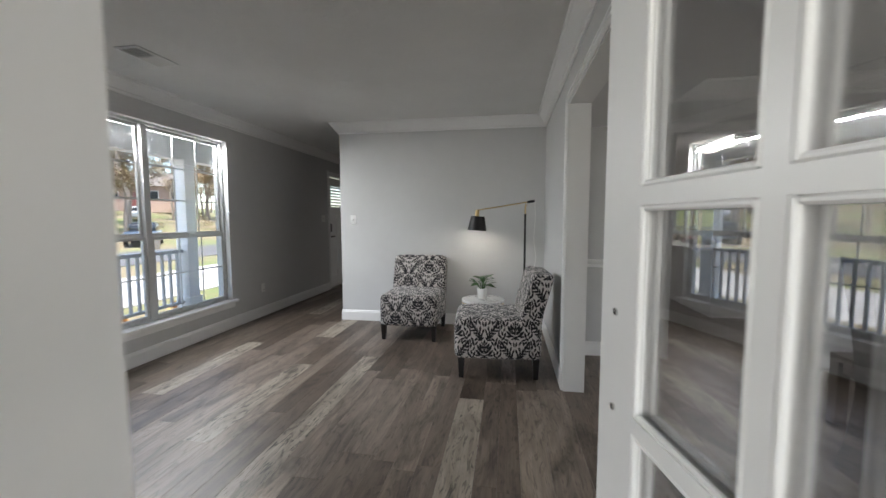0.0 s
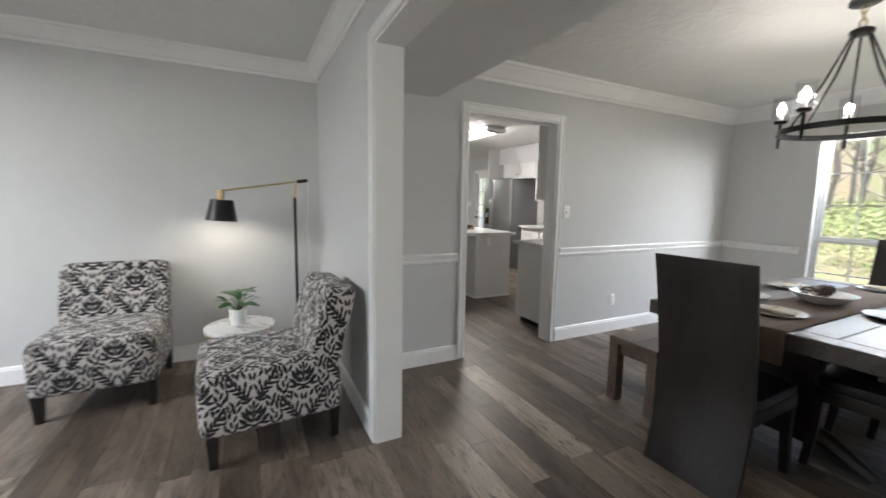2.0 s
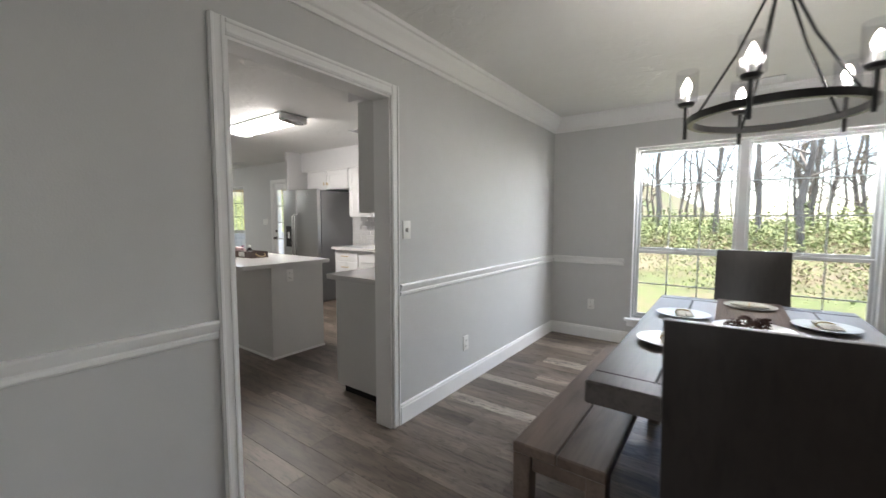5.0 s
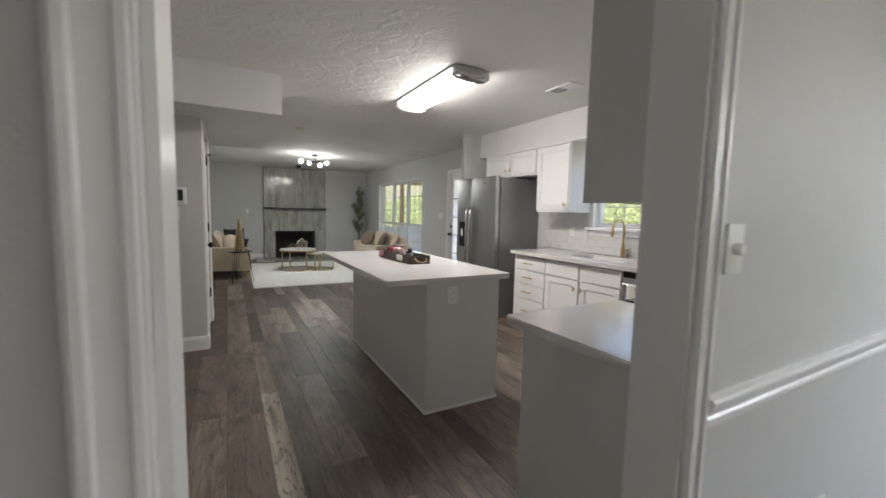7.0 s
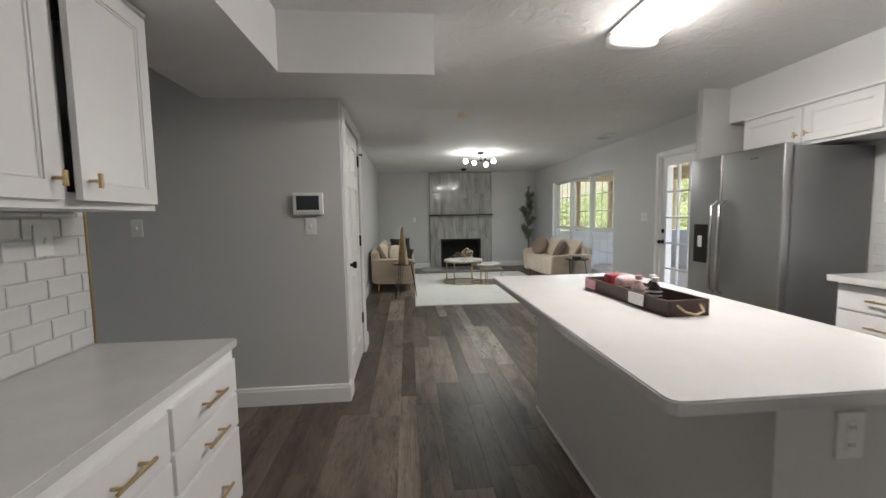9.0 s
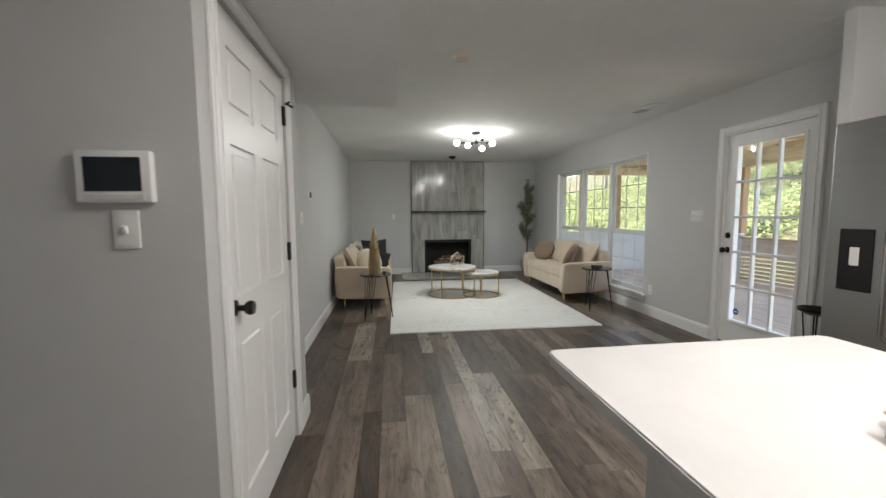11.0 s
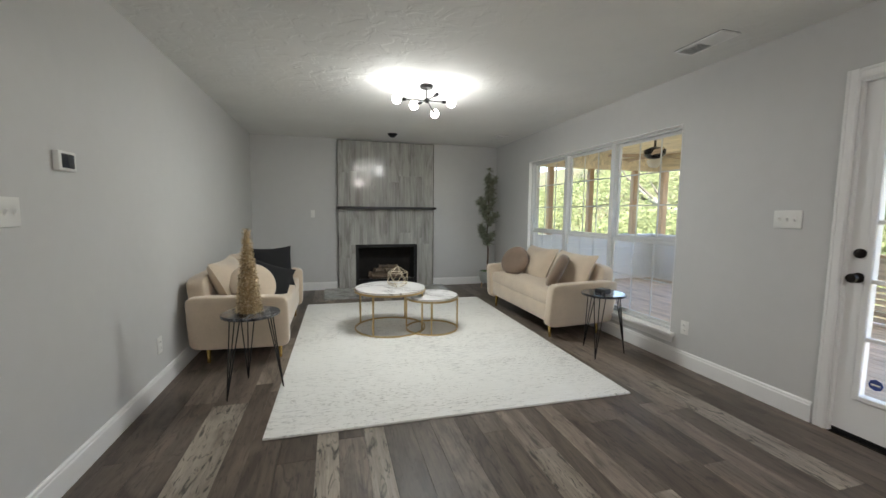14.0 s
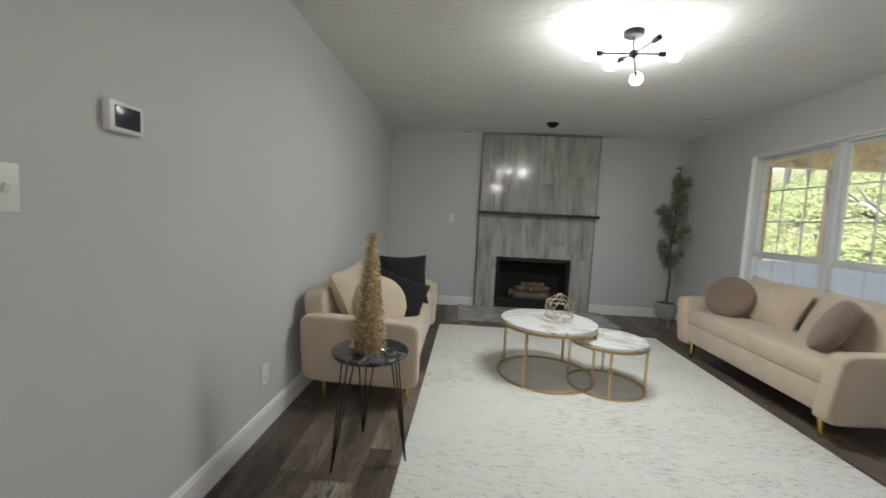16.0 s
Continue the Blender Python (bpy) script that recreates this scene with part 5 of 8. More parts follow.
def upper_cabinet(name, label, x, out, xw, spans, z0, z1, pulls, crown=True, group="upper cabinets", ajar=0):
    t = thing(name, label, "cabinet", group=group)
    y0, y1 = spans[0][0] - 0.012, spans[-1][1] + 0.012
    a, b = sorted((x, xw))
    part("body", slab("x", a, b, y0, y1, z0, z1, [(spans[-1][0] + 0.005, spans[-1][1] - 0.02, z0 + 0.05, z1 - 0.05)]) if ajar else box(a, y0, z0, b, y1, z1), CABINET, t, smooth=False)
    for (p, q), s in zip(spans, pulls):
        d = front_x(t, "cabinet_door", x, out, p, q, z0 + 0.025, z1 - 0.03)
        if s:
            t_pull(d, (x + out * 0.019, q - 0.03 if s > 0 else p + 0.03, z0 + 0.085), out)
    if ajar:
        d.matrix_world = pose(x, q, 0, 0, 0, ajar) @ pose(-x, -q, 0)
    if crown:
        lo, hi = sorted((x, x + out * 0.022))
        part("cornice", box(lo, y0, z1 - 0.022, hi, y1, z1 - 0.001, 0.006, 1), CABINET, t, smooth=False)
    return t


upper_cabinet("wall_cabinet", "white wall cabinet above the desk, one door ajar", 0.855, 1, 0.545, [(5.49, 5.895), (5.925, 6.325)], 1.35, 2.112, (1, -1), ajar=4)
upper_cabinet("wall_cabinet", "white wall cabinet with two panelled doors above the desk", 0.855, 1, 0.545, [(4.62, 5.03), (5.05, 5.465)], 1.50, 2.112, (1, -1))
tiles("backsplash_desk", "white glossy subway tile above the desk", "x", 0.54, 1, 4.6, 6.385, 0.802, 1.35)
setting("tile_edge_trim", box(0.541, 6.386, 0.802, 0.552, 6.393, 1.35), BRASS, "thin gold trim at the end of the tile", "trim")
wall_plate("light_switch", "white switch plate on the desk backsplash", "x", 0.551, 1, 6.19, 1.245)
wall_plate("light_switch", "white switch plate on the hall wall", "y", Y_HALL, -1, 0.08, 1.265)


def alarm():
    t = thing("alarm_panel", "white wall-mounted alarm panel with a dark screen", "alarm panel", pose(1.196, Y_HALL, 1.41))
    part("case", box(-0.10, -0.03, -0.075, 0.10, 0.0, 0.075, 0.008), PLASTIC, t)
    part("screen", box(-0.075, -0.032, -0.042, 0.075, -0.029, 0.055), surface("dark_screen", (0.02, 0.025, 0.03), 0.12), t, "dark glossy screen")
    part("button_strip", box(-0.08, -0.032, -0.066, 0.08, -0.029, -0.052), GREY_PANEL, t)


alarm()
wall_plate("light_switch", "white switch plate below the alarm panel", "y", Y_HALL, -1, 1.206, 1.257)


def bowl_on_desk():
    t = thing("wooden_tray", "small wooden tray with a pine cone on the desk", "tray", pose(0.72, 4.95, 0.80, 0, 0, 15))
    part("tray", box(-0.12, -0.08, 0.012, 0.12, 0.08, 0.03, 0.006), surface("pale_wood", (0.45, 0.34, 0.24), 0.6, vary=0.2, scale=10, stretch=(1, 8, 1)), t)
    for x in (-0.09, 0.09):
        part("foot", box(x - 0.015, -0.06, 0, x + 0.015, 0.06, 0.012), BLACKWOOD, t)
    part("ornament", cushion(0.09, 0.09, 0.075, 1, 1, 20, 10, pose(0, 0, 0.066)), surface("brown_husk", (0.16, 0.10, 0.07), 0.8, vary=0.5, scale=40, bump=1.0, bump_scale=60), t)


bowl_on_desk()

# sink wall
KX = 4.565


def base_unit(name, label, y0, y1, kind):
    t = thing(name, label, "cabinet", group="sink wall base cabinets")
    part("carcass", box(KX, y0, 0.10, 5.195, y1, 0.865), CABINET, t, smooth=False)
    part("toe_kick", box(KX + 0.07, y0, 0.0, 5.195, y1, 0.10), GREY_PANEL, t, smooth=False)
    if kind == "drawers":
        for z0, z1 in ((0.115, 0.36), (0.37, 0.53), (0.54, 0.69), (0.70, 0.85)):
            d = front_x(t, "drawer", KX, -1, y0 + 0.015, y1 - 0.015, z0, z1, flat=True)
            bar_pull(d, (KX - 0.019, (y0 + y1) / 2, (z0 + z1) / 2), "y", 0.14, -1)
    else:
        d = front_x(t, "drawer", KX, -1, y0 + 0.015, y1 - 0.015, 0.70, 0.85, flat=True)
        d = front_x(t, "cabinet_door", KX, -1, y0 + 0.015, y1 - 0.015, 0.115, 0.685)
        t_pull(d, (KX - 0.019, y0 + 0.045 if kind == "left" else y1 - 0.045, 0.61), -1)
    return t


base_unit("base_cabinet", "white base cabinet with four brass-handled drawers", 6.34, 6.86, "drawers")
base_unit("base_cabinet", "white sink base cabinet with a panelled door", 5.88, 6.34, "left")
base_unit("base_cabinet", "white sink base cabinet with a panelled door", 5.42, 5.88, "right")


def dishwasher():
    t = thing("dishwasher", "stainless steel dishwasher under the counter with a towel bar", "dishwasher")
    part("body", box(KX + 0.01, 4.815, 0.10, 5.195, 5.415, 0.86), STEEL, t, smooth=False)
    part("door", box(KX - 0.022, 4.82, 0.11, KX + 0.008, 5.41, 0.80, 0.006), STEEL, t)
    part("control_strip", box(KX - 0.022, 4.82, 0.806, KX + 0.008, 5.41, 0.858, 0.004), BLACK, t, "dark control strip")
    bm = tube([(KX - 0.06, 4.86, 0.755), (KX - 0.06, 5.37, 0.755)], 0.011, 12)
    for y in (4.9, 5.33):
        tube([(KX - 0.06, y, 0.755), (KX - 0.02, y, 0.755)], 0.008, 8, bm)
    part("handle", bm, CHROME, t, "stainless bar handle")
    part("toe_kick", box(KX + 0.07, 4.82, 0, 5.19, 5.41, 0.10), BLACK, t, smooth=False)


dishwasher()


def towel():
    bm = bmesh.new()
    rows = []
    n = 12
    prof = [(KX - 0.043, 0.46), (KX - 0.042, 0.6), (KX - 0.044, 0.755), (KX - 0.06, 0.77), (KX - 0.076, 0.757), (KX - 0.079, 0.6), (KX - 0.082, 0.42)]
    for x, z in prof:
        rows.append([bm.verts.new((x - 0.006 * math.sin(k * 1.7) * (0.77 - z) * 2, 5.13 + 0.2 * k / n, z - 0.004 * (k % 3))) for k in range(n + 1)])
    for a, b in zip(rows, rows[1:]):
        for k in range(n):
            bm.faces.new([a[k], a[k + 1], b[k + 1], b[k]])
    ob = solo("dish_towel", bm, surface("white_towel", (0.78, 0.78, 0.77), 0.95, vary=0.04, scale=30, bump=0.5, bump_scale=260), "white dish towel hung over the dishwasher handle", "towel")
    md = ob.modifiers.new("thick", "SOLIDIFY")
    md.thickness = 0.004


towel()
base_unit("base_cabinet", "white corner base cabinet beside the dishwasher", 3.87, 4.81, "right")


def sink_counter():
    t = thing("sink_worktop", "white quartz worktop along the sink wall with an undermount sink", "worktop")
    bm = bmesh.new()
    x0, x1, y0, y1, sx0, sx1, sy0, sy1 = 4.50, 5.195, 3.87, 6.875, 4.70, 5.06, 5.56, 6.17
    for b in ((x0, y0, sx0, y1), (sx1, y0, x1, y1), (sx0, y0, sx1, sy0), (sx0, sy1, sx1, y1)):
        box(b[0], b[1], 0.867, b[2], b[3], 0.905, 0, 1, bm)
    bmesh.ops.remove_doubles(bm, verts=bm.verts[:], dist=1e-4)
    part("slab", bm, QUARTZ, t, smooth=False)
    sk = bmesh.new()
    for b in ((sx0 - 0.01, sy0 - 0.01, 0.70, sx0, sy1 + 0.01, 0.866), (sx1, sy0 - 0.01, 0.70, sx1 + 0.01, sy1 + 0.01, 0.866), (sx0, sy0 - 0.01, 0.70, sx1, sy0, 0.866), (sx0, sy1, 0.70, sx1, sy1 + 0.01, 0.866), (sx0 - 0.01, sy0 - 0.01, 0.69, sx1 + 0.01, sy1 + 0.01, 0.70)):
        box(*b, 0, 1, sk)
    part("sink", sk, STEEL, t, "stainless steel undermount sink", smooth=False)


sink_counter()


def faucet():
    t = thing("faucet", "brushed gold gooseneck kitchen faucet behind the sink", "faucet", pose(5.13, 5.86, 0.905))
    part("base", lathe([(0, 0), (0.03, 0), (0.03, 0.008), (0.024, 0.012), (0.022, 0.09), (0.016, 0.13), (0, 0.13)], 24, cap=False), BRASS, t)
    pts = [(0, 0, 0.12), (0, 0, 0.28)] + [(-0.085 + 0.085 * math.cos(radians(a)), 0, 0.30 + 0.085 * math.sin(radians(a))) for a in range(0, 181, 20)] + [(-0.172, 0, 0.28)]
    part("spout", tube(pts, 0.012, 12), BRASS, t)
    part("spray_head", tube([(-0.172, 0, 0.285), (-0.178, 0, 0.21)], 0.017, 14, radii=[0.014, 0.018]), BRASS, t)
    part("lever", tube([(0, -0.02, 0.075), (0, -0.09, 0.095)], 0.007, 8), BRASS, t)


faucet()


def soap():
    t = thing("soap_bottle", "blue dish soap bottle with a dark cap beside the sink", "bottle", pose(5.13, 5.62, 0.905))
    part("bottle", lathe([(0, 0), (0.028, 0), (0.032, 0.006), (0.032, 0.085), (0.018, 0.105), (0.014, 0.115), (0, 0.115)], 20, cap=False), surface("blue_soap", (0.12, 0.30, 0.42), 0.15), t)
    part("cap", lathe([(0, 0.113), (0.018, 0.113), (0.018, 0.14), (0.01, 0.145), (0, 0.145)], 16, cap=False), surface("maroon_cap", (0.12, 0.03, 0.04), 0.3), t)


soap()
tiles("backsplash_sink", "white glossy subway tile round the sink window", "x", E_IN, -1, 3.87, 7.16, 0.907, 1.362, holes=[(WIN_K[0] - 0.05, WIN_K[1] + 0.05, WIN_K[2] - 0.09, 3)])
tiles("backsplash_window", "white glossy subway tile beside the sink window", "x", E_IN, -1, WIN_K[1] + 0.002, 6.36, 1.362, 2.118)
wall_plate("outlet", "white outlet on the sink backsplash", "x", E_IN - 0.011, -1, 6.6, 1.13, "outlet")
wall_plate("outlet", "white double outlet on the sink backsplash", "x", E_IN - 0.011, -1, 5.22, 1.135, "outlet", w=0.115)
wall_plate("light_switch", "white double switch plate on the sink backsplash", "x", E_IN - 0.011, -1, 4.98, 1.135, w=0.115)
upper_cabinet("wall_cabinet", "white wall cabinet with one panelled door beside the window", 4.87, -1, 5.195, [(6.375, 6.865)], 1.355, 2.118, (-1,))
upper_cabinet("fridge_cabinet", "short white cabinet above the refrigerator", 4.87, -1, 5.195, [(6.905, 7.40), (7.42, 7.93)], 1.80, 2.118, (1, -1))
upper_cabinet("wall_cabinet", "white wall cabinet beyond the sink window", 4.87, -1, 5.195, [(4.20, 4.73), (4.75, 5.28)], 1.375, 2.118, (1, -1))


def fridge():
    t = thing("refrigerator", "stainless steel side-by-side refrigerator with an ice dispenser", "refrigerator")
    side = surface("fridge_side", (0.20, 0.20, 0.205), 0.4, metal=0.3, vary=0.03)
    y0, y1 = 7.19, 8.105
    part("body", box(4.57, y0, 0.02, 5.19, y1, 1.765, 0.006), side, t, "dark grey cabinet sides")
    for a, b in ((y0, 7.735), (7.745, y1)):
        d = part("door", box(4.495, a, 0.06, 4.562, b, 1.785, 0.014, 3), STEEL, t, "brushed stainless door")
        yh = b - 0.035 if a == y0 else a + 0.035
        pts = [(4.495, yh, 0.62), (4.445, yh, 0.66), (4.438, yh, 1.0), (4.445, yh, 1.36), (4.495, yh, 1.40)]
        part("handle", tube(pts, 0.012, 10), CHROME, d, "curved stainless handle")
    part("dispenser", box(4.488, 7.87, 0.86, 4.497, 8.03, 1.20, 0.004), DARK, t, "black ice dispenser")
    part("dispenser_lever", box(4.478, 7.93, 1.0, 4.49, 7.97, 1.10, 0.004), PLASTIC, t)
    part("grille", box(4.53, y0 + 0.02, 0.0, 4.57, y1 - 0.02, 0.055), BLACK, t)
    part("badge", box(4.4935, 7.40, 1.70, 4.4955, 7.47, 1.712), CHROME, t)


fridge()


def stove_wall():
    t = thing("peninsula_cabinet", "grey end panel base cabinet by the kitchen doorway", "cabinet")
    part("body", box(2.665, 3.865, 0.07, 3.30, 4.455, 0.865), CABINET, t, smooth=False)
    part("end_panel", box(2.655, 3.865, 0.06, 2.665, 4.46, 0.865), GREY_PANEL, t, "pale grey end panel", smooth=False)
    part("toe_kick", box(2.68, 3.865, 0, 3.30, 4.40, 0.07), DARK, t, smooth=False)
    d = part("cabinet_door", box(2.70, 4.455, 0.115, 3.27, 4.474, 0.85, 0.004), CABINET, t, smooth=False)
    solo("stove_worktop", rounded_slab(2.60, 3.87, 3.30, 4.515, 0.867, 0.905, 0.02, 0.004, (0, 0, 0, 1)), QUARTZ, "white quartz worktop beside the doorway", "worktop")
    u = thing("wall_cabinet", "grey-sided wall cabinet above the doorway worktop", "cabinet", group="upper cabinets")
    part("body", box(2.665, 3.865, 1.36, 3.30, 4.19, 2.116), CABINET, u, smooth=False)
    part("end_panel", box(2.657, 3.865, 1.355, 2.665, 4.195, 2.116), GREY_PANEL, u, smooth=False)
    part("cabinet_door", box(2.68, 4.19, 1.385, 3.28, 4.209, 2.09, 0.004), CABINET, u, smooth=False)
    r = thing("range", "stainless steel range with a black glass top", "range")
    part("body", box(3.305, 3.87, 0.0, 4.065, 4.50, 0.90), STEEL, r, smooth=False)
    part("cooktop", box(3.31, 3.90, 0.901, 4.06, 4.49, 0.912, 0.003), surface("black_glass", (0.01, 0.01, 0.012), 0.08), r, "black glass cooktop")
    part("back_panel", box(3.31, 3.865, 0.905, 4.06, 3.895, 1.07, 0.006), STEEL, r)
    part("handle", tube([(3.40, 4.54, 0.74), (3.97, 4.54, 0.74)], 0.011, 10), CHROME, r)
    c = thing("base_cabinet", "white base cabinet between range and corner", "cabinet", group="stove wall base cabinets")
    part("carcass", box(4.07, 3.865, 0.10, 4.495, 4.455, 0.865), CABINET, c, smooth=False)
    part("toe_kick", box(4.07, 3.865, 0, 4.495, 4.40, 0.10), DARK, c, smooth=False)
    part("cabinet_door", box(4.085, 4.455, 0.115, 4.49, 4.474, 0.85, 0.004), CABINET, c, smooth=False)
    solo("corner_worktop", box(4.07, 3.87, 0.867, 4.498, 4.515, 0.905, 0.003), QUARTZ, "white quartz worktop in the kitchen corner", "worktop")
    h = thing("wall_cabinet", "white wall cabinets above the range", "cabinet", group="upper cabinets")
    part("body", box(3.305, 3.865, 1.55, 4.86, 4.19, 2.116), CABINET, h, smooth=False)
    for a in (3.32, 3.70, 4.09, 4.47):
        part("cabinet_door", box(a, 4.19, 1.57, a + 0.36, 4.209, 2.09, 0.004), CABINET, h, smooth=False)


stove_wall()


def tube_light():
    t = thing("ceiling_light", "long fluorescent ceiling light with a white diffuser, lit", "ceiling light", pose(3.3, 6.52, H))
    dif = glow("lit_diffuser", (1.0, 0.98, 0.96), 1.8)
    bm = bmesh.new()
    rows = []
    for i in range(11):
        a = math.pi * i / 10
        x, z = 0.15 * math.cos(a), -0.015 - 0.075 * math.sin(a) ** 0.7
        rows.append([bm.verts.new((x * s, y, -0.015 + (z + 0.015) * s2)) for y, s, s2 in ((-0.56, 0.9, 0.8), (-0.54, 1, 1), (0.54, 1, 1), (0.56, 0.9, 0.8))])
    for a, b in zip(rows, rows[1:]):
        for k in range(3):
            bm.faces.new([a[k], a[k + 1], b[k + 1], b[k]])
    for k in (0, 3):
        bm.faces.new([r[k] for r in rows])
    bmesh.ops.recalc_face_normals(bm, faces=bm.faces[:])
    d = part("diffuser", bm, dif, t, "glowing white diffuser")
    d.visible_shadow = False
    part("base_plate", box(-0.16, -0.61, -0.016, 0.16, 0.61, 0, 0.004), PLASTIC, t)
    for s in (-1, 1):
        part("end_cap", cushion(0.33, 0.12, 0.10, 0.6, 0.6, 24, 10, pose(0, s * 0.575, -0.05)), CHROME if s < 0 else PLASTIC, t, "brushed metal end cap")


tube_light()
vent("ceiling_vent", "white slatted vent in the kitchen ceiling", 4.16, 5.74, 4.32, 6.04, H)


def smoke(x, y, label):
    t = thing("smoke_detector", label, "smoke detector", pose(x, y, H))
    part("body", lathe([(0, -0.034), (0.045, -0.034), (0.058, -0.026), (0.062, 0), (0, 0)], 28, cap=False), surface("aged_plastic", (0.66, 0.60, 0.50), 0.5, vary=0.04), t)
    part("grille", lathe([(0.03, -0.036), (0.04, -0.036), (0.04, -0.0335), (0.03, -0.0335)], 24, cap=False), GREY_PANEL, t)


smoke(2.513, 9.06, "cream round smoke detector on the ceiling")


def tray():
    t = thing("serving_tray", "dark wooden tray of pink and red treats on the island", "tray", pose(2.93, 6.37, 0.905, 0, 0, 3))
    wood = surface("walnut_tray", (0.06, 0.035, 0.028), 0.5, vary=0.25, scale=9, stretch=(1, 10, 1))
    part("bottom", box(-0.09, -0.315, 0, 0.09, 0.315, 0.010), wood, t)
    for x in (-0.09, 0.08):
        part("side", box(x, -0.315, 0.010, x + 0.010, 0.315, 0.065, 0.002, 1), wood, t)
    for y in (-0.315, 0.0, 0.305):
        part("divider", box(-0.08, y, 0.010, 0.08, y + 0.010, 0.065, 0.002, 1), wood, t)
    for s in (-1, 1):
        part("rope_handle", tube([(-0.05, s * 0.315, 0.045), (-0.04, s * 0.3455, 0.025), (0, s * 0.3555, 0.015), (0.04, s * 0.3455, 0.025), (0.05, s * 0.315, 0.045)], 0.005, 6), surface("rope", (0.45, 0.33, 0.2), 0.9), t, "pale rope handle")
    pink = surface("pink_paper", (0.55, 0.28, 0.32), 0.6, vary=0.15, scale=30)
    for i, (x, y) in enumerate(((-0.097, 0.25), (-0.097, -0.13))):
        part("label_tag", box(x - 0.003, y - 0.05, 0.012, x + 0.004, y + 0.05, 0.06, 0.002), pink if i == 0 else PLASTIC, t, "pale round paper tag")
    red, foil, dark = surface("red_wrapper", (0.42, 0.03, 0.05), 0.305), surface("pale_wrapper", (0.6, 0.42, 0.42), 0.5, vary=0.4, scale=60), surface("dark_drink", (0.03, 0.02, 0.02), 0.2)
    solo("gift_box", box(-0.04, -0.035, 0, 0.04, 0.035, 0.08, 0.004), red, "small red wrapped box in the tray", "box", pose(2.93, 6.37, 0.905, 0, 0, 3) @ pose(0.01, 0.20, 0.0115))
    solo("gift_bag", cushion(0.09, 0.08, 0.09, 0.5, 0.6), foil, "small pink wrapped treat in the tray", "treat", pose(2.93, 6.37, 0.905, 0, 0, 3) @ pose(0.0, 0.09, 0.056))
    for k, (x, y) in enumerate(((-0.03, -0.05), (0.04, -0.05), (0.0, -0.12))):
        b = thing("bottle", "small clear bottle with a striped label in the tray", "bottle", pose(2.93, 6.37, 0.905, 0, 0, 3) @ pose(x, y, 0.0115), "small bottles")
        part("body", lathe([(0, 0), (0.026, 0), (0.028, 0.005), (0.028, 0.06), (0.012, 0.085), (0.012, 0.08), (0, 0.08)], 18, cap=False), dark if k else foil, b)
        for z in (0.015, 0.032, 0.049):
            part("stripe", lathe([(0.0285, z), (0.0287, z), (0.0287, z + 0.008), (0.0285, z + 0.008)], 18, cap=False), PLASTIC, b)
        part("cap", lathe([(0, 0.094), (0.015, 0.094), (0.015, 0.112), (0, 0.112)], 14, cap=False), PLASTIC if k else pink, b)


tray()


# ---- hall and family room ----
def interior_door(name, label, x, y_hinge, y_free, hinges, z_knob):
    """A closed six-panel door in a wall that faces +x."""
    w = abs(y_free - y_hinge)
    t = thing(name, label, "door", kind="structure")
    t.matrix_world = pose(x - 0.012, min(y_hinge, y_free), 0.008, 0, 0, 90)
    leaf = panel_door(t, w, 2.02, SIX(w, 2.02), TRIM)
    kx = w - 0.065 if y_free > y_hinge else 0.065
    knob(leaf, kx, z_knob)
    hx = 0.0 if y_free > y_hinge else w
    part("door_stop", tube([(hx - 0.05, -0.05, hinges[2] + 0.062), (hx, -0.02, hinges[2] + 0.066), (hx + 0.05, -0.045, hinges[2] + 0.062)], 0.006, 8), BLACK, leaf, "black hinge-pin door stop")
    for z in hinges:
        part("hinge", box(hx - 0.018, -0.016, z - 0.05, hx + 0.018, 0.006, z + 0.05, 0.003, 1), BLACK, leaf, "black hinge")
    return t


interior_door("door_3", "white six-panel closet door with a dark knob", 1.42, 8.435, 7.585, (0.342, 1.086, 1.826), 0.947)
casing("closet_casing", "white casing round the closet door", "x", 1.42, 1, 7.58, 8.44, 2.04)
interior_door("door_4", "white six-panel door with a dark knob beside the thermostat", 1.155, 8.885, 9.615, (0.24, 1.05, 1.78), 0.927)
casing("side_door_casing", "white casing round the side door", "x", 1.155, 1, 8.88, 9.62, 2.04)


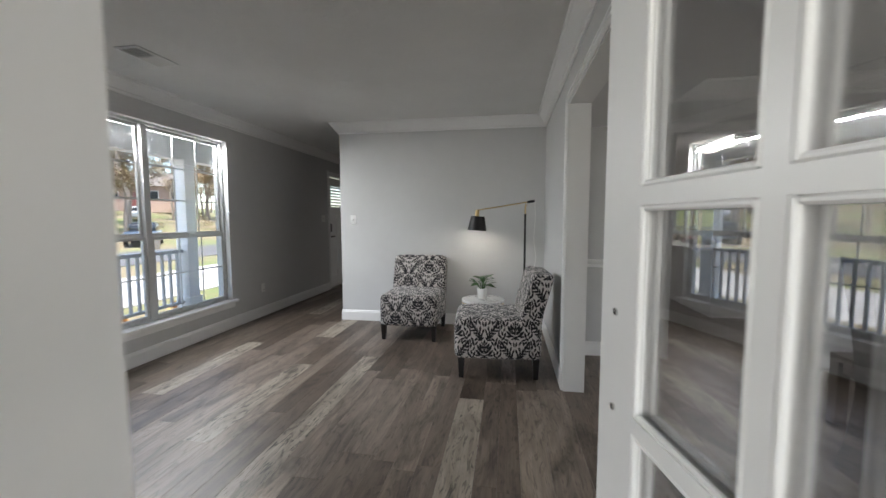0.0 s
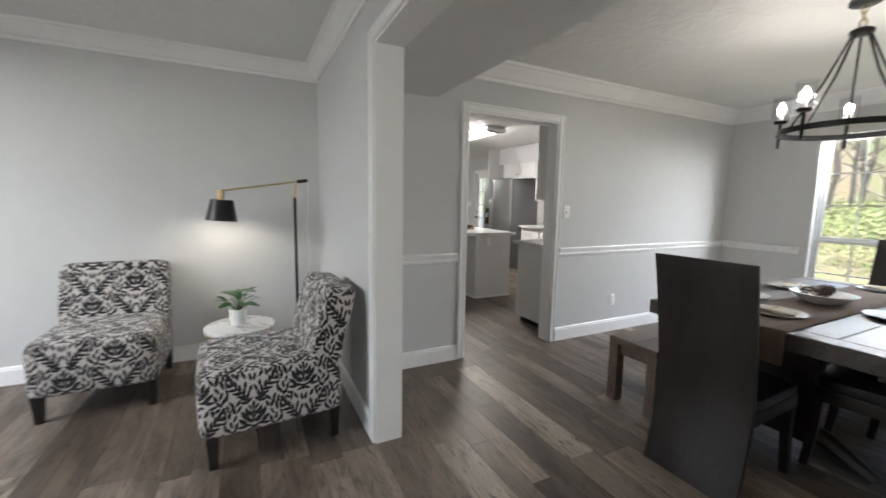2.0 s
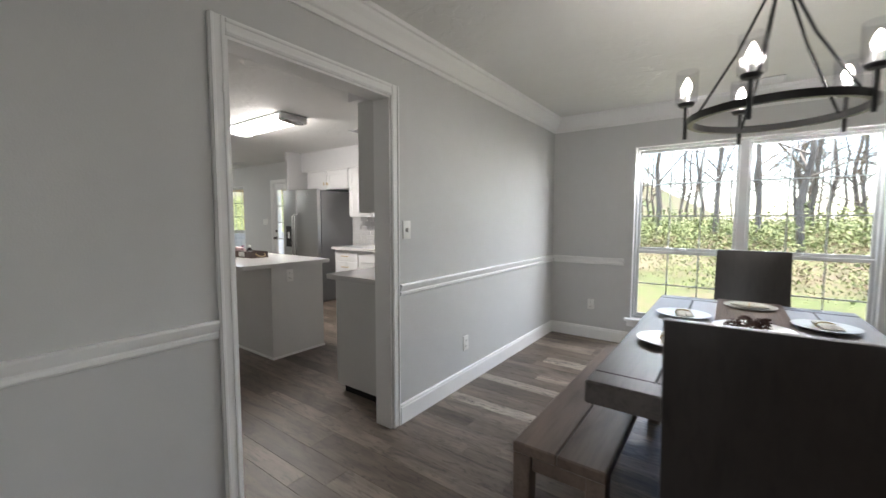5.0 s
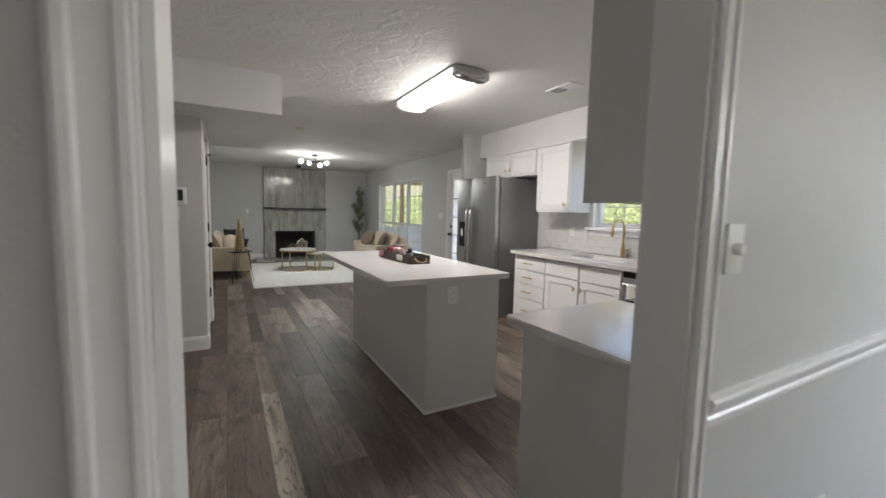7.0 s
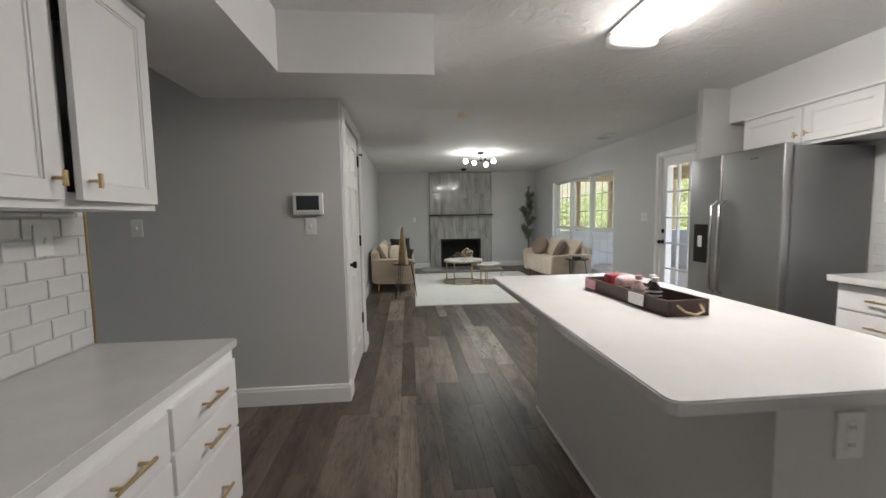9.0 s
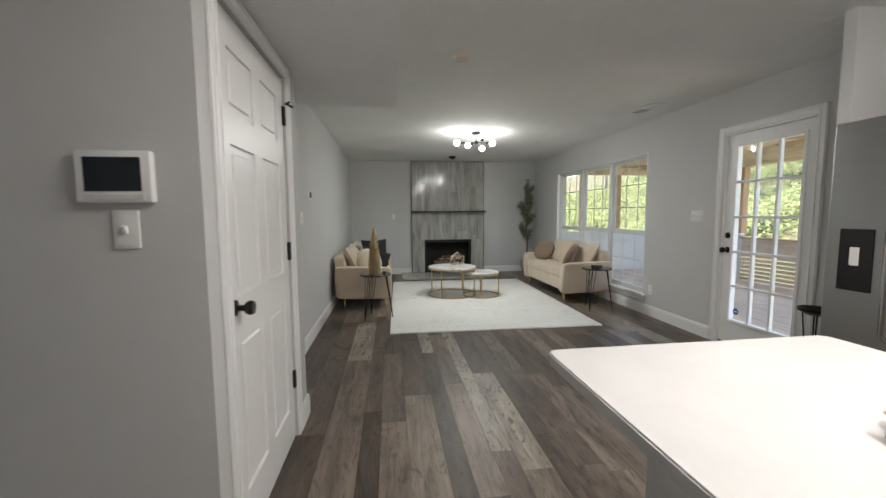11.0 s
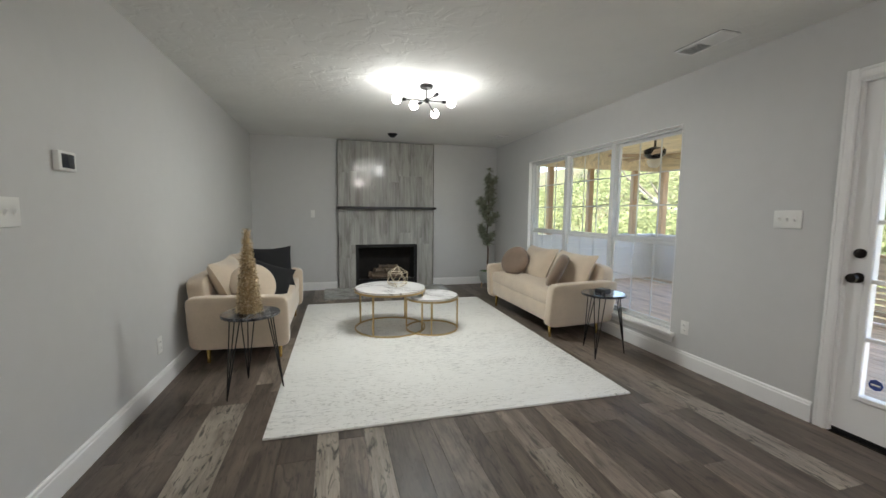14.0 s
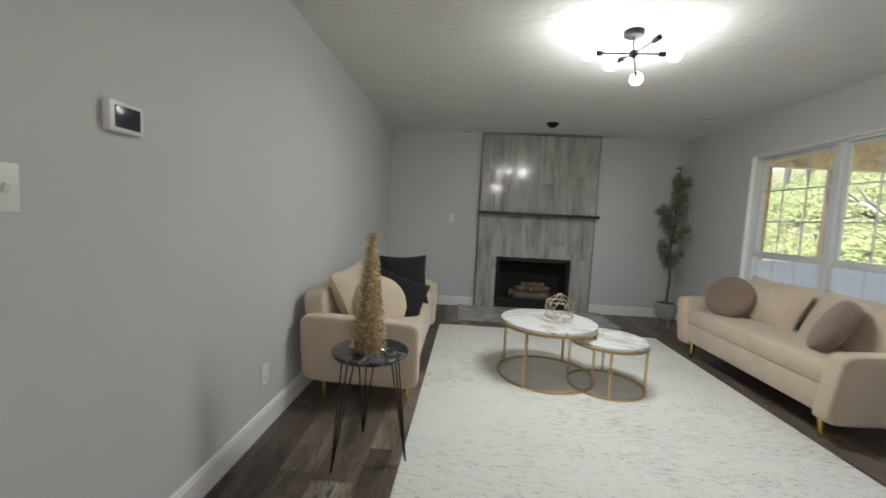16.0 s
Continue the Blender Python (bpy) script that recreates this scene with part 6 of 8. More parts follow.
def porch_door():
    t = thing("door_5", "white glazed door with fifteen panes to the back porch", "door", kind="structure")
    y0, y1, z1 = DOOR_R[0] + 0.006, DOOR_R[1] - 0.006, 2.025
    t.matrix_world = pose(E_IN + 0.03, y1, 0.006, 0, 0, -90)
    w = y1 - y0
    # local x runs from the knob side to the hinges, front faces -y (the room)
    g = (0.115, w - 0.115, 0.255, 1.90)
    leaf = part("leaf", slab("y", 0, 0.045, 0, w, 0, z1 - 0.01, [g]), TRIM, t, smooth=False)
    part("sweep", box(0, -0.004, 0.0, w, 0.0, 0.02), BLACK, leaf, smooth=False)
    for r in ((g[0] - 0.03, g[0], g[2] - 0.03, g[3] + 0.03), (g[1], g[1] + 0.03, g[2] - 0.03, g[3] + 0.03), (g[0], g[1], g[2] - 0.03, g[2]), (g[0], g[1], g[3], g[3] + 0.03)):
        part("lite_frame", box(r[0], -0.012, r[2], r[1], 0.0, r[3], 0.004, 1), TRIM, leaf, smooth=False)
    for k in (1, 2):
        x = g[0] + (g[1] - g[0]) * k / 3
        part("muntin", box(x - 0.011, -0.006, g[2], x + 0.011, 0.03, g[3], 0.003, 1), TRIM, leaf, smooth=False)
    for k in range(1, 5):
        z = g[2] + (g[3] - g[2]) * k / 5
        part("muntin", box(g[0], -0.0065, z - 0.011, g[1], 0.029, z + 0.011, 0.003, 1), TRIM, leaf, smooth=False)
    for i in range(3):
        for k in range(5):
            a, b = g[0] + (g[1] - g[0]) * i / 3, g[0] + (g[1] - g[0]) * (i + 1) / 3
            c, d = g[2] + (g[3] - g[2]) * k / 5, g[2] + (g[3] - g[2]) * (k + 1) / 5
            p = part("pane", box(a + 0.011, 0.010, c + 0.011, b - 0.011, 0.013, d - 0.011), GLASS, leaf, smooth=False)
            p.visible_shadow = False
    knob(leaf, 0.055, 0.925)
    part("deadbolt", lathe([(0.028, 0), (0.028, 0.012), (0.02, 0.018), (0, 0.018)], 20, m=pose(0.055, 0, 1.065, 90)), BRONZE, leaf, "dark bronze deadbolt")
    part("sticker", lathe([(0, 0), (0.032, 0), (0.032, 0.0008), (0, 0.0008)], 8, cap=False, m=pose(g[0] + 0.06, 0.0092, g[2] + 0.085, 90)), surface("blue_sticker", (0.03, 0.06, 0.25), 0.4), leaf, "small blue octagonal sticker")
    part("sticker_bar", box(g[0] + 0.04, 0.0078, g[2] + 0.08, g[0] + 0.08, 0.0082, g[2] + 0.09), PLASTIC, leaf)
    for z in (0.25, 1.05, 1.80):
        part("hinge", box(w - 0.005, -0.006, z - 0.05, w + 0.008, 0.004, z + 0.05, 0.002, 1), BLACK, leaf, "black hinge")
    casing("porch_door_casing", "white casing round the porch door", "x", E_IN, -1, DOOR_R[0], DOOR_R[1], DOOR_R[3], lining=E_IN + 0.18)
    setting("threshold", box(E_IN - 0.01, DOOR_R[0] + 0.013, 0.0005, E_IN + 0.18, DOOR_R[1] - 0.013, 0.005, 0.001, 1), BRONZE, "dark metal threshold under the porch door", "threshold")


porch_door()

wall_plate("light_switch", "white triple switch plate beside the porch door", "x", E_IN, -1, 9.905, 1.256, w=0.165)
wall_plate("light_switch", "white double switch plate beside the side door", "x", 1.155, 1, 9.95, 1.265, w=0.115)
wall_plate("light_switch", "white switch plate beside the fireplace", "y", Y_N, -1, 2.045, 1.236, w=0.06)
wall_plate("outlet", "white outlet low on the sofa wall", "x", 1.155, 1, 11.19, 0.325, "outlet")
wall_plate("outlet", "white outlet low beside the triple window", "x", E_IN, -1, 10.61, 0.33, "outlet")
vent("ceiling_vent", "white slatted vent in the family room ceiling", 4.72, 10.06, 4.88, 10.42, H)
vent("ceiling_vent", "small white slatted vent near the far ceiling corner", 4.74, 13.58, 4.90, 13.78, H)


def thermostat():
    t = thing("thermostat", "white thermostat with a dark screen on the wall", "thermostat", pose(1.155, 10.291, 1.497, 0, 0, 90))
    part("case", box(-0.062, -0.026, -0.045, 0.062, 0, 0.045, 0.006), PLASTIC, t)
    part("screen", box(-0.045, -0.028, -0.032, 0.045, -0.025, 0.032, 0.002), surface("thermostat_screen", (0.03, 0.035, 0.045), 0.15), t, "dark screen")


thermostat()

# fireplace
TILEWOOD = plank_material("porcelain_plank", [(0.0, (0.40, 0.40, 0.38)), (0.5, (0.44, 0.44, 0.42)), (1.0, (0.48, 0.475, 0.455))], 0.09, cross=22, along=0.9, axis=2, bump=0.015, dark=0.7)
FP_X0, FP_X1, FB_X0, FB_X1, FB_Z0, FB_Z1 = 2.435, 4.01, 2.705, 3.733, 0.03, 0.74


def fireplace():
    t = thing("fireplace", "fireplace faced with grey wood-look porcelain planks", "fireplace")
    yb, yf = Y_N - 0.001, 14.605
    part("backer", slab("y", yf + 0.002, yb, FP_X0 + 0.002, FP_X1 - 0.002, 0.0, 2.41, [(FB_X0, FB_X1, -1, FB_Z1)]), GREY_PANEL, t, smooth=False)
    edge = surface("dark_metal_edge", (0.05, 0.045, 0.04), 0.35, metal=0.8)
    for b in ((FP_X0 - 0.006, 14.59, 0, FP_X0 + 0.002, yb, 2.418), (FP_X1 - 0.002, 14.59, 0, FP_X1 + 0.006, yb, 2.418), (FP_X0 + 0.002, 14.59, 2.41, FP_X1 - 0.002, yb, 2.418)):
        part("edge_trim", box(*b), edge, t, "dark metal edge trim", smooth=False)
    rnd = random.Random(3)
    n = 8
    w = (FP_X1 - FP_X0 - 0.004) / n
    for i in range(n):
        a, b = FP_X0 + 0.002 + i * w, FP_X0 + 0.002 + (i + 1) * w
        for lo, hi in ((0.0, 1.33), (1.36, 2.41)):
            cut = lo + rnd.uniform(0.3, 0.7) * (hi - lo)
            for c, d in ((lo, cut), (cut, hi)):
                boxes = []
                if d <= FB_Z1 or c < FB_Z1:
                    if b <= FB_X0 + 0.02 or a >= FB_X1 - 0.02:
                        boxes.append((a, b, c, d))
                    else:
                        if a < FB_X0:
                            boxes.append((a, FB_X0, c, min(d, FB_Z1)))
                        if b > FB_X1:
                            boxes.append((FB_X1, b, c, min(d, FB_Z1)))
                        if d > FB_Z1:
                            boxes.append((a, b, FB_Z1, d))
                else:
                    boxes.append((a, b, c, d))
                for p in boxes:
                    part("plank_tile", box(p[0] + 0.0008, 14.592, p[2] + 0.0008, p[1] - 0.0008, yf, p[3] - 0.0008, 0.0006, 1), TILEWOOD, t, smooth=False)
    part("mantel", box(FP_X0 - 0.02, 14.45, 1.325, FP_X1 + 0.02, 14.592, 1.362, 0.003), surface("dark_mantel", (0.022, 0.022, 0.026), 0.4, vary=0.2, scale=6), t, "slim black mantel shelf")
    fb = surface("firebox_steel", (0.012, 0.013, 0.014), 0.35, metal=0.3)
    ins = bmesh.new()
    for b in ((FB_X0 + 0.03, 14.60, 0.10, FB_X0 + 0.05, 15.0, 0.70), (FB_X1 - 0.05, 14.60, 0.10, FB_X1 - 0.03, 15.0, 0.70), (FB_X0 + 0.03, 14.60, 0.69, FB_X1 - 0.03, 15.0, 0.71), (FB_X0 + 0.03, 14.60, 0.10, FB_X1 - 0.03, 15.0, 0.12), (FB_X0 + 0.03, 14.99, 0.10, FB_X1 - 0.03, 15.0, 0.71)):
        box(*b, 0, 1, ins)
    part("firebox", ins, surface("firebox_lining", (0.02, 0.018, 0.016), 0.9, vary=0.3, scale=8), t, "sooty black firebox", smooth=False)
    for b in ((FB_X0, 14.588, FB_Z0, FB_X0 + 0.05, 14.62, FB_Z1), (FB_X1 - 0.05, 14.588, FB_Z0, FB_X1, 14.62, FB_Z1), (FB_X0 + 0.05, 14.588, 0.69, FB_X1 - 0.05, 14.62, FB_Z1), (FB_X0 + 0.05, 14.588, FB_Z0, FB_X1 - 0.05, 14.62, 0.16)):
        part("firebox_frame", box(*b, 0.002, 1), fb, t, "black metal firebox frame", smooth=False)


fireplace()


def logs():
    t = thing("fire_logs", "stack of grey-brown ceramic logs inside the firebox", "logs")
    bark = surface("log_bark", (0.16, 0.12, 0.09), 0.9, vary=0.5, scale=9, bump=1.0, bump_scale=40)
    rnd = random.Random(2)
    for x0, y0, x1, y1, z, r in ((2.93, 14.80, 3.52, 14.80, 0.20, 0.05), (2.98, 14.72, 3.46, 14.70, 0.18, 0.045), (3.02, 14.74, 3.25, 14.82, 0.28, 0.04), (3.20, 14.70, 3.50, 14.80, 0.28, 0.038), (3.10, 14.77, 3.42, 14.74, 0.345, 0.034)):
        pts = [(x0 + (x1 - x0) * k / 6, y0 + (y1 - y0) * k / 6 + rnd.uniform(-0.008, 0.008), z + rnd.uniform(-0.008, 0.008)) for k in range(7)]
        part("log", tube(pts, r, 9, radii=[r * rnd.uniform(0.85, 1.12) for _ in pts]), bark, t)
    part("grate", box(2.95, 14.70, 0.12, 3.50, 14.85, 0.145, 0.004), BLACK, t)


logs()
solo("hearth", box(2.21, 13.84, 0.0, 4.17, 14.587, 0.03, 0.004), TILEWOOD, "low grey porcelain hearth slab before the fireplace", "hearth", smooth=False)



# sofas
VELVET = surface("cream_velvet", (0.57, 0.465, 0.35), 0.8, vary=0.08, scale=5, bump=0.25, bump_scale=220)
VELVET.node_tree.nodes["Principled BSDF"].inputs["Sheen Weight"].default_value = 0.5
BEIGE = surface("tan_velvet", (0.20, 0.14, 0.10), 0.8, vary=0.12, scale=6, bump=0.2, bump_scale=200)
BEIGE.node_tree.nodes["Principled BSDF"].inputs["Sheen Weight"].default_value = 0.4
BLACKVELVET = surface("black_velvet", (0.004, 0.004, 0.005), 0.9, vary=0.3, scale=8, bump=0.3, bump_scale=60)
BLACKVELVET.node_tree.nodes["Principled BSDF"].inputs["Sheen Weight"].default_value = 0.02
GOLD = surface("polished_gold", (0.72, 0.50, 0.18), 0.22, metal=1.0, vary=0.04)


def sofa(m, group, L=1.76):
    """A two-seat sofa: front toward -y, centred on x, back at +y."""
    t = thing("sofa", "cream velvet two-seat sofa on slim gold legs", "sofa", m, group)
    D = 0.76
    part("base", cushion(L - 0.14, D - 0.06, 0.20, 0.1, 0.16, 40, 12, pose(0, 0.01, 0.255)), VELVET, t)
    part("seat_cushion", cushion(L - 0.24, D - 0.14, 0.17, 0.12, 0.34, 44, 14, pose(0, -0.04, 0.405)), VELVET, t)
    part("back_frame", cushion(L - 0.16, 0.14, 0.54, 0.14, 0.2, 40, 16, pose(0, D / 2 - 0.08, 0.47, -6)), VELVET, t)
    for s in (-1, 1):
        arm = cushion(0.13, D, 0.45, 0.22, 0.2, 32, 18)
        for v in arm.verts:
            v.co.x += s * 0.035 * (v.co.z / 0.225)
            v.co.z += 0.02 * (v.co.y / D)
        part("arm", turned(arm, pose(s * (L / 2 - 0.09), 0, 0.36)), VELVET, t)
        b = throw_pillow(0.66, 0.26, pose(s * 0.375, D / 2 - 0.24, 0.635, 72, 0, 0))
        for v in b.verts:
            v.co.z = 0.635 + (v.co.z - 0.635) * 0.66
            v.co.x = s * 0.375 + (v.co.x - s * 0.375) * 1.1
        part("back_cushion", b, VELVET, t)
        for y in (-0.29, 0.27):
            part("leg", tube([(s * (L / 2 - 0.2), y, 0.16), (s * (L / 2 - 0.18), y, 0.0)], 0.016, 12, radii=[0.02, 0.013]), GOLD, t, "slim gold leg")
    return t


sofa(pose(1.60, 12.36, 0, 0, 0, 90), "cream velvet sofas")
sofa(pose(4.80, 12.28, 0, 0, 0, -90), "cream velvet sofas")
P1 = pose(1.60, 12.36, 0, 0, 0, 90)
P2 = pose(4.80, 12.28, 0, 0, 0, -90)
solo("throw_pillow", throw_pillow(0.46, 0.15, seg=14), BLACKVELVET, "black velvet square throw pillow on the sofa", "pillow", P1 @ pose(0.12, -0.13, 0.675, 78, 0, -58), "black throw pillows")
solo("throw_pillow", throw_pillow(0.46, 0.15, seg=14), BLACKVELVET, "black velvet square throw pillow slumped on the sofa", "pillow", P1 @ pose(-0.28, -0.13, 0.585, 58, 0, -66) @ pose(0, 0, 0, 0, 0, -24), "black throw pillows")
solo("round_pillow", cushion(0.40, 0.40, 0.15, 1.0, 0.75, 32, 14), VELVET, "round cream velvet pillow on the sofa", "pillow", P1 @ pose(-0.56, -0.06, 0.62, 64, 0, -58))
solo("round_pillow", cushion(0.40, 0.40, 0.13, 1.0, 0.6, 32, 14), BEIGE, "round tan velvet pillow on the sofa", "pillow", P2 @ pose(-0.50, -0.12, 0.65, 62, 0, 28), "round tan pillows")
solo("round_pillow", cushion(0.40, 0.40, 0.13, 1.0, 0.6, 32, 14), BEIGE, "round tan velvet pillow on the sofa", "pillow", P2 @ pose(0.46, -0.08, 0.65, 64, 0, -35), "round tan pillows")


def hairpin_table(m, group):
    t = thing("side_table", "round black marble side table on hairpin legs", "side table", m, group)
    part("tabletop", lathe([(0, 0.545), (0.188, 0.545), (0.192, 0.549), (0.192, 0.562), (0.188, 0.566), (0, 0.566)], 40, cap=False), BLACKMARBLE, t)
    for i in range(3):
        a = radians(90 + 120 * i)
        c, s = math.cos(a), math.sin(a)
        foot = (0.21 * c, 0.21 * s, 0.004)
        for e in (-0.05, 0.0, 0.05):
            part("leg", tube([(0.13 * c - e * s, 0.13 * s + e * c, 0.546), foot], 0.0042, 7), BLACK, t, "thin black hairpin rod")
    return t


hairpin_table(pose(1.785, 11.03, 0, 0, 0, 20), "hairpin side tables")
hairpin_table(pose(4.715, 11.04, 0, 0, 0, 10), "hairpin side tables")
solo("coaster_box", box(-0.05, -0.05, 0, 0.05, 0.05, 0.03, 0.004), surface("black_stone", (0.02, 0.02, 0.022), 0.3), "small black stack of coasters on the side table", "coasters", pose(4.73, 11.07, 0.5665, 0, 0, 20))


def tinsel_tree():
    t = thing("tabletop_tree", "gold tinsel cone tree on the side table", "decoration", pose(1.775, 11.03, 0.566))
    core = lathe([(0, 0), (0.064, 0.0), (0.068, 0.01), (0.014, 0.55), (0.0, 0.59)], 20, cap=False)
    tin = surface("gold_tinsel", (0.70, 0.58, 0.40), 0.28, metal=0.75, vary=0.3, scale=60)
    part("cone", core, surface("tinsel_core", (0.42, 0.31, 0.17), 0.6, metal=0.4, vary=0.4, scale=50), t)
    rnd = random.Random(6)
    verts, faces = [], []
    for k in range(2600):
        z = 0.59 * (1 - math.sqrt(rnd.random())) if rnd.random() < 0.7 else 0.59 * rnd.random()
        a = rnd.uniform(0, 6.283)
        r = 0.071 * (1 - z / 0.61) + 0.005
        p = Vector((r * math.cos(a), r * math.sin(a), z))
        d = Vector((math.cos(a) + rnd.uniform(-0.9, 0.9), math.sin(a) + rnd.uniform(-0.9, 0.9), rnd.uniform(-0.9, 0.7))).normalized()
        s = d.orthogonal().normalized() * 0.0022
        L = rnd.uniform(0.012, 0.026)
        i = len(verts)
        verts += [p - s, p + s, p + d * L + s * 0.6, p + d * L - s * 0.6]
        faces.append((i, i + 1, i + 2, i + 3))
    me = bpy.data.meshes.new("tinsel")
    me.from_pydata(verts, [], faces)
    me.materials.append(tin)
    ob = new("tinsel", me)
    ob.parent = t
    tagged(ob, "curled gold tinsel strands", kind="stuff")


tinsel_tree()


def nesting_table(m, r, h, label):
    t = thing("coffee_table", label, "coffee table", m, "nesting coffee tables")
    part("tabletop", lathe([(0, h - 0.022), (r - 0.012, h - 0.022), (r - 0.008, h - 0.018), (r - 0.008, h), (0, h)], 56, cap=False), MARBLE, t)
    part("rim", lathe([(r - 0.012, h - 0.038), (r, h - 0.038), (r, h - 0.020), (r - 0.0075, h - 0.020), (r - 0.0075, h - 0.023), (r - 0.012, h - 0.023)], 56, cap=False), BRASS, t, "gold metal rim")
    part("floor_ring", lathe([(r - 0.012, 0), (r, 0), (r, 0.016), (r - 0.012, 0.016), (r - 0.012, 0)], 56, cap=False), BRASS, t, "gold metal floor ring")
    for i in range(4):
        a = radians(45 + 90 * i + 10)
        x, y = (r - 0.008) * math.cos(a), (r - 0.008) * math.sin(a)
        part("leg", turned(box(-0.008, -0.008, 0.016, 0.008, 0.008, h - 0.038, 0.001, 1), pose(x, y, 0, 0, 0, math.degrees(a))), BRASS, t, smooth=False)
    return t


RUG_Z = 0.0145
nesting_table(pose(2.945, 12.27, RUG_Z, 0, 0, 0), 0.385, 0.45, "round white marble coffee table with a gold ring base")
nesting_table(pose(3.38, 12.13, RUG_Z, 0, 0, 20), 0.285, 0.375, "smaller round marble nesting table with gold ring base")


def geo_ball():
    t = thing("geometric_ornament", "open gold wire geometric ball on the coffee table", "ornament", pose(3.02, 12.24, 0.45 + RUG_Z + 0.105))
    bm = bmesh.new()
    bmesh.ops.create_icosphere(bm, subdivisions=1, radius=0.124)
    es = [(e.verts[0].co.copy(), e.verts[1].co.copy()) for e in bm.edges]
    bm.free()
    out = bmesh.new()
    for a, b in es:
        tube([a, b], 0.0032, 6, out)
    part("wire_frame", out, surface("pale_gold", (0.55, 0.48, 0.36), 0.35, metal=1.0, vary=0.05), t)


geo_ball()


def olive_tree():
    t = thing("artificial_tree", "tall artificial olive tree in a grey-green pot on wooden feet", "tree", pose(4.86, 14.20, 0))
    part("pot", lathe([(0, 0.10), (0.085, 0.10), (0.115, 0.14), (0.135, 0.24), (0.13, 0.30), (0.122, 0.30), (0.125, 0.27), (0, 0.27)], 30, cap=False), surface("sage_pot", (0.36, 0.38, 0.36), 0.5, vary=0.06), t)
    part("moss", cushion(0.23, 0.23, 0.05, 1, 0.9, 24, 8, pose(0, 0, 0.285)), surface("moss", (0.05, 0.12, 0.02), 0.95, vary=0.4, scale=40, bump=1.0, bump_scale=70), t)
    for k in range(3):
        a = radians(30 + 120 * k)
        part("foot", tube([(0.08 * math.cos(a), 0.08 * math.sin(a), 0.115), (0.095 * math.cos(a), 0.095 * math.sin(a), 0)], 0.012, 8), surface("light_oak", (0.45, 0.30, 0.17), 0.5), t)
    bark = surface("olive_bark", (0.13, 0.085, 0.065), 0.85, vary=0.3, scale=20)
    wood, lv = bmesh.new(), bmesh.new()
    rnd = random.Random(12)
    tube([(0, 0, 0.27), (0.015, 0.0, 0.6), (-0.01, 0.01, 0.95), (0.02, 0, 1.3), (0.0, 0, 1.65), (0.02, 0, 1.98)], 0.012, 8, wood, radii=[0.017, 0.015, 0.013, 0.010, 0.007, 0.003])
    starts = []
    for k in range(17):
        low = k < 5
        z = rnd.uniform(0.72, 0.86) if low else rnd.uniform(1.02, 1.68)
        a = rnd.uniform(2.3, 4.0) if low and k < 3 else rnd.uniform(0, 6.283)
        L = rnd.uniform(0.26, 0.38) if low else rnd.uniform(0.20, 0.33)
        p = Vector((0.01, 0, z))
        d = Vector((math.cos(a) * 0.6, math.sin(a) * 0.6, rnd.uniform(0.8, 1.4))).normalized()
        pts = [p + d * L * s + Vector((0, 0, -0.10 * L * s * s)) for s in (0, 0.35, 0.7, 1)]
        tube(pts, 0.005, 5, wood, radii=[0.006, 0.005, 0.004, 0.002])
        starts += [(pts[i].lerp(pts[i + 1], f), d) for i in range(3) for f in (0.2, 0.45, 0.7, 0.95)]
    starts += [(Vector((0.01, 0, z)), Vector((0, 0, 1))) for z in [1.5 + 0.04 * i for i in range(13)]]
    for p, d in starts:
        for k in range(11):
            a = rnd.uniform(0, 360)
            join(lv, leaf_blade(rnd.uniform(0.06, 0.10), rnd.uniform(0.018, 0.028), 0.15, 2), pose(p.x, p.y, p.z, rnd.uniform(-40, 40), -rnd.uniform(-20, 65), a))
    part("trunk", wood, bark, t, "slender brown trunk and branches")
    part("foliage", lv, surface("olive_leaf", (0.26, 0.28, 0.20), 0.6, vary=0.35, scale=30), t, "small dull green olive leaves")


olive_tree()


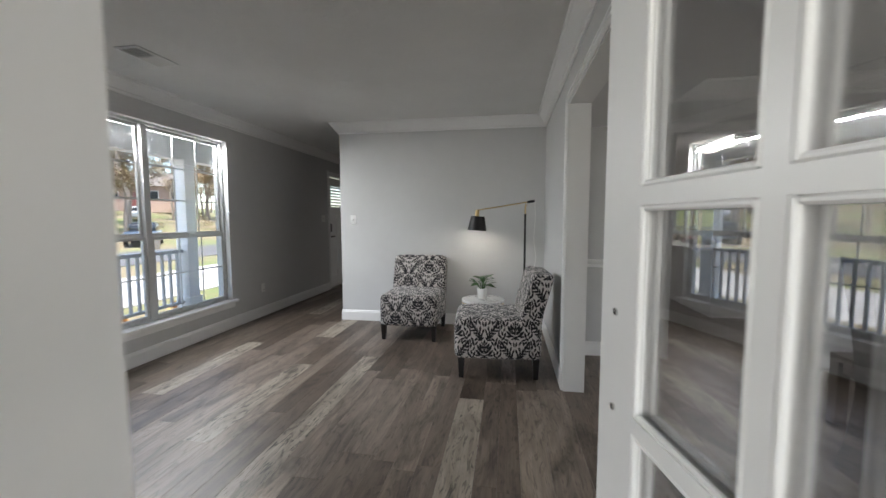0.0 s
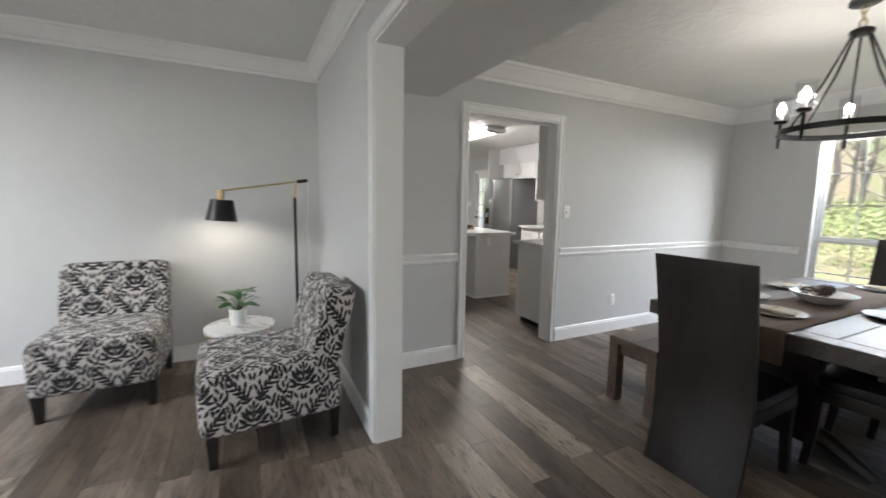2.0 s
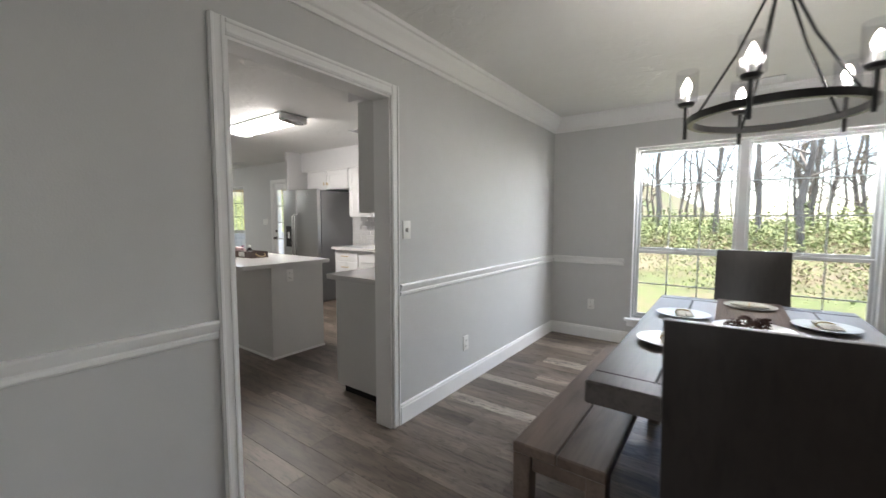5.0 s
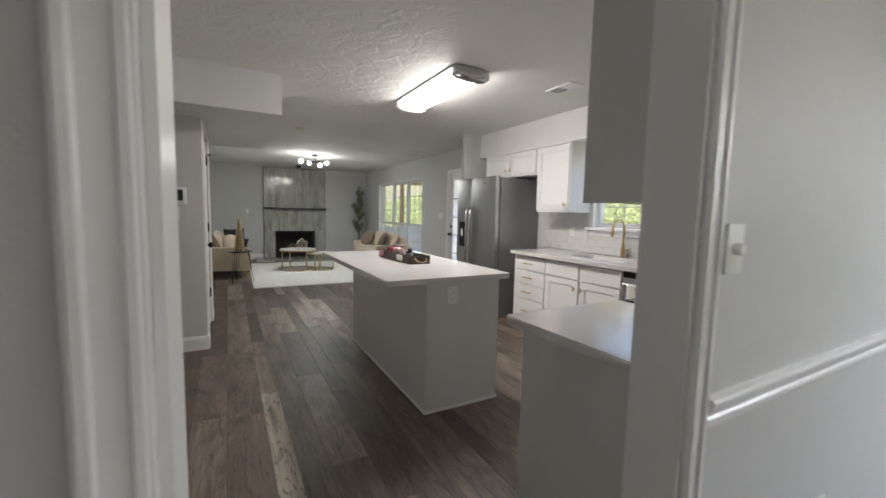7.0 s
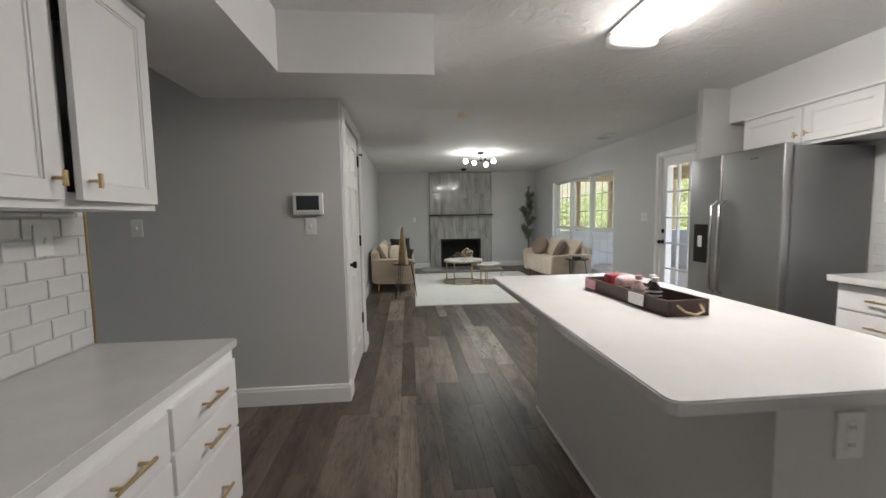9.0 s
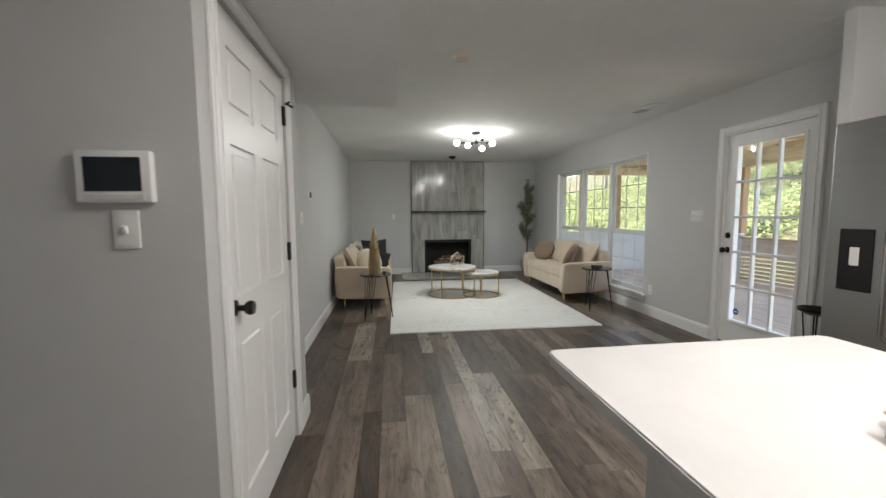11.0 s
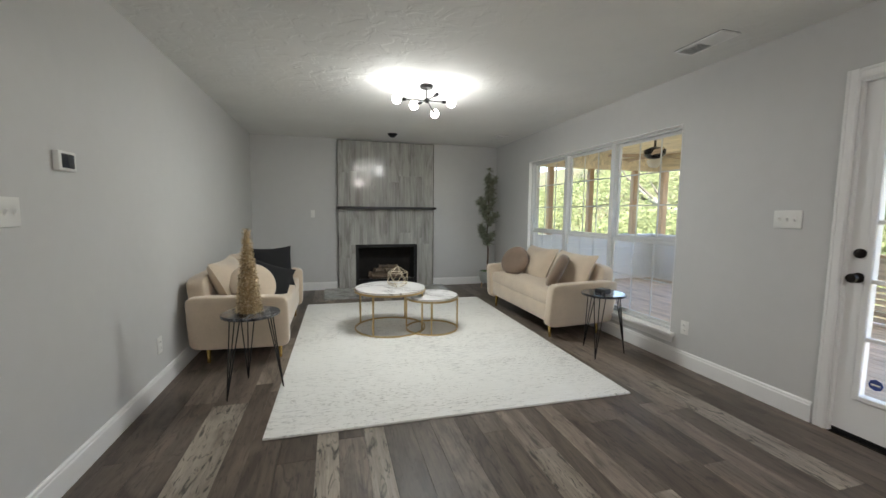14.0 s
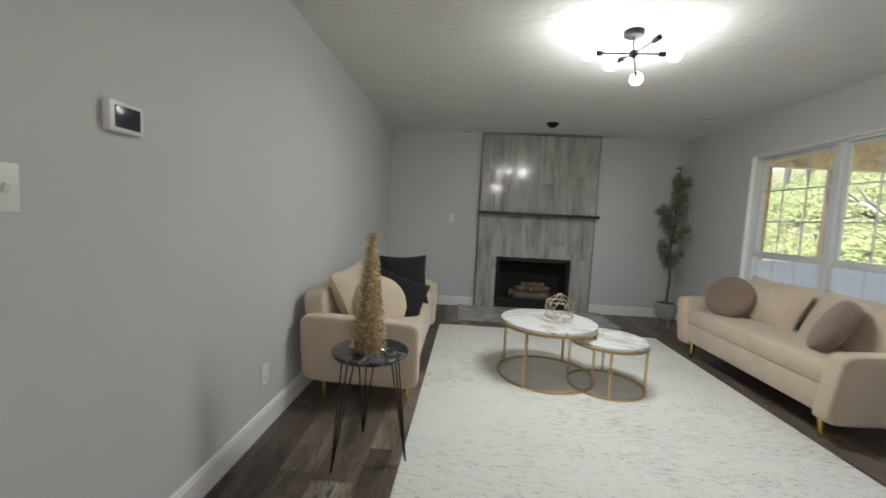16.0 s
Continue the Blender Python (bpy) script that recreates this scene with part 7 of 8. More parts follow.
def rug():
    m, nt, b = nodes("cream_rug", 0.95)
    co = coords(nt)
    st = nd(nt, "Mapping", Scale=(6.0, 34.0, 1.0))
    nt.links.new(co, st.inputs[0])
    n1 = nd(nt, "TexNoise", Scale=1.6, Detail=6.0, Roughness=0.75)
    nt.links.new(st.outputs[0], n1.inputs["Vector"])
    n2 = nd(nt, "TexNoise", Scale=1.1, Detail=2.0)
    nt.links.new(co, n2.inputs["Vector"])
    ad = nd(nt, "Math")
    ad.operation = "MULTIPLY_ADD"
    ad.inputs[1].default_value = 0.35
    nt.links.new(n2.outputs[0], ad.inputs[0])
    nt.links.new(n1.outputs[0], ad.inputs[2])
    nt.links.new(ramp(nt, ad.outputs[0], [(0.45, (0.88, 0.88, 0.845)), (0.62, (0.83, 0.825, 0.785)), (0.74, (0.80, 0.795, 0.755)), (0.80, (0.55, 0.545, 0.52))]), b.inputs["Base Color"])
    base = b.inputs["Base Color"].links[0].from_socket
    ds = nd(nt, "Mapping", Scale=(26.0, 95.0, 1.0))
    nt.links.new(co, ds.inputs[0])
    n4 = nd(nt, "TexNoise", Scale=1.0, Detail=1.5, Roughness=0.5)
    nt.links.new(ds.outputs[0], n4.inputs["Vector"])
    bands = nd(nt, "Mapping", Scale=(0.8, 4.5, 1.0))
    nt.links.new(co, bands.inputs[0])
    n5 = nd(nt, "TexNoise", Scale=1.0, Detail=3.0)
    nt.links.new(bands.outputs[0], n5.inputs["Vector"])
    both = nd(nt, "Math")
    both.operation = "MULTIPLY_ADD"
    both.inputs[1].default_value = 0.45
    nt.links.new(n5.outputs[0], both.inputs[0])
    nt.links.new(n4.outputs[0], both.inputs[2])
    dash = nd(nt, "MixRGB", Fac=1.0)
    dash.blend_type = "MULTIPLY"
    nt.links.new(base, dash.inputs[1])
    nt.links.new(ramp(nt, both.outputs[0], [(0.87, (1, 1, 1)), (0.92, (0.60, 0.59, 0.565))]), dash.inputs[2])
    nt.links.new(dash.outputs[0], b.inputs["Base Color"])
    n3 = nd(nt, "TexNoise", Scale=240.0, Detail=2.0)
    nt.links.new(co, n3.inputs["Vector"])
    bp = nd(nt, "Bump", Strength=0.7, Distance=0.004)
    nt.links.new(n3.outputs[0], bp.inputs["Height"])
    nt.links.new(bp.outputs[0], b.inputs["Normal"])
    b.inputs["Sheen Weight"].default_value = 0.3
    ob = solo("area_rug", rounded_slab(-1.215, -1.635, 1.215, 1.635, 0.0005, 0.014, 0.01, 0.005), m, "large cream area rug with faint grey flecks", "rug", pose(3.195, 11.93, 0, 0, 0, -0.9))
    return ob


rug()


def sputnik():
    t = thing("ceiling_light", "black sputnik ceiling light with round bulbs, lit", "ceiling light")
    cx, cy = 3.20, 11.68
    part("canopy", lathe([(0, H - 0.03), (0.05, H - 0.03), (0.06, H - 0.022), (0.06, H), (0, H)], 28, cap=False, m=pose(cx, cy, 0)), BLACK, t)
    hub = Vector((cx, cy - 0.02, 2.30))
    part("stem", tube([(cx, cy, H - 0.02), hub], 0.006, 8), BLACK, t)
    part("hub", cushion(0.05, 0.05, 0.05, 1, 1, 16, 10, Matrix.Translation(hub)), BLACK, t)
    for x, y, z in FAMILY_BULBS:
        p = Vector((x, y, z))
        d = (p - hub).normalized()
        part("arm", tube([hub, p - d * 0.07], 0.005, 8), BLACK, t)
        part("socket", tube([p - d * 0.085, p - d * 0.04], 0.014, 10), BLACK, t)
        bl = part("bulb", cushion(0.085, 0.085, 0.085, 1, 1, 20, 12, Matrix.Translation(p)), BULB, t, "glowing round bulb")
        bl.visible_shadow = False
    end = Vector((3.23, 11.40, 2.285))
    part("arm", tube([hub, end], 0.005, 8), BLACK, t)
    part("socket", tube([end - (end - hub).normalized() * 0.05, end], 0.016, 10), BLACK, t)
    return t


sputnik()
t = thing("ceiling_speaker", "small dark round fitting on the ceiling near the fireplace", "ceiling fitting", pose(3.23, 14.02, H))
part("body", lathe([(0, -0.05), (0.03, -0.05), (0.06, -0.022), (0.075, -0.006), (0.075, 0), (0, 0)], 26, cap=False), BLACK, t)
t = thing("plant_stand", "small dark metal plant stand with a shallow bowl", "plant stand", pose(4.93, 8.47, 0))
part("bowl", lathe([(0, 0.57), (0.06, 0.575), (0.10, 0.60), (0.105, 0.62), (0.10, 0.62), (0.055, 0.59), (0, 0.585)], 26, cap=False), BRONZE, t)
for k in range(4):
    a = radians(45 + 90 * k)
    part("leg", tube([(0.07 * math.cos(a), 0.07 * math.sin(a), 0.585), (0.05 * math.cos(a), 0.05 * math.sin(a), 0.35), (0.09 * math.cos(a), 0.09 * math.sin(a), 0.0)], 0.005, 7), BRONZE, t)
part("ring", tube([(0.055 * math.cos(radians(20 * k)), 0.055 * math.sin(radians(20 * k)), 0.36) for k in range(18)], 0.004, 6, closed=True), BRONZE, t)


# ---- outdoors ----
def ground_height(x, y):
    if x > 11:
        s = min(1, max(0, (y - 11) / 8))
        return -0.75 + (0.05 + 0.27 * s * s * (3 - 2 * s)) * min(x - 11, 34) + 0.25 * math.sin(0.35 * x + 0.2 * y)
    if x < -24:
        return -0.55 + 0.10 * min(-24 - x, 40)
    return -0.75 if x > 0 else -0.55


def ground():
    bm = bmesh.new()
    xs = [-900, -300, -120] + [-80 + 4 * i for i in range(41)] + [120, 300, 900]
    ys = [-900, -300, -120] + [-72 + 6 * i for i in range(26)] + [120, 300, 900]
    g = [[bm.verts.new((x, y, ground_height(x, y))) for y in ys] for x in xs]
    for i in range(len(xs) - 1):
        for j in range(len(ys) - 1):
            bm.faces.new([g[i][j], g[i + 1][j], g[i + 1][j + 1], g[i][j + 1]])
    m, nt, b = nodes("grass_ground", 0.95)
    co = coords(nt)
    n1 = nd(nt, "TexNoise", Scale=0.16, Detail=6.0, Roughness=0.7)
    n2 = nd(nt, "TexNoise", Scale=9.0, Detail=4.0)
    for n in (n1, n2):
        nt.links.new(co, n.inputs["Vector"])
    ad = nd(nt, "Math")
    ad.operation = "MULTIPLY_ADD"
    ad.inputs[1].default_value = 0.4
    nt.links.new(n2.outputs[0], ad.inputs[0])
    nt.links.new(n1.outputs[0], ad.inputs[2])
    nt.links.new(ramp(nt, ad.outputs[0], [(0.46, (0.055, 0.082, 0.020)), (0.62, (0.085, 0.100, 0.032)), (0.74, (0.115, 0.092, 0.052)), (0.89, (0.15, 0.12, 0.085))]), b.inputs["Base Color"])
    setting("ground", bm, m, "grassy ground with bare patches round the house", "ground", smooth=True)


ground()
CONCRETE = surface("concrete", (0.26, 0.255, 0.25), 0.9, vary=0.1, scale=0.8, bump=0.3, bump_scale=30)
ASPHALT = surface("asphalt", (0.06, 0.06, 0.062), 0.9, vary=0.15, scale=0.6)
setting("driveway", box(-11.5, -30, -0.555, -7.6, 40, -0.53), CONCRETE, "pale concrete driveway before the house", "driveway")
setting("road", box(-20.5, -80, -0.556, -14.5, 90, -0.525), ASPHALT, "grey asphalt street", "road")


def leaf_cloud(verts, faces, rnd, c, rx, rz, n, size):
    for _ in range(n):
        d = Vector((rnd.gauss(0, 1), rnd.gauss(0, 1), rnd.gauss(0, 1))).normalized() * rnd.uniform(0.45, 1.0)
        p = Vector(c) + Vector((d.x * rx, d.y * rx, d.z * rz))
        u = Vector((rnd.gauss(0, 1), rnd.gauss(0, 1), rnd.gauss(0, 1))).normalized()
        v = u.orthogonal().normalized()
        s = size * rnd.uniform(0.6, 1.4)
        i = len(verts)
        verts += [p - u * s, p + v * s * 0.45, p + u * s, p - v * s * 0.45]
        faces.append((i, i + 1, i + 2, i + 3))


def cloud_mesh(name, verts, faces, material):
    me = bpy.data.meshes.new(name)
    me.from_pydata(verts, [], faces)
    me.materials.append(material)
    return me


def leafy(name, stops):
    m, nt, b = nodes(name, 0.7)
    geo = nd(nt, "NewGeometry")
    nt.links.new(ramp(nt, geo.outputs["Random Per Island"], stops), b.inputs["Base Color"])
    return m


SPRING = leafy("spring_leaves", [(0.0, (0.085, 0.115, 0.025)), (0.5, (0.15, 0.18, 0.05)), (1.0, (0.22, 0.235, 0.085))])
RUSSET = leafy("russet_leaves", [(0.0, (0.10, 0.055, 0.026)), (0.5, (0.15, 0.095, 0.045)), (1.0, (0.13, 0.13, 0.05))])
PINE = leafy("pine_needles", [(0.0, (0.03, 0.06, 0.02)), (1.0, (0.07, 0.11, 0.035))])
BARK = surface("tree_bark", (0.22, 0.18, 0.145), 0.95, vary=0.35, scale=2, bump=1.0, bump_scale=12)


def tree(seed, m, height, leaves, density, label, leaf=0.05):
    rnd = random.Random(seed)
    t = thing("tree", label, "tree", m, "trees round the house")
    wood = bmesh.new()
    tips = []
    n = 6
    trunk = [Vector((rnd.uniform(-0.12, 0.12) * i, rnd.uniform(-0.12, 0.12) * i, height * i / n)) for i in range(n + 1)]
    tube(trunk, 0.15, 7, wood, radii=[0.15 - 0.02 * i for i in range(n + 1)])
    for k in range(20):
        s = rnd.uniform(0.25, 0.97)
        i = min(n - 1, int(s * n))
        p = trunk[i].lerp(trunk[i + 1], s * n - i)
        a = rnd.uniform(0, 6.283)
        L = rnd.uniform(0.16, 0.32) * height * (1.15 - s)
        d = Vector((math.cos(a), math.sin(a), rnd.uniform(0.3, 1.0))).normalized()
        q = [p, p + d * L * 0.5 + Vector((0, 0, 0.05 * L)), p + d * L]
        tube(q, 0.05, 5, wood, radii=[0.055 * (1.2 - s), 0.035 * (1.2 - s), 0.012])
        for j in range(3):
            e = (d + Vector((rnd.uniform(-0.8, 0.8), rnd.uniform(-0.8, 0.8), rnd.uniform(-0.2, 0.6)))).normalized() * L * 0.45
            tube([q[1], q[1] + e], 0.012, 4, wood, radii=[0.018, 0.006])
            tips.append(q[1] + e)
        tips.append(q[2])
    part("trunk", wood, BARK, t, "grey-brown trunk and limbs")
    verts, faces = [], []
    for p in tips:
        leaf_cloud(verts, faces, rnd, p, 0.8, 0.55, int(density * 1.7), leaf)
    ob = new("crown", cloud_mesh("crown", verts, faces, leaves))
    ob.parent = t
    return t


rt = random.Random(21)
kinds = [tree(1, pose(26, 14, ground_height(26, 14)), 11, SPRING, 26, "tall thin tree with fresh green leaves on the slope"), tree(2, pose(23, 5, ground_height(23, 5)), 12, RUSSET, 5, "tall nearly bare tree with a few brown leaves"), tree(3, pose(-34, 9, ground_height(-34, 9)), 11, PINE, 60, "tall dark green pine across the street")]
for k in range(62):
    x, y = rt.uniform(21, 44), rt.uniform(-22, 44)
    copy_thing(kinds[rt.choice((0, 1, 1))], pose(x, y, ground_height(x, y) - 0.1, 0, 0, rt.uniform(0, 360)))
for k in range(46):
    x, y = rt.uniform(23, 44), rt.uniform(-16, 18)
    z = rt.uniform(0.55, 0.85)
    copy_thing(kinds[1], pose(x, y, ground_height(x, y) - 0.1, 0, 0, rt.uniform(0, 360)) @ Matrix.Diagonal((z, z, z, 1)))
log = thing("fallen_log", "long pale fallen tree trunk lying down the slope", "log")
ln = [(15 + 7 * k / 8, 17.9 + 12.6 * k / 8) for k in range(9)]
part("trunk", tube([(x, y, ground_height(x, y) + 0.25) for x, y in ln], 0.24, 10, radii=[0.27 - 0.02 * k for k in range(9)]), surface("bleached_bark", (0.38, 0.34, 0.29), 0.9, vary=0.3, scale=3, bump=1.0, bump_scale=14), log)
for k in (3, 5, 7):
    x, y = ln[k]
    z = ground_height(x, y) + 0.3
    part("limb", tube([(x, y, z), (x - 0.5, y + 0.5, z + 0.7), (x - 0.6, y + 1.1, z + 1.5)], 0.06, 6, radii=[0.09, 0.06, 0.02]), BARK, log)
oak = tree(4, pose(-30, 20, ground_height(-30, 20)), 10, RUSSET, 26, "tree with thin russet and yellow-green leaves across the street", 0.09)
for k in range(58):
    x, y = rt.uniform(-62, -27), rt.uniform(2, 64)
    copy_thing(rt.choice((oak, oak, kinds[1], kinds[2])), pose(x, y, ground_height(x, y) - 0.1, 0, 0, rt.uniform(0, 360)))


def undergrowth(name, label, seed, n, xr, yr, leaves, h, leaf=0.05):
    rnd = random.Random(seed)
    verts, faces = [], []
    for _ in range(n):
        x, y = rnd.uniform(*xr), rnd.uniform(*yr)
        r = rnd.uniform(0.5, 1.3) * h
        leaf_cloud(verts, faces, rnd, (x, y, ground_height(x, y) + 0.3 * r), r, r * 0.7, 170, leaf)
    tagged(new(name, cloud_mesh(name, verts, faces, leaves)), label, "bushes", "", "stuff")


undergrowth("hillside_bushes", "green undergrowth on the slope behind the house", 5, 700, (14.0, 38), (-16, 44), SPRING, 1.0)
undergrowth("dry_brush", "brown dry brush on the slope behind the house", 6, 260, (15, 36), (-20, 14), RUSSET, 0.9)
undergrowth("slope_thicket", "dense yellow-green thicket on the slope behind the porch", 11, 620, (13.0, 32), (12, 46), SPRING, 1.15, 0.085)
undergrowth("brush_band", "band of green brush at the wood's edge", 12, 330, (20, 34), (-16, 15), SPRING, 1.7, 0.085)
undergrowth("street_bushes", "mixed bushes across the street", 7, 150, (-58, -23), (-25, 60), RUSSET, 1.0)
undergrowth("porch_shrubs", "small orange shrubs beside the porch", 8, 9, (-6.6, -5.6), (0.5, 7), leafy("orange_leaves", [(0, (0.30, 0.10, 0.02)), (1, (0.35, 0.20, 0.04))]), 0.32)

# front porch
SIDING = surface("white_siding", (0.72, 0.72, 0.71), 0.6, vary=0.04, scale=2)
setting("porch_slab", box(-4.95, -1.5, -0.5, W_IN - 0.185, 9.0, -0.12), CONCRETE, "grey concrete front porch slab", "porch")
setting("porch_ceiling", box(-5.15, -1.5, 2.50, W_IN - 0.185, 9.0, 2.58), SIDING, "white boarded front porch ceiling", "porch ceiling")
setting("porch_fascia", box(-5.0, -1.5, 2.18, -4.80, 9.0, 2.50), SIDING, "white porch beam", "beam")
setting("house_eave", box(W_IN - 0.185, -4.0, 2.58, 5.7, 15.2, 2.75), SIDING, "white roof deck over the house", "roof")


# grey holds the shade on the rail, darker than the white siding
RAILSHADE = surface("shaded_rail_grey", (0.42, 0.43, 0.44), 0.6, vary=0.06, scale=3)


def porch_rail():
    t = thing("porch_railing", "porch railing with square balusters, shade put into its grey", "railing")
    part("top_rail", box(-4.90, -1.4, 0.76, -4.82, 5.24, 0.81, 0.006), RAILSHADE, t)
    part("bottom_rail", box(-4.89, -1.4, -0.03, -4.83, 5.24, 0.01, 0.004), RAILSHADE, t)
    me = None
    k = 0
    while -1.35 + 0.13 * k < 5.2:
        if me is None:
            ob = part("baluster", box(-0.016, -0.016, 0.01, 0.016, 0.016, 0.76), RAILSHADE, t, smooth=False)
            me = ob.data
        else:
            ob = new("baluster", me)
            ob.parent = t
        ob.location = (-4.86, -1.35 + 0.13 * k, 0)
        k += 1
    for y in (1.9, 3.95):
        part("post", box(-4.92, y - 0.05, -0.12, -4.80, y + 0.05, 0.90, 0.006), RAILSHADE, t)


porch_rail()
for y in (5.36, -1.2):
    c = thing("porch_column", "white square porch column", "column", pose(-4.86, y, -0.12), "porch columns")
    part("shaft", box(-0.10, -0.10, 0.18, 0.10, 0.10, 2.22, 0.006), SIDING, c)
    part("plinth", box(-0.125, -0.125, 0, 0.125, 0.125, 0.18, 0.006), SIDING, c)
    part("capital", box(-0.12, -0.12, 2.22, 0.12, 0.12, 2.30, 0.006), SIDING, c)


def house(m, wall_col, label):
    t = thing("house", label, "house", m, "houses across the street")
    wm = surface("house_wall", wall_col, 0.8, vary=0.1, scale=1)
    part("wall", box(-4, -7, -1, 4, 7, 2.9), wm, t, smooth=False)
    r = bmesh.new()
    v = [r.verts.new(p) for p in ((-4.5, -7.4, 2.85), (4.5, -7.4, 2.85), (4.5, 7.4, 2.85), (-4.5, 7.4, 2.85), (0, -7.4, 5.2), (0, 7.4, 5.2))]
    for f in ((0, 3, 5, 4), (1, 4, 5, 2), (0, 4, 1), (3, 2, 5), (0, 1, 2, 3)):
        r.faces.new([v[i] for i in f])
    part("roof", r, surface("shingle_roof", (0.10, 0.09, 0.085), 0.9, vary=0.2, scale=2), t, "dark shingle roof", smooth=False)
    for y in (-5, -2.2, 2.4, 5):
        w = part("window", box(3.98, y - 0.6, 0.9, 4.05, y + 0.6, 2.2), SIDING, t, smooth=False)
        part("pane", box(4.03, y - 0.5, 1.0, 4.06, y + 0.5, 2.1), surface("dark_pane", (0.03, 0.035, 0.04), 0.1), w, smooth=False)
    part("door", box(3.98, -0.5, -0.3, 4.04, 0.5, 1.9), surface("house_door", (0.16, 0.05, 0.04), 0.5), t, smooth=False)


house(pose(-56, 51, ground_height(-56, 51) + 0.6, 0, 0, -40), (0.42, 0.30, 0.24), "low brick house across the street")
house(pose(-58, 14, ground_height(-58, 14) + 0.6, 0, 0, 8), (0.50, 0.46, 0.40), "low tan house across the street")


def car(m, col, label):
    t = thing("car", label, "car", m, "parked cars")
    paint = surface("car_paint", col, 0.25, metal=0.2, vary=0.03, coat=0.6)
    part("body", cushion(1.8, 4.5, 0.75, 0.2, 0.4, 40, 14, pose(0, 0, 0.65)), paint, t)
    c = part("cabin", cushion(1.55, 2.6, 0.75, 0.25, 0.5, 36, 14, pose(0, 0.3, 1.15)), surface("car_glass", (0.02, 0.022, 0.025), 0.1), t, "dark glass cabin")
    part("roof", cushion(1.35, 1.9, 0.12, 0.3, 0.6, 30, 8, pose(0, 0.35, 1.50)), paint, t)
    for x in (-0.82, 0.82):
        for y in (-1.4, 1.4):
            w = part("wheel", lathe([(0, -0.1), (0.33, -0.1), (0.35, -0.06), (0.35, 0.06), (0.33, 0.1), (0, 0.1)], 24, cap=False, m=pose(x, y, 0.35, 0, 90)), BLACK, t)
            part("rim", lathe([(0, -0.105), (0.2, -0.105), (0.2, 0.105), (0, 0.105)], 16, cap=False, m=pose(x, y, 0.35, 0, 90)), CHROME, w)


car(pose(-41, 37.7, ground_height(-41, 37.7), 0, 0, 50), (0.55, 0.55, 0.56), "silver car parked across the street")
car(pose(-50, 40, ground_height(-50, 40), 0, 0, 80), (0.25, 0.03, 0.03), "red car parked across the street")
car(pose(-24.6, 23.2, ground_height(-24.6, 23.2), 0, 0, 40), (0.03, 0.045, 0.07), "dark blue car parked at the kerb")

# back porch
CEDAR = plank_material("cedar", [(0.0, (0.52, 0.35, 0.20)), (1.0, (0.60, 0.42, 0.25))], 0.6, cross=40, along=2, axis=2, bump=0.2, dark=0.75)
DECK = plank_material("deck_board", [(0.0, (0.62, 0.51, 0.41)), (1.0, (0.70, 0.59, 0.48))], 0.6, cross=40, along=2, axis=1, bump=0.2, dark=0.75)
PORCHCEIL = plank_material("porch_beadboard", [(0.0, (0.84, 0.73, 0.54)), (1.0, (0.88, 0.78, 0.60))], 0.5, cross=20, along=1, axis=1, bump=0.1, dark=0.85)
deck = thing("back_deck", "tan boarded back porch deck", "deck", kind="structure")
k = 0
me = None
while 5.39 + 0.14 * k < 9.25:
    if me is None:
        ob = part("deck_board", box(0.003, 8.45, -0.12, 0.137, 15.0, -0.09, 0.004, 1), DECK, deck, smooth=False)
        me = ob.data
    else:
        ob = new("deck_board", me)
        ob.parent = deck
    ob.location = (5.39 + 0.14 * k, 0, 0)
    k += 1
setting("back_porch_ceiling", box(5.385, 8.55, 2.52, 9.6, 15.3, 2.60), PORCHCEIL, "warm boarded back porch ceiling", "porch ceiling")
setting("back_porch_beam", box(9.08, 8.55, 2.20, 9.24, 15.3, 2.52), PORCHCEIL, "tan porch beam", "beam")
end = thing("porch_end_wall", "low white lapped-board wall at the porch end", "half wall")
part("core", box(5.385, 15.03, -0.4, 9.3, 15.10, 0.82), SIDING, end, smooth=False)
for i in range(7):
    part("lap_board", turned(box(5.385, -0.006, 0, 9.10, 0.006, 0.135), pose(0, 15.018, -0.09 + 0.13 * i, 5)), SIDING, end, smooth=False)
part("cap", box(5.385, 14.97, 0.82, 9.25, 15.12, 0.86, 0.005), SIDING, end, smooth=False)
setting("porch_end_beam", box(5.385, 15.0, 2.20, 9.08, 15.14, 2.52), PORCHCEIL, "tan beam across the porch end", "beam")
for x in (6.53, 7.45, 8.53):
    solo("porch_post", box(-0.05, -0.05, 0, 0.05, 0.05, 1.34, 0.006), CEDAR, "square cedar porch post on the low wall", "post", pose(x, 15.06, 0.86), "cedar porch posts")
for y in (10.15, 11.75, 13.35, 14.92):
    solo("porch_post", box(-0.065, -0.065, 0, 0.065, 0.065, 2.30, 0.006), CEDAR, "square cedar porch post", "post", pose(9.16, y, -0.10), "cedar porch posts")
half = thing("porch_half_wall", "low slatted tan half wall round the back porch", "half wall")
TANBOARD = plank_material("tan_board", [(0.0, (0.70, 0.58, 0.44)), (1.0, (0.78, 0.66, 0.52))], 0.6, cross=30, along=2, axis=1, bump=0.1, dark=0.85)
part("board", box(9.04, 10.0, 0.40, 9.07, 13.2, 0.76, 0.003, 1), TANBOARD, half, smooth=False)
for i in range(6):
    z = -0.07 + 0.078 * i
    part("slat", box(9.04, 10.0, z, 9.07, 13.2, z + 0.06, 0.003, 1), TANBOARD, half, smooth=False)
part("cap", box(8.98, 10.0, 0.76, 9.10, 13.2, 0.80, 0.005), CEDAR, half)
side = thing("porch_side_wall", "low white lapped-board wall along the porch side", "half wall")
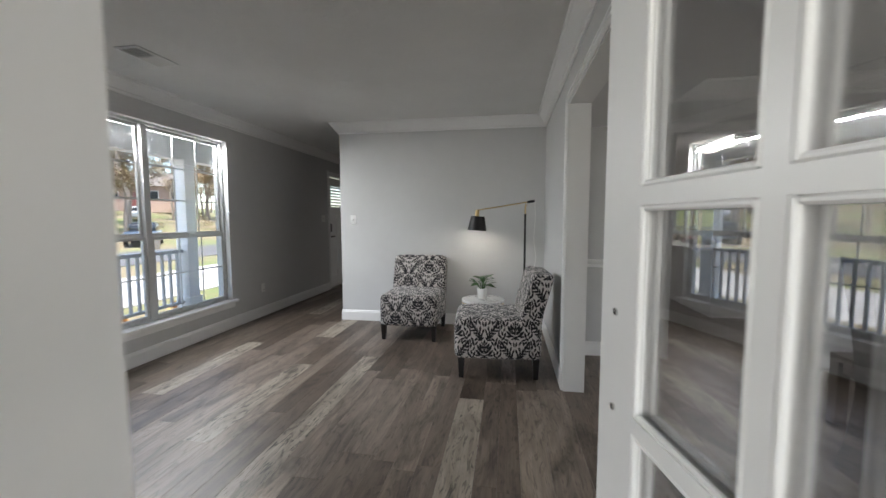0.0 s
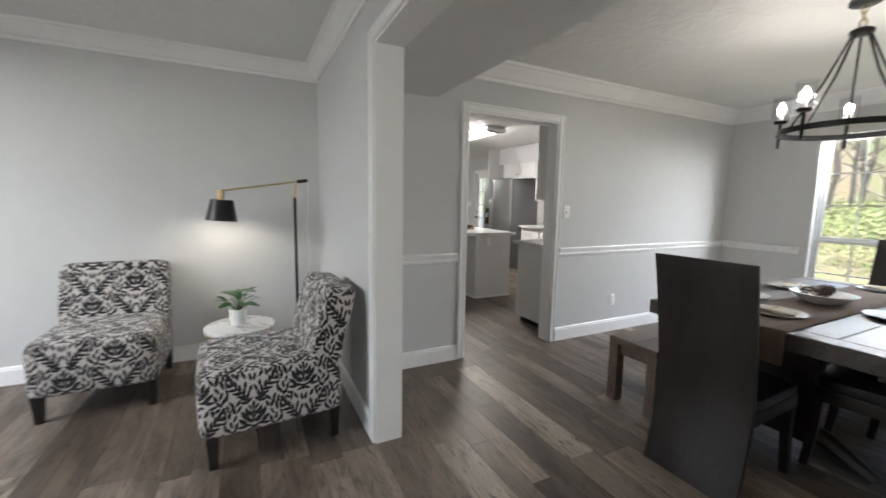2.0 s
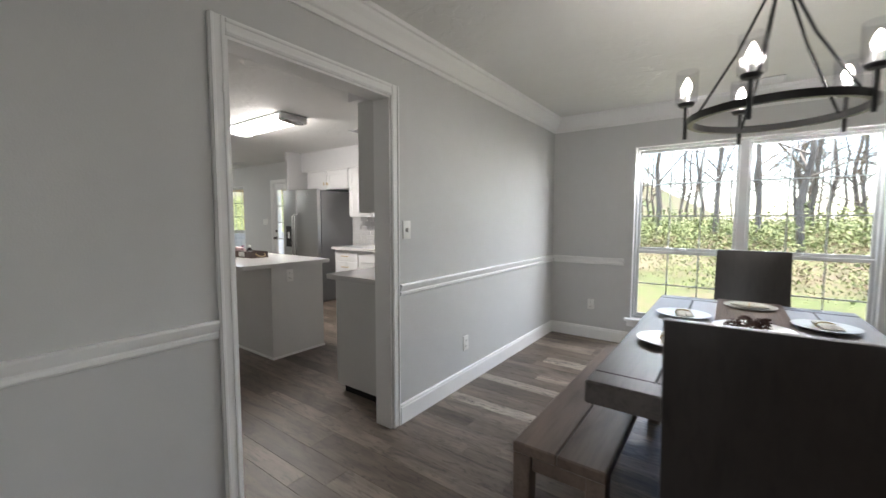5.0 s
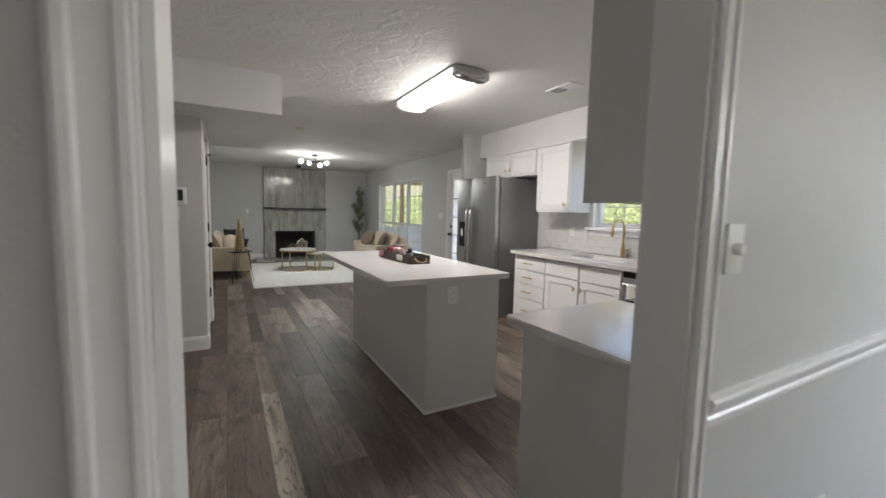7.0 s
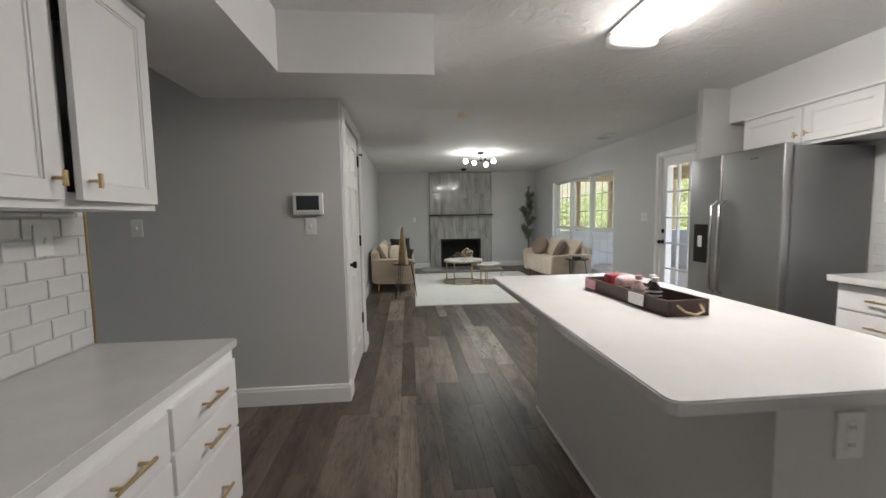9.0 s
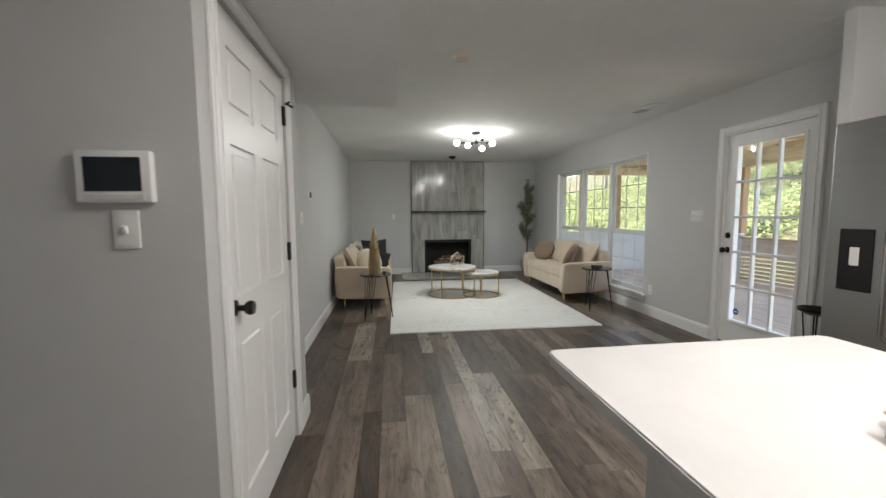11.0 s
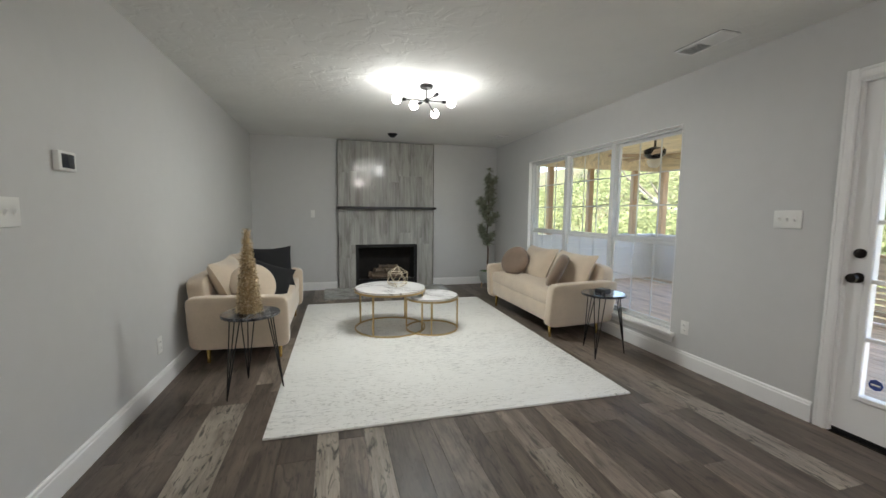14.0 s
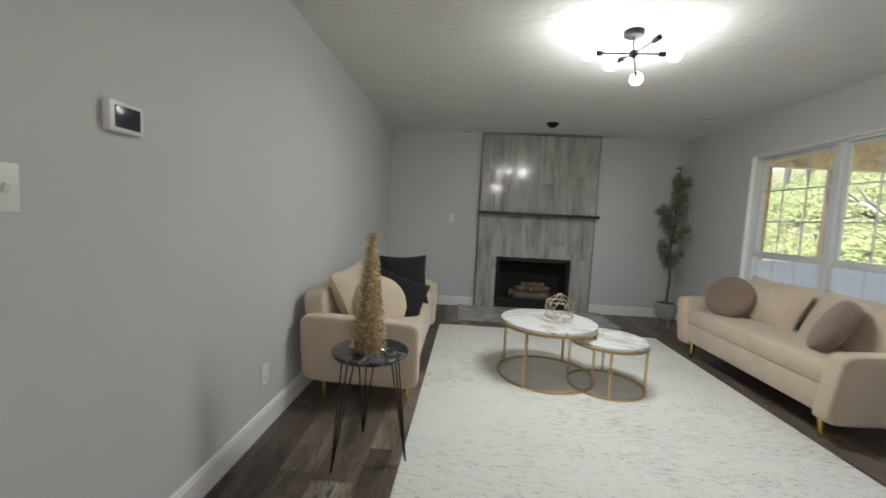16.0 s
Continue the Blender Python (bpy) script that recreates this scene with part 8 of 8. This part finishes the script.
part("core", box(9.06, 13.205, -0.4, 9.09, 15.0, 0.82), SIDING, side, smooth=False)
for i in range(7):
    part("lap_board", turned(box(-0.006, 13.205, 0, 0.006, 14.96, 0.135), pose(9.048, 0, -0.09 + 0.13 * i, 0, 5)), SIDING, side, smooth=False)
part("cap", box(8.98, 13.205, 0.82, 9.10, 14.965, 0.86, 0.005), SIDING, side, smooth=False)


def fan(x, y):
    t = thing("ceiling_fan", "brown porch ceiling fan with a glass light", "ceiling fan", pose(x, y, 0), "porch ceiling fans")
    part("canopy", lathe([(0, 2.46), (0.07, 2.47), (0.08, 2.52), (0, 2.52)], 24, cap=False), BRONZE, t)
    part("rod", tube([(0, 0, 2.47), (0, 0, 2.27)], 0.015, 10), BRONZE, t)
    part("motor", lathe([(0, 2.10), (0.10, 2.12), (0.15, 2.17), (0.15, 2.24), (0.06, 2.28), (0, 2.28)], 28, cap=False), BRONZE, t)
    wood = surface("fan_blade_wood", (0.46, 0.31, 0.18), 0.5, vary=0.2, scale=5, stretch=(1, 10, 1))
    for k in range(5):
        part("blade", turned(box(0.16, -0.065, -0.004, 0.66, 0.065, 0.004, 0.003, 1), pose(0, 0, 2.16, 0, 0, 72 * k + 15) @ pose(0, 0, 0, 10)), wood, t, smooth=False)
    part("light_glass", lathe([(0, 1.97), (0.06, 1.99), (0.10, 2.05), (0.10, 2.09), (0, 2.09)], 24, cap=False), surface("amber_glass", (0.6, 0.55, 0.45), 0.2), t)


fan(7.0, 12.94)
fan(7.0, 10.07)


def mailbox(x, y):
    t = thing("mailbox", "dark mailbox on a white wooden post by the street", "mailbox", pose(x, y, ground_height(x, y)), "street mailboxes")
    part("post", box(-0.05, -0.05, 0, 0.05, 0.05, 1.25, 0.006), SIDING, t)
    part("arm", box(-0.05, -0.35, 0.92, 0.05, 0.05, 0.98, 0.004), SIDING, t)
    part("box", cushion(0.2, 0.48, 0.22, 0.3, 0.5, 24, 10, pose(0, -0.22, 1.09)), BLACK, t, "black metal box")
    part("flag", box(0.10, -0.40, 1.06, 0.106, -0.30, 1.12), surface("red_flag", (0.4, 0.03, 0.02), 0.5), t, "small red flag")


mailbox(-13.9, 10.7)
mailbox(-13.9, 11.8)
t = thing("wheelie_bin", "tan wheeled bin beside the driveway", "bin", pose(-20.8, 20.2, -0.55, 0, 0, 30))
part("body", lathe([(0, 0), (0.30, 0), (0.38, 0.95), (0, 0.95)], 4, cap=False), surface("bin_plastic", (0.30, 0.24, 0.17), 0.6), t, smooth=False)
part("lid", box(-0.3, -0.3, 0.95, 0.3, 0.3, 1.02, 0.02), surface("bin_lid", (0.10, 0.10, 0.10), 0.6), t, "dark lid")


# ---- floor planks, laid along the house in three widths ----
FLOOR_LIGHT = floor_material("floor_plank_light", [(0.0, (0.29, 0.25, 0.205)), (1.0, (0.37, 0.325, 0.27))], 0.38, 0.95)
ROWS = [-3.16, -2.98, -2.85, -2.655, -2.54, -2.36, -2.245, -2.09, -1.94, -1.735, -1.565, -1.45, -1.32, -1.205, -1.04, -0.925, -0.77, -0.58, -0.465, -0.34, -0.215, -0.04, 0.075, 0.19, 0.345, 0.535, 0.65, 0.805, 0.995, 1.11, 1.225, 1.395, 1.58, 1.79, 1.905, 2.06, 2.25, 2.365, 2.51, 2.625, 2.79, 2.905, 3.06, 3.175, 3.34, 3.505, 3.62, 3.745, 3.86, 4.05, 4.165, 4.32, 4.45, 4.61, 4.80, 4.915, 5.07, 5.21]
PALE = [(1.7, 9.6), (2.56, 9.34), (2.7, 7.95), (3.42, 8.64), (4.7, 9.21), (-1.65, 1.86), (-1.12, 2.13), (-1.12, 0.91), (-2.45, 2.35), (-0.13, 1.43), (-1.84, 3.85), (1.48, 2.33), (1.85, 5.0), (3.8, 8.2), (4.25, 2.2), (3.1, 3.0)]
LEN = 1.22
ROOMS = [(-3.07, 0.2, 0.53, 4.6), (0.53, 0.2, 5.2, 3.73), (0.54, 3.73, 5.2, 8.2), (1.155, 8.2, 5.2, 14.66), (-3.07, 4.6, 0.54, 8.3), (-0.2, -1.2, 0.7, 0.2)]
floor_ob = bpy.data.objects["floor"]
rf = random.Random(17)
meshes, planks = {}, []
for a, b in zip(ROWS, ROWS[1:]):
    pale = [y for x, y in PALE if a < x < b]
    y = (pale[0] if pale else rf.uniform(0, LEN)) % LEN - 4 * LEN
    while y < 14.7:
        if any(a < r[2] and b > r[0] and y < r[3] and y + LEN > r[1] for r in ROOMS):
            light = any(abs(p - y) < 0.02 for p in pale) or rf.random() < 0.02
            planks.append((a, b, y, light))
        y += LEN


def plank_mesh(w):
    g, e = 0.0003, 0.001
    x0, x1, y0, y1 = g, w - g, g, LEN - g
    lo = [(x0, y0, -0.012), (x1, y0, -0.012), (x1, y1, -0.012), (x0, y1, -0.012)]
    mid = [(x, y, -e) for x, y, _ in lo]
    hi = [(x0 + e, y0 + e, 0), (x1 - e, y0 + e, 0), (x1 - e, y1 - e, 0), (x0 + e, y1 - e, 0)]
    fs = [(8, 9, 10, 11)]
    for k in range(4):
        j = (k + 1) % 4
        fs += [(k, j, 4 + j, 4 + k), (4 + k, 4 + j, 8 + j, 8 + k)]
    return lo + mid + hi, fs


def near(p):
    x, y = (p[0] + p[1]) / 2, p[2] + LEN / 2
    line = [(0, 0.5), (0, 1.2), (0.9, 2.3), (1.6, 3.4), (1.9, 5.0), (2.1, 7.0), (2.4, 8.6), (2.6, 10)]
    return min(math.hypot(x - u, y - v) for u, v in line)


planks.sort(key=near)
for a, b, y, light in planks[:300]:
    key = (round(b - a, 3), light)
    if key not in meshes:
        v, f = plank_mesh(b - a)
        me = bpy.data.meshes.new("plank")
        me.from_pydata(v, [], f)
        me.materials.append(FLOOR_LIGHT if light else FLOOR)
        meshes[key] = me
    ob = new("plank", meshes[key])
    ob.parent = floor_ob
    ob.location = (a, y, 0)
for light in (False, True):
    vs, fs = [], []
    for a, b, y, l in planks[300:]:
        if l == light:
            v, f = plank_mesh(b - a)
            n = len(vs)
            vs += [(p[0] + a, p[1] + y, p[2]) for p in v]
            fs += [tuple(i + n for i in q) for q in f]
    me = bpy.data.meshes.new("planks")
    me.from_pydata(vs, [], fs)
    me.materials.append(FLOOR_LIGHT if light else FLOOR)
    ob = new("planks", me)
    ob.parent = floor_ob
    tagged(ob, "pale weathered planks farther off" if light else "grey-brown planks farther off", kind="stuff")
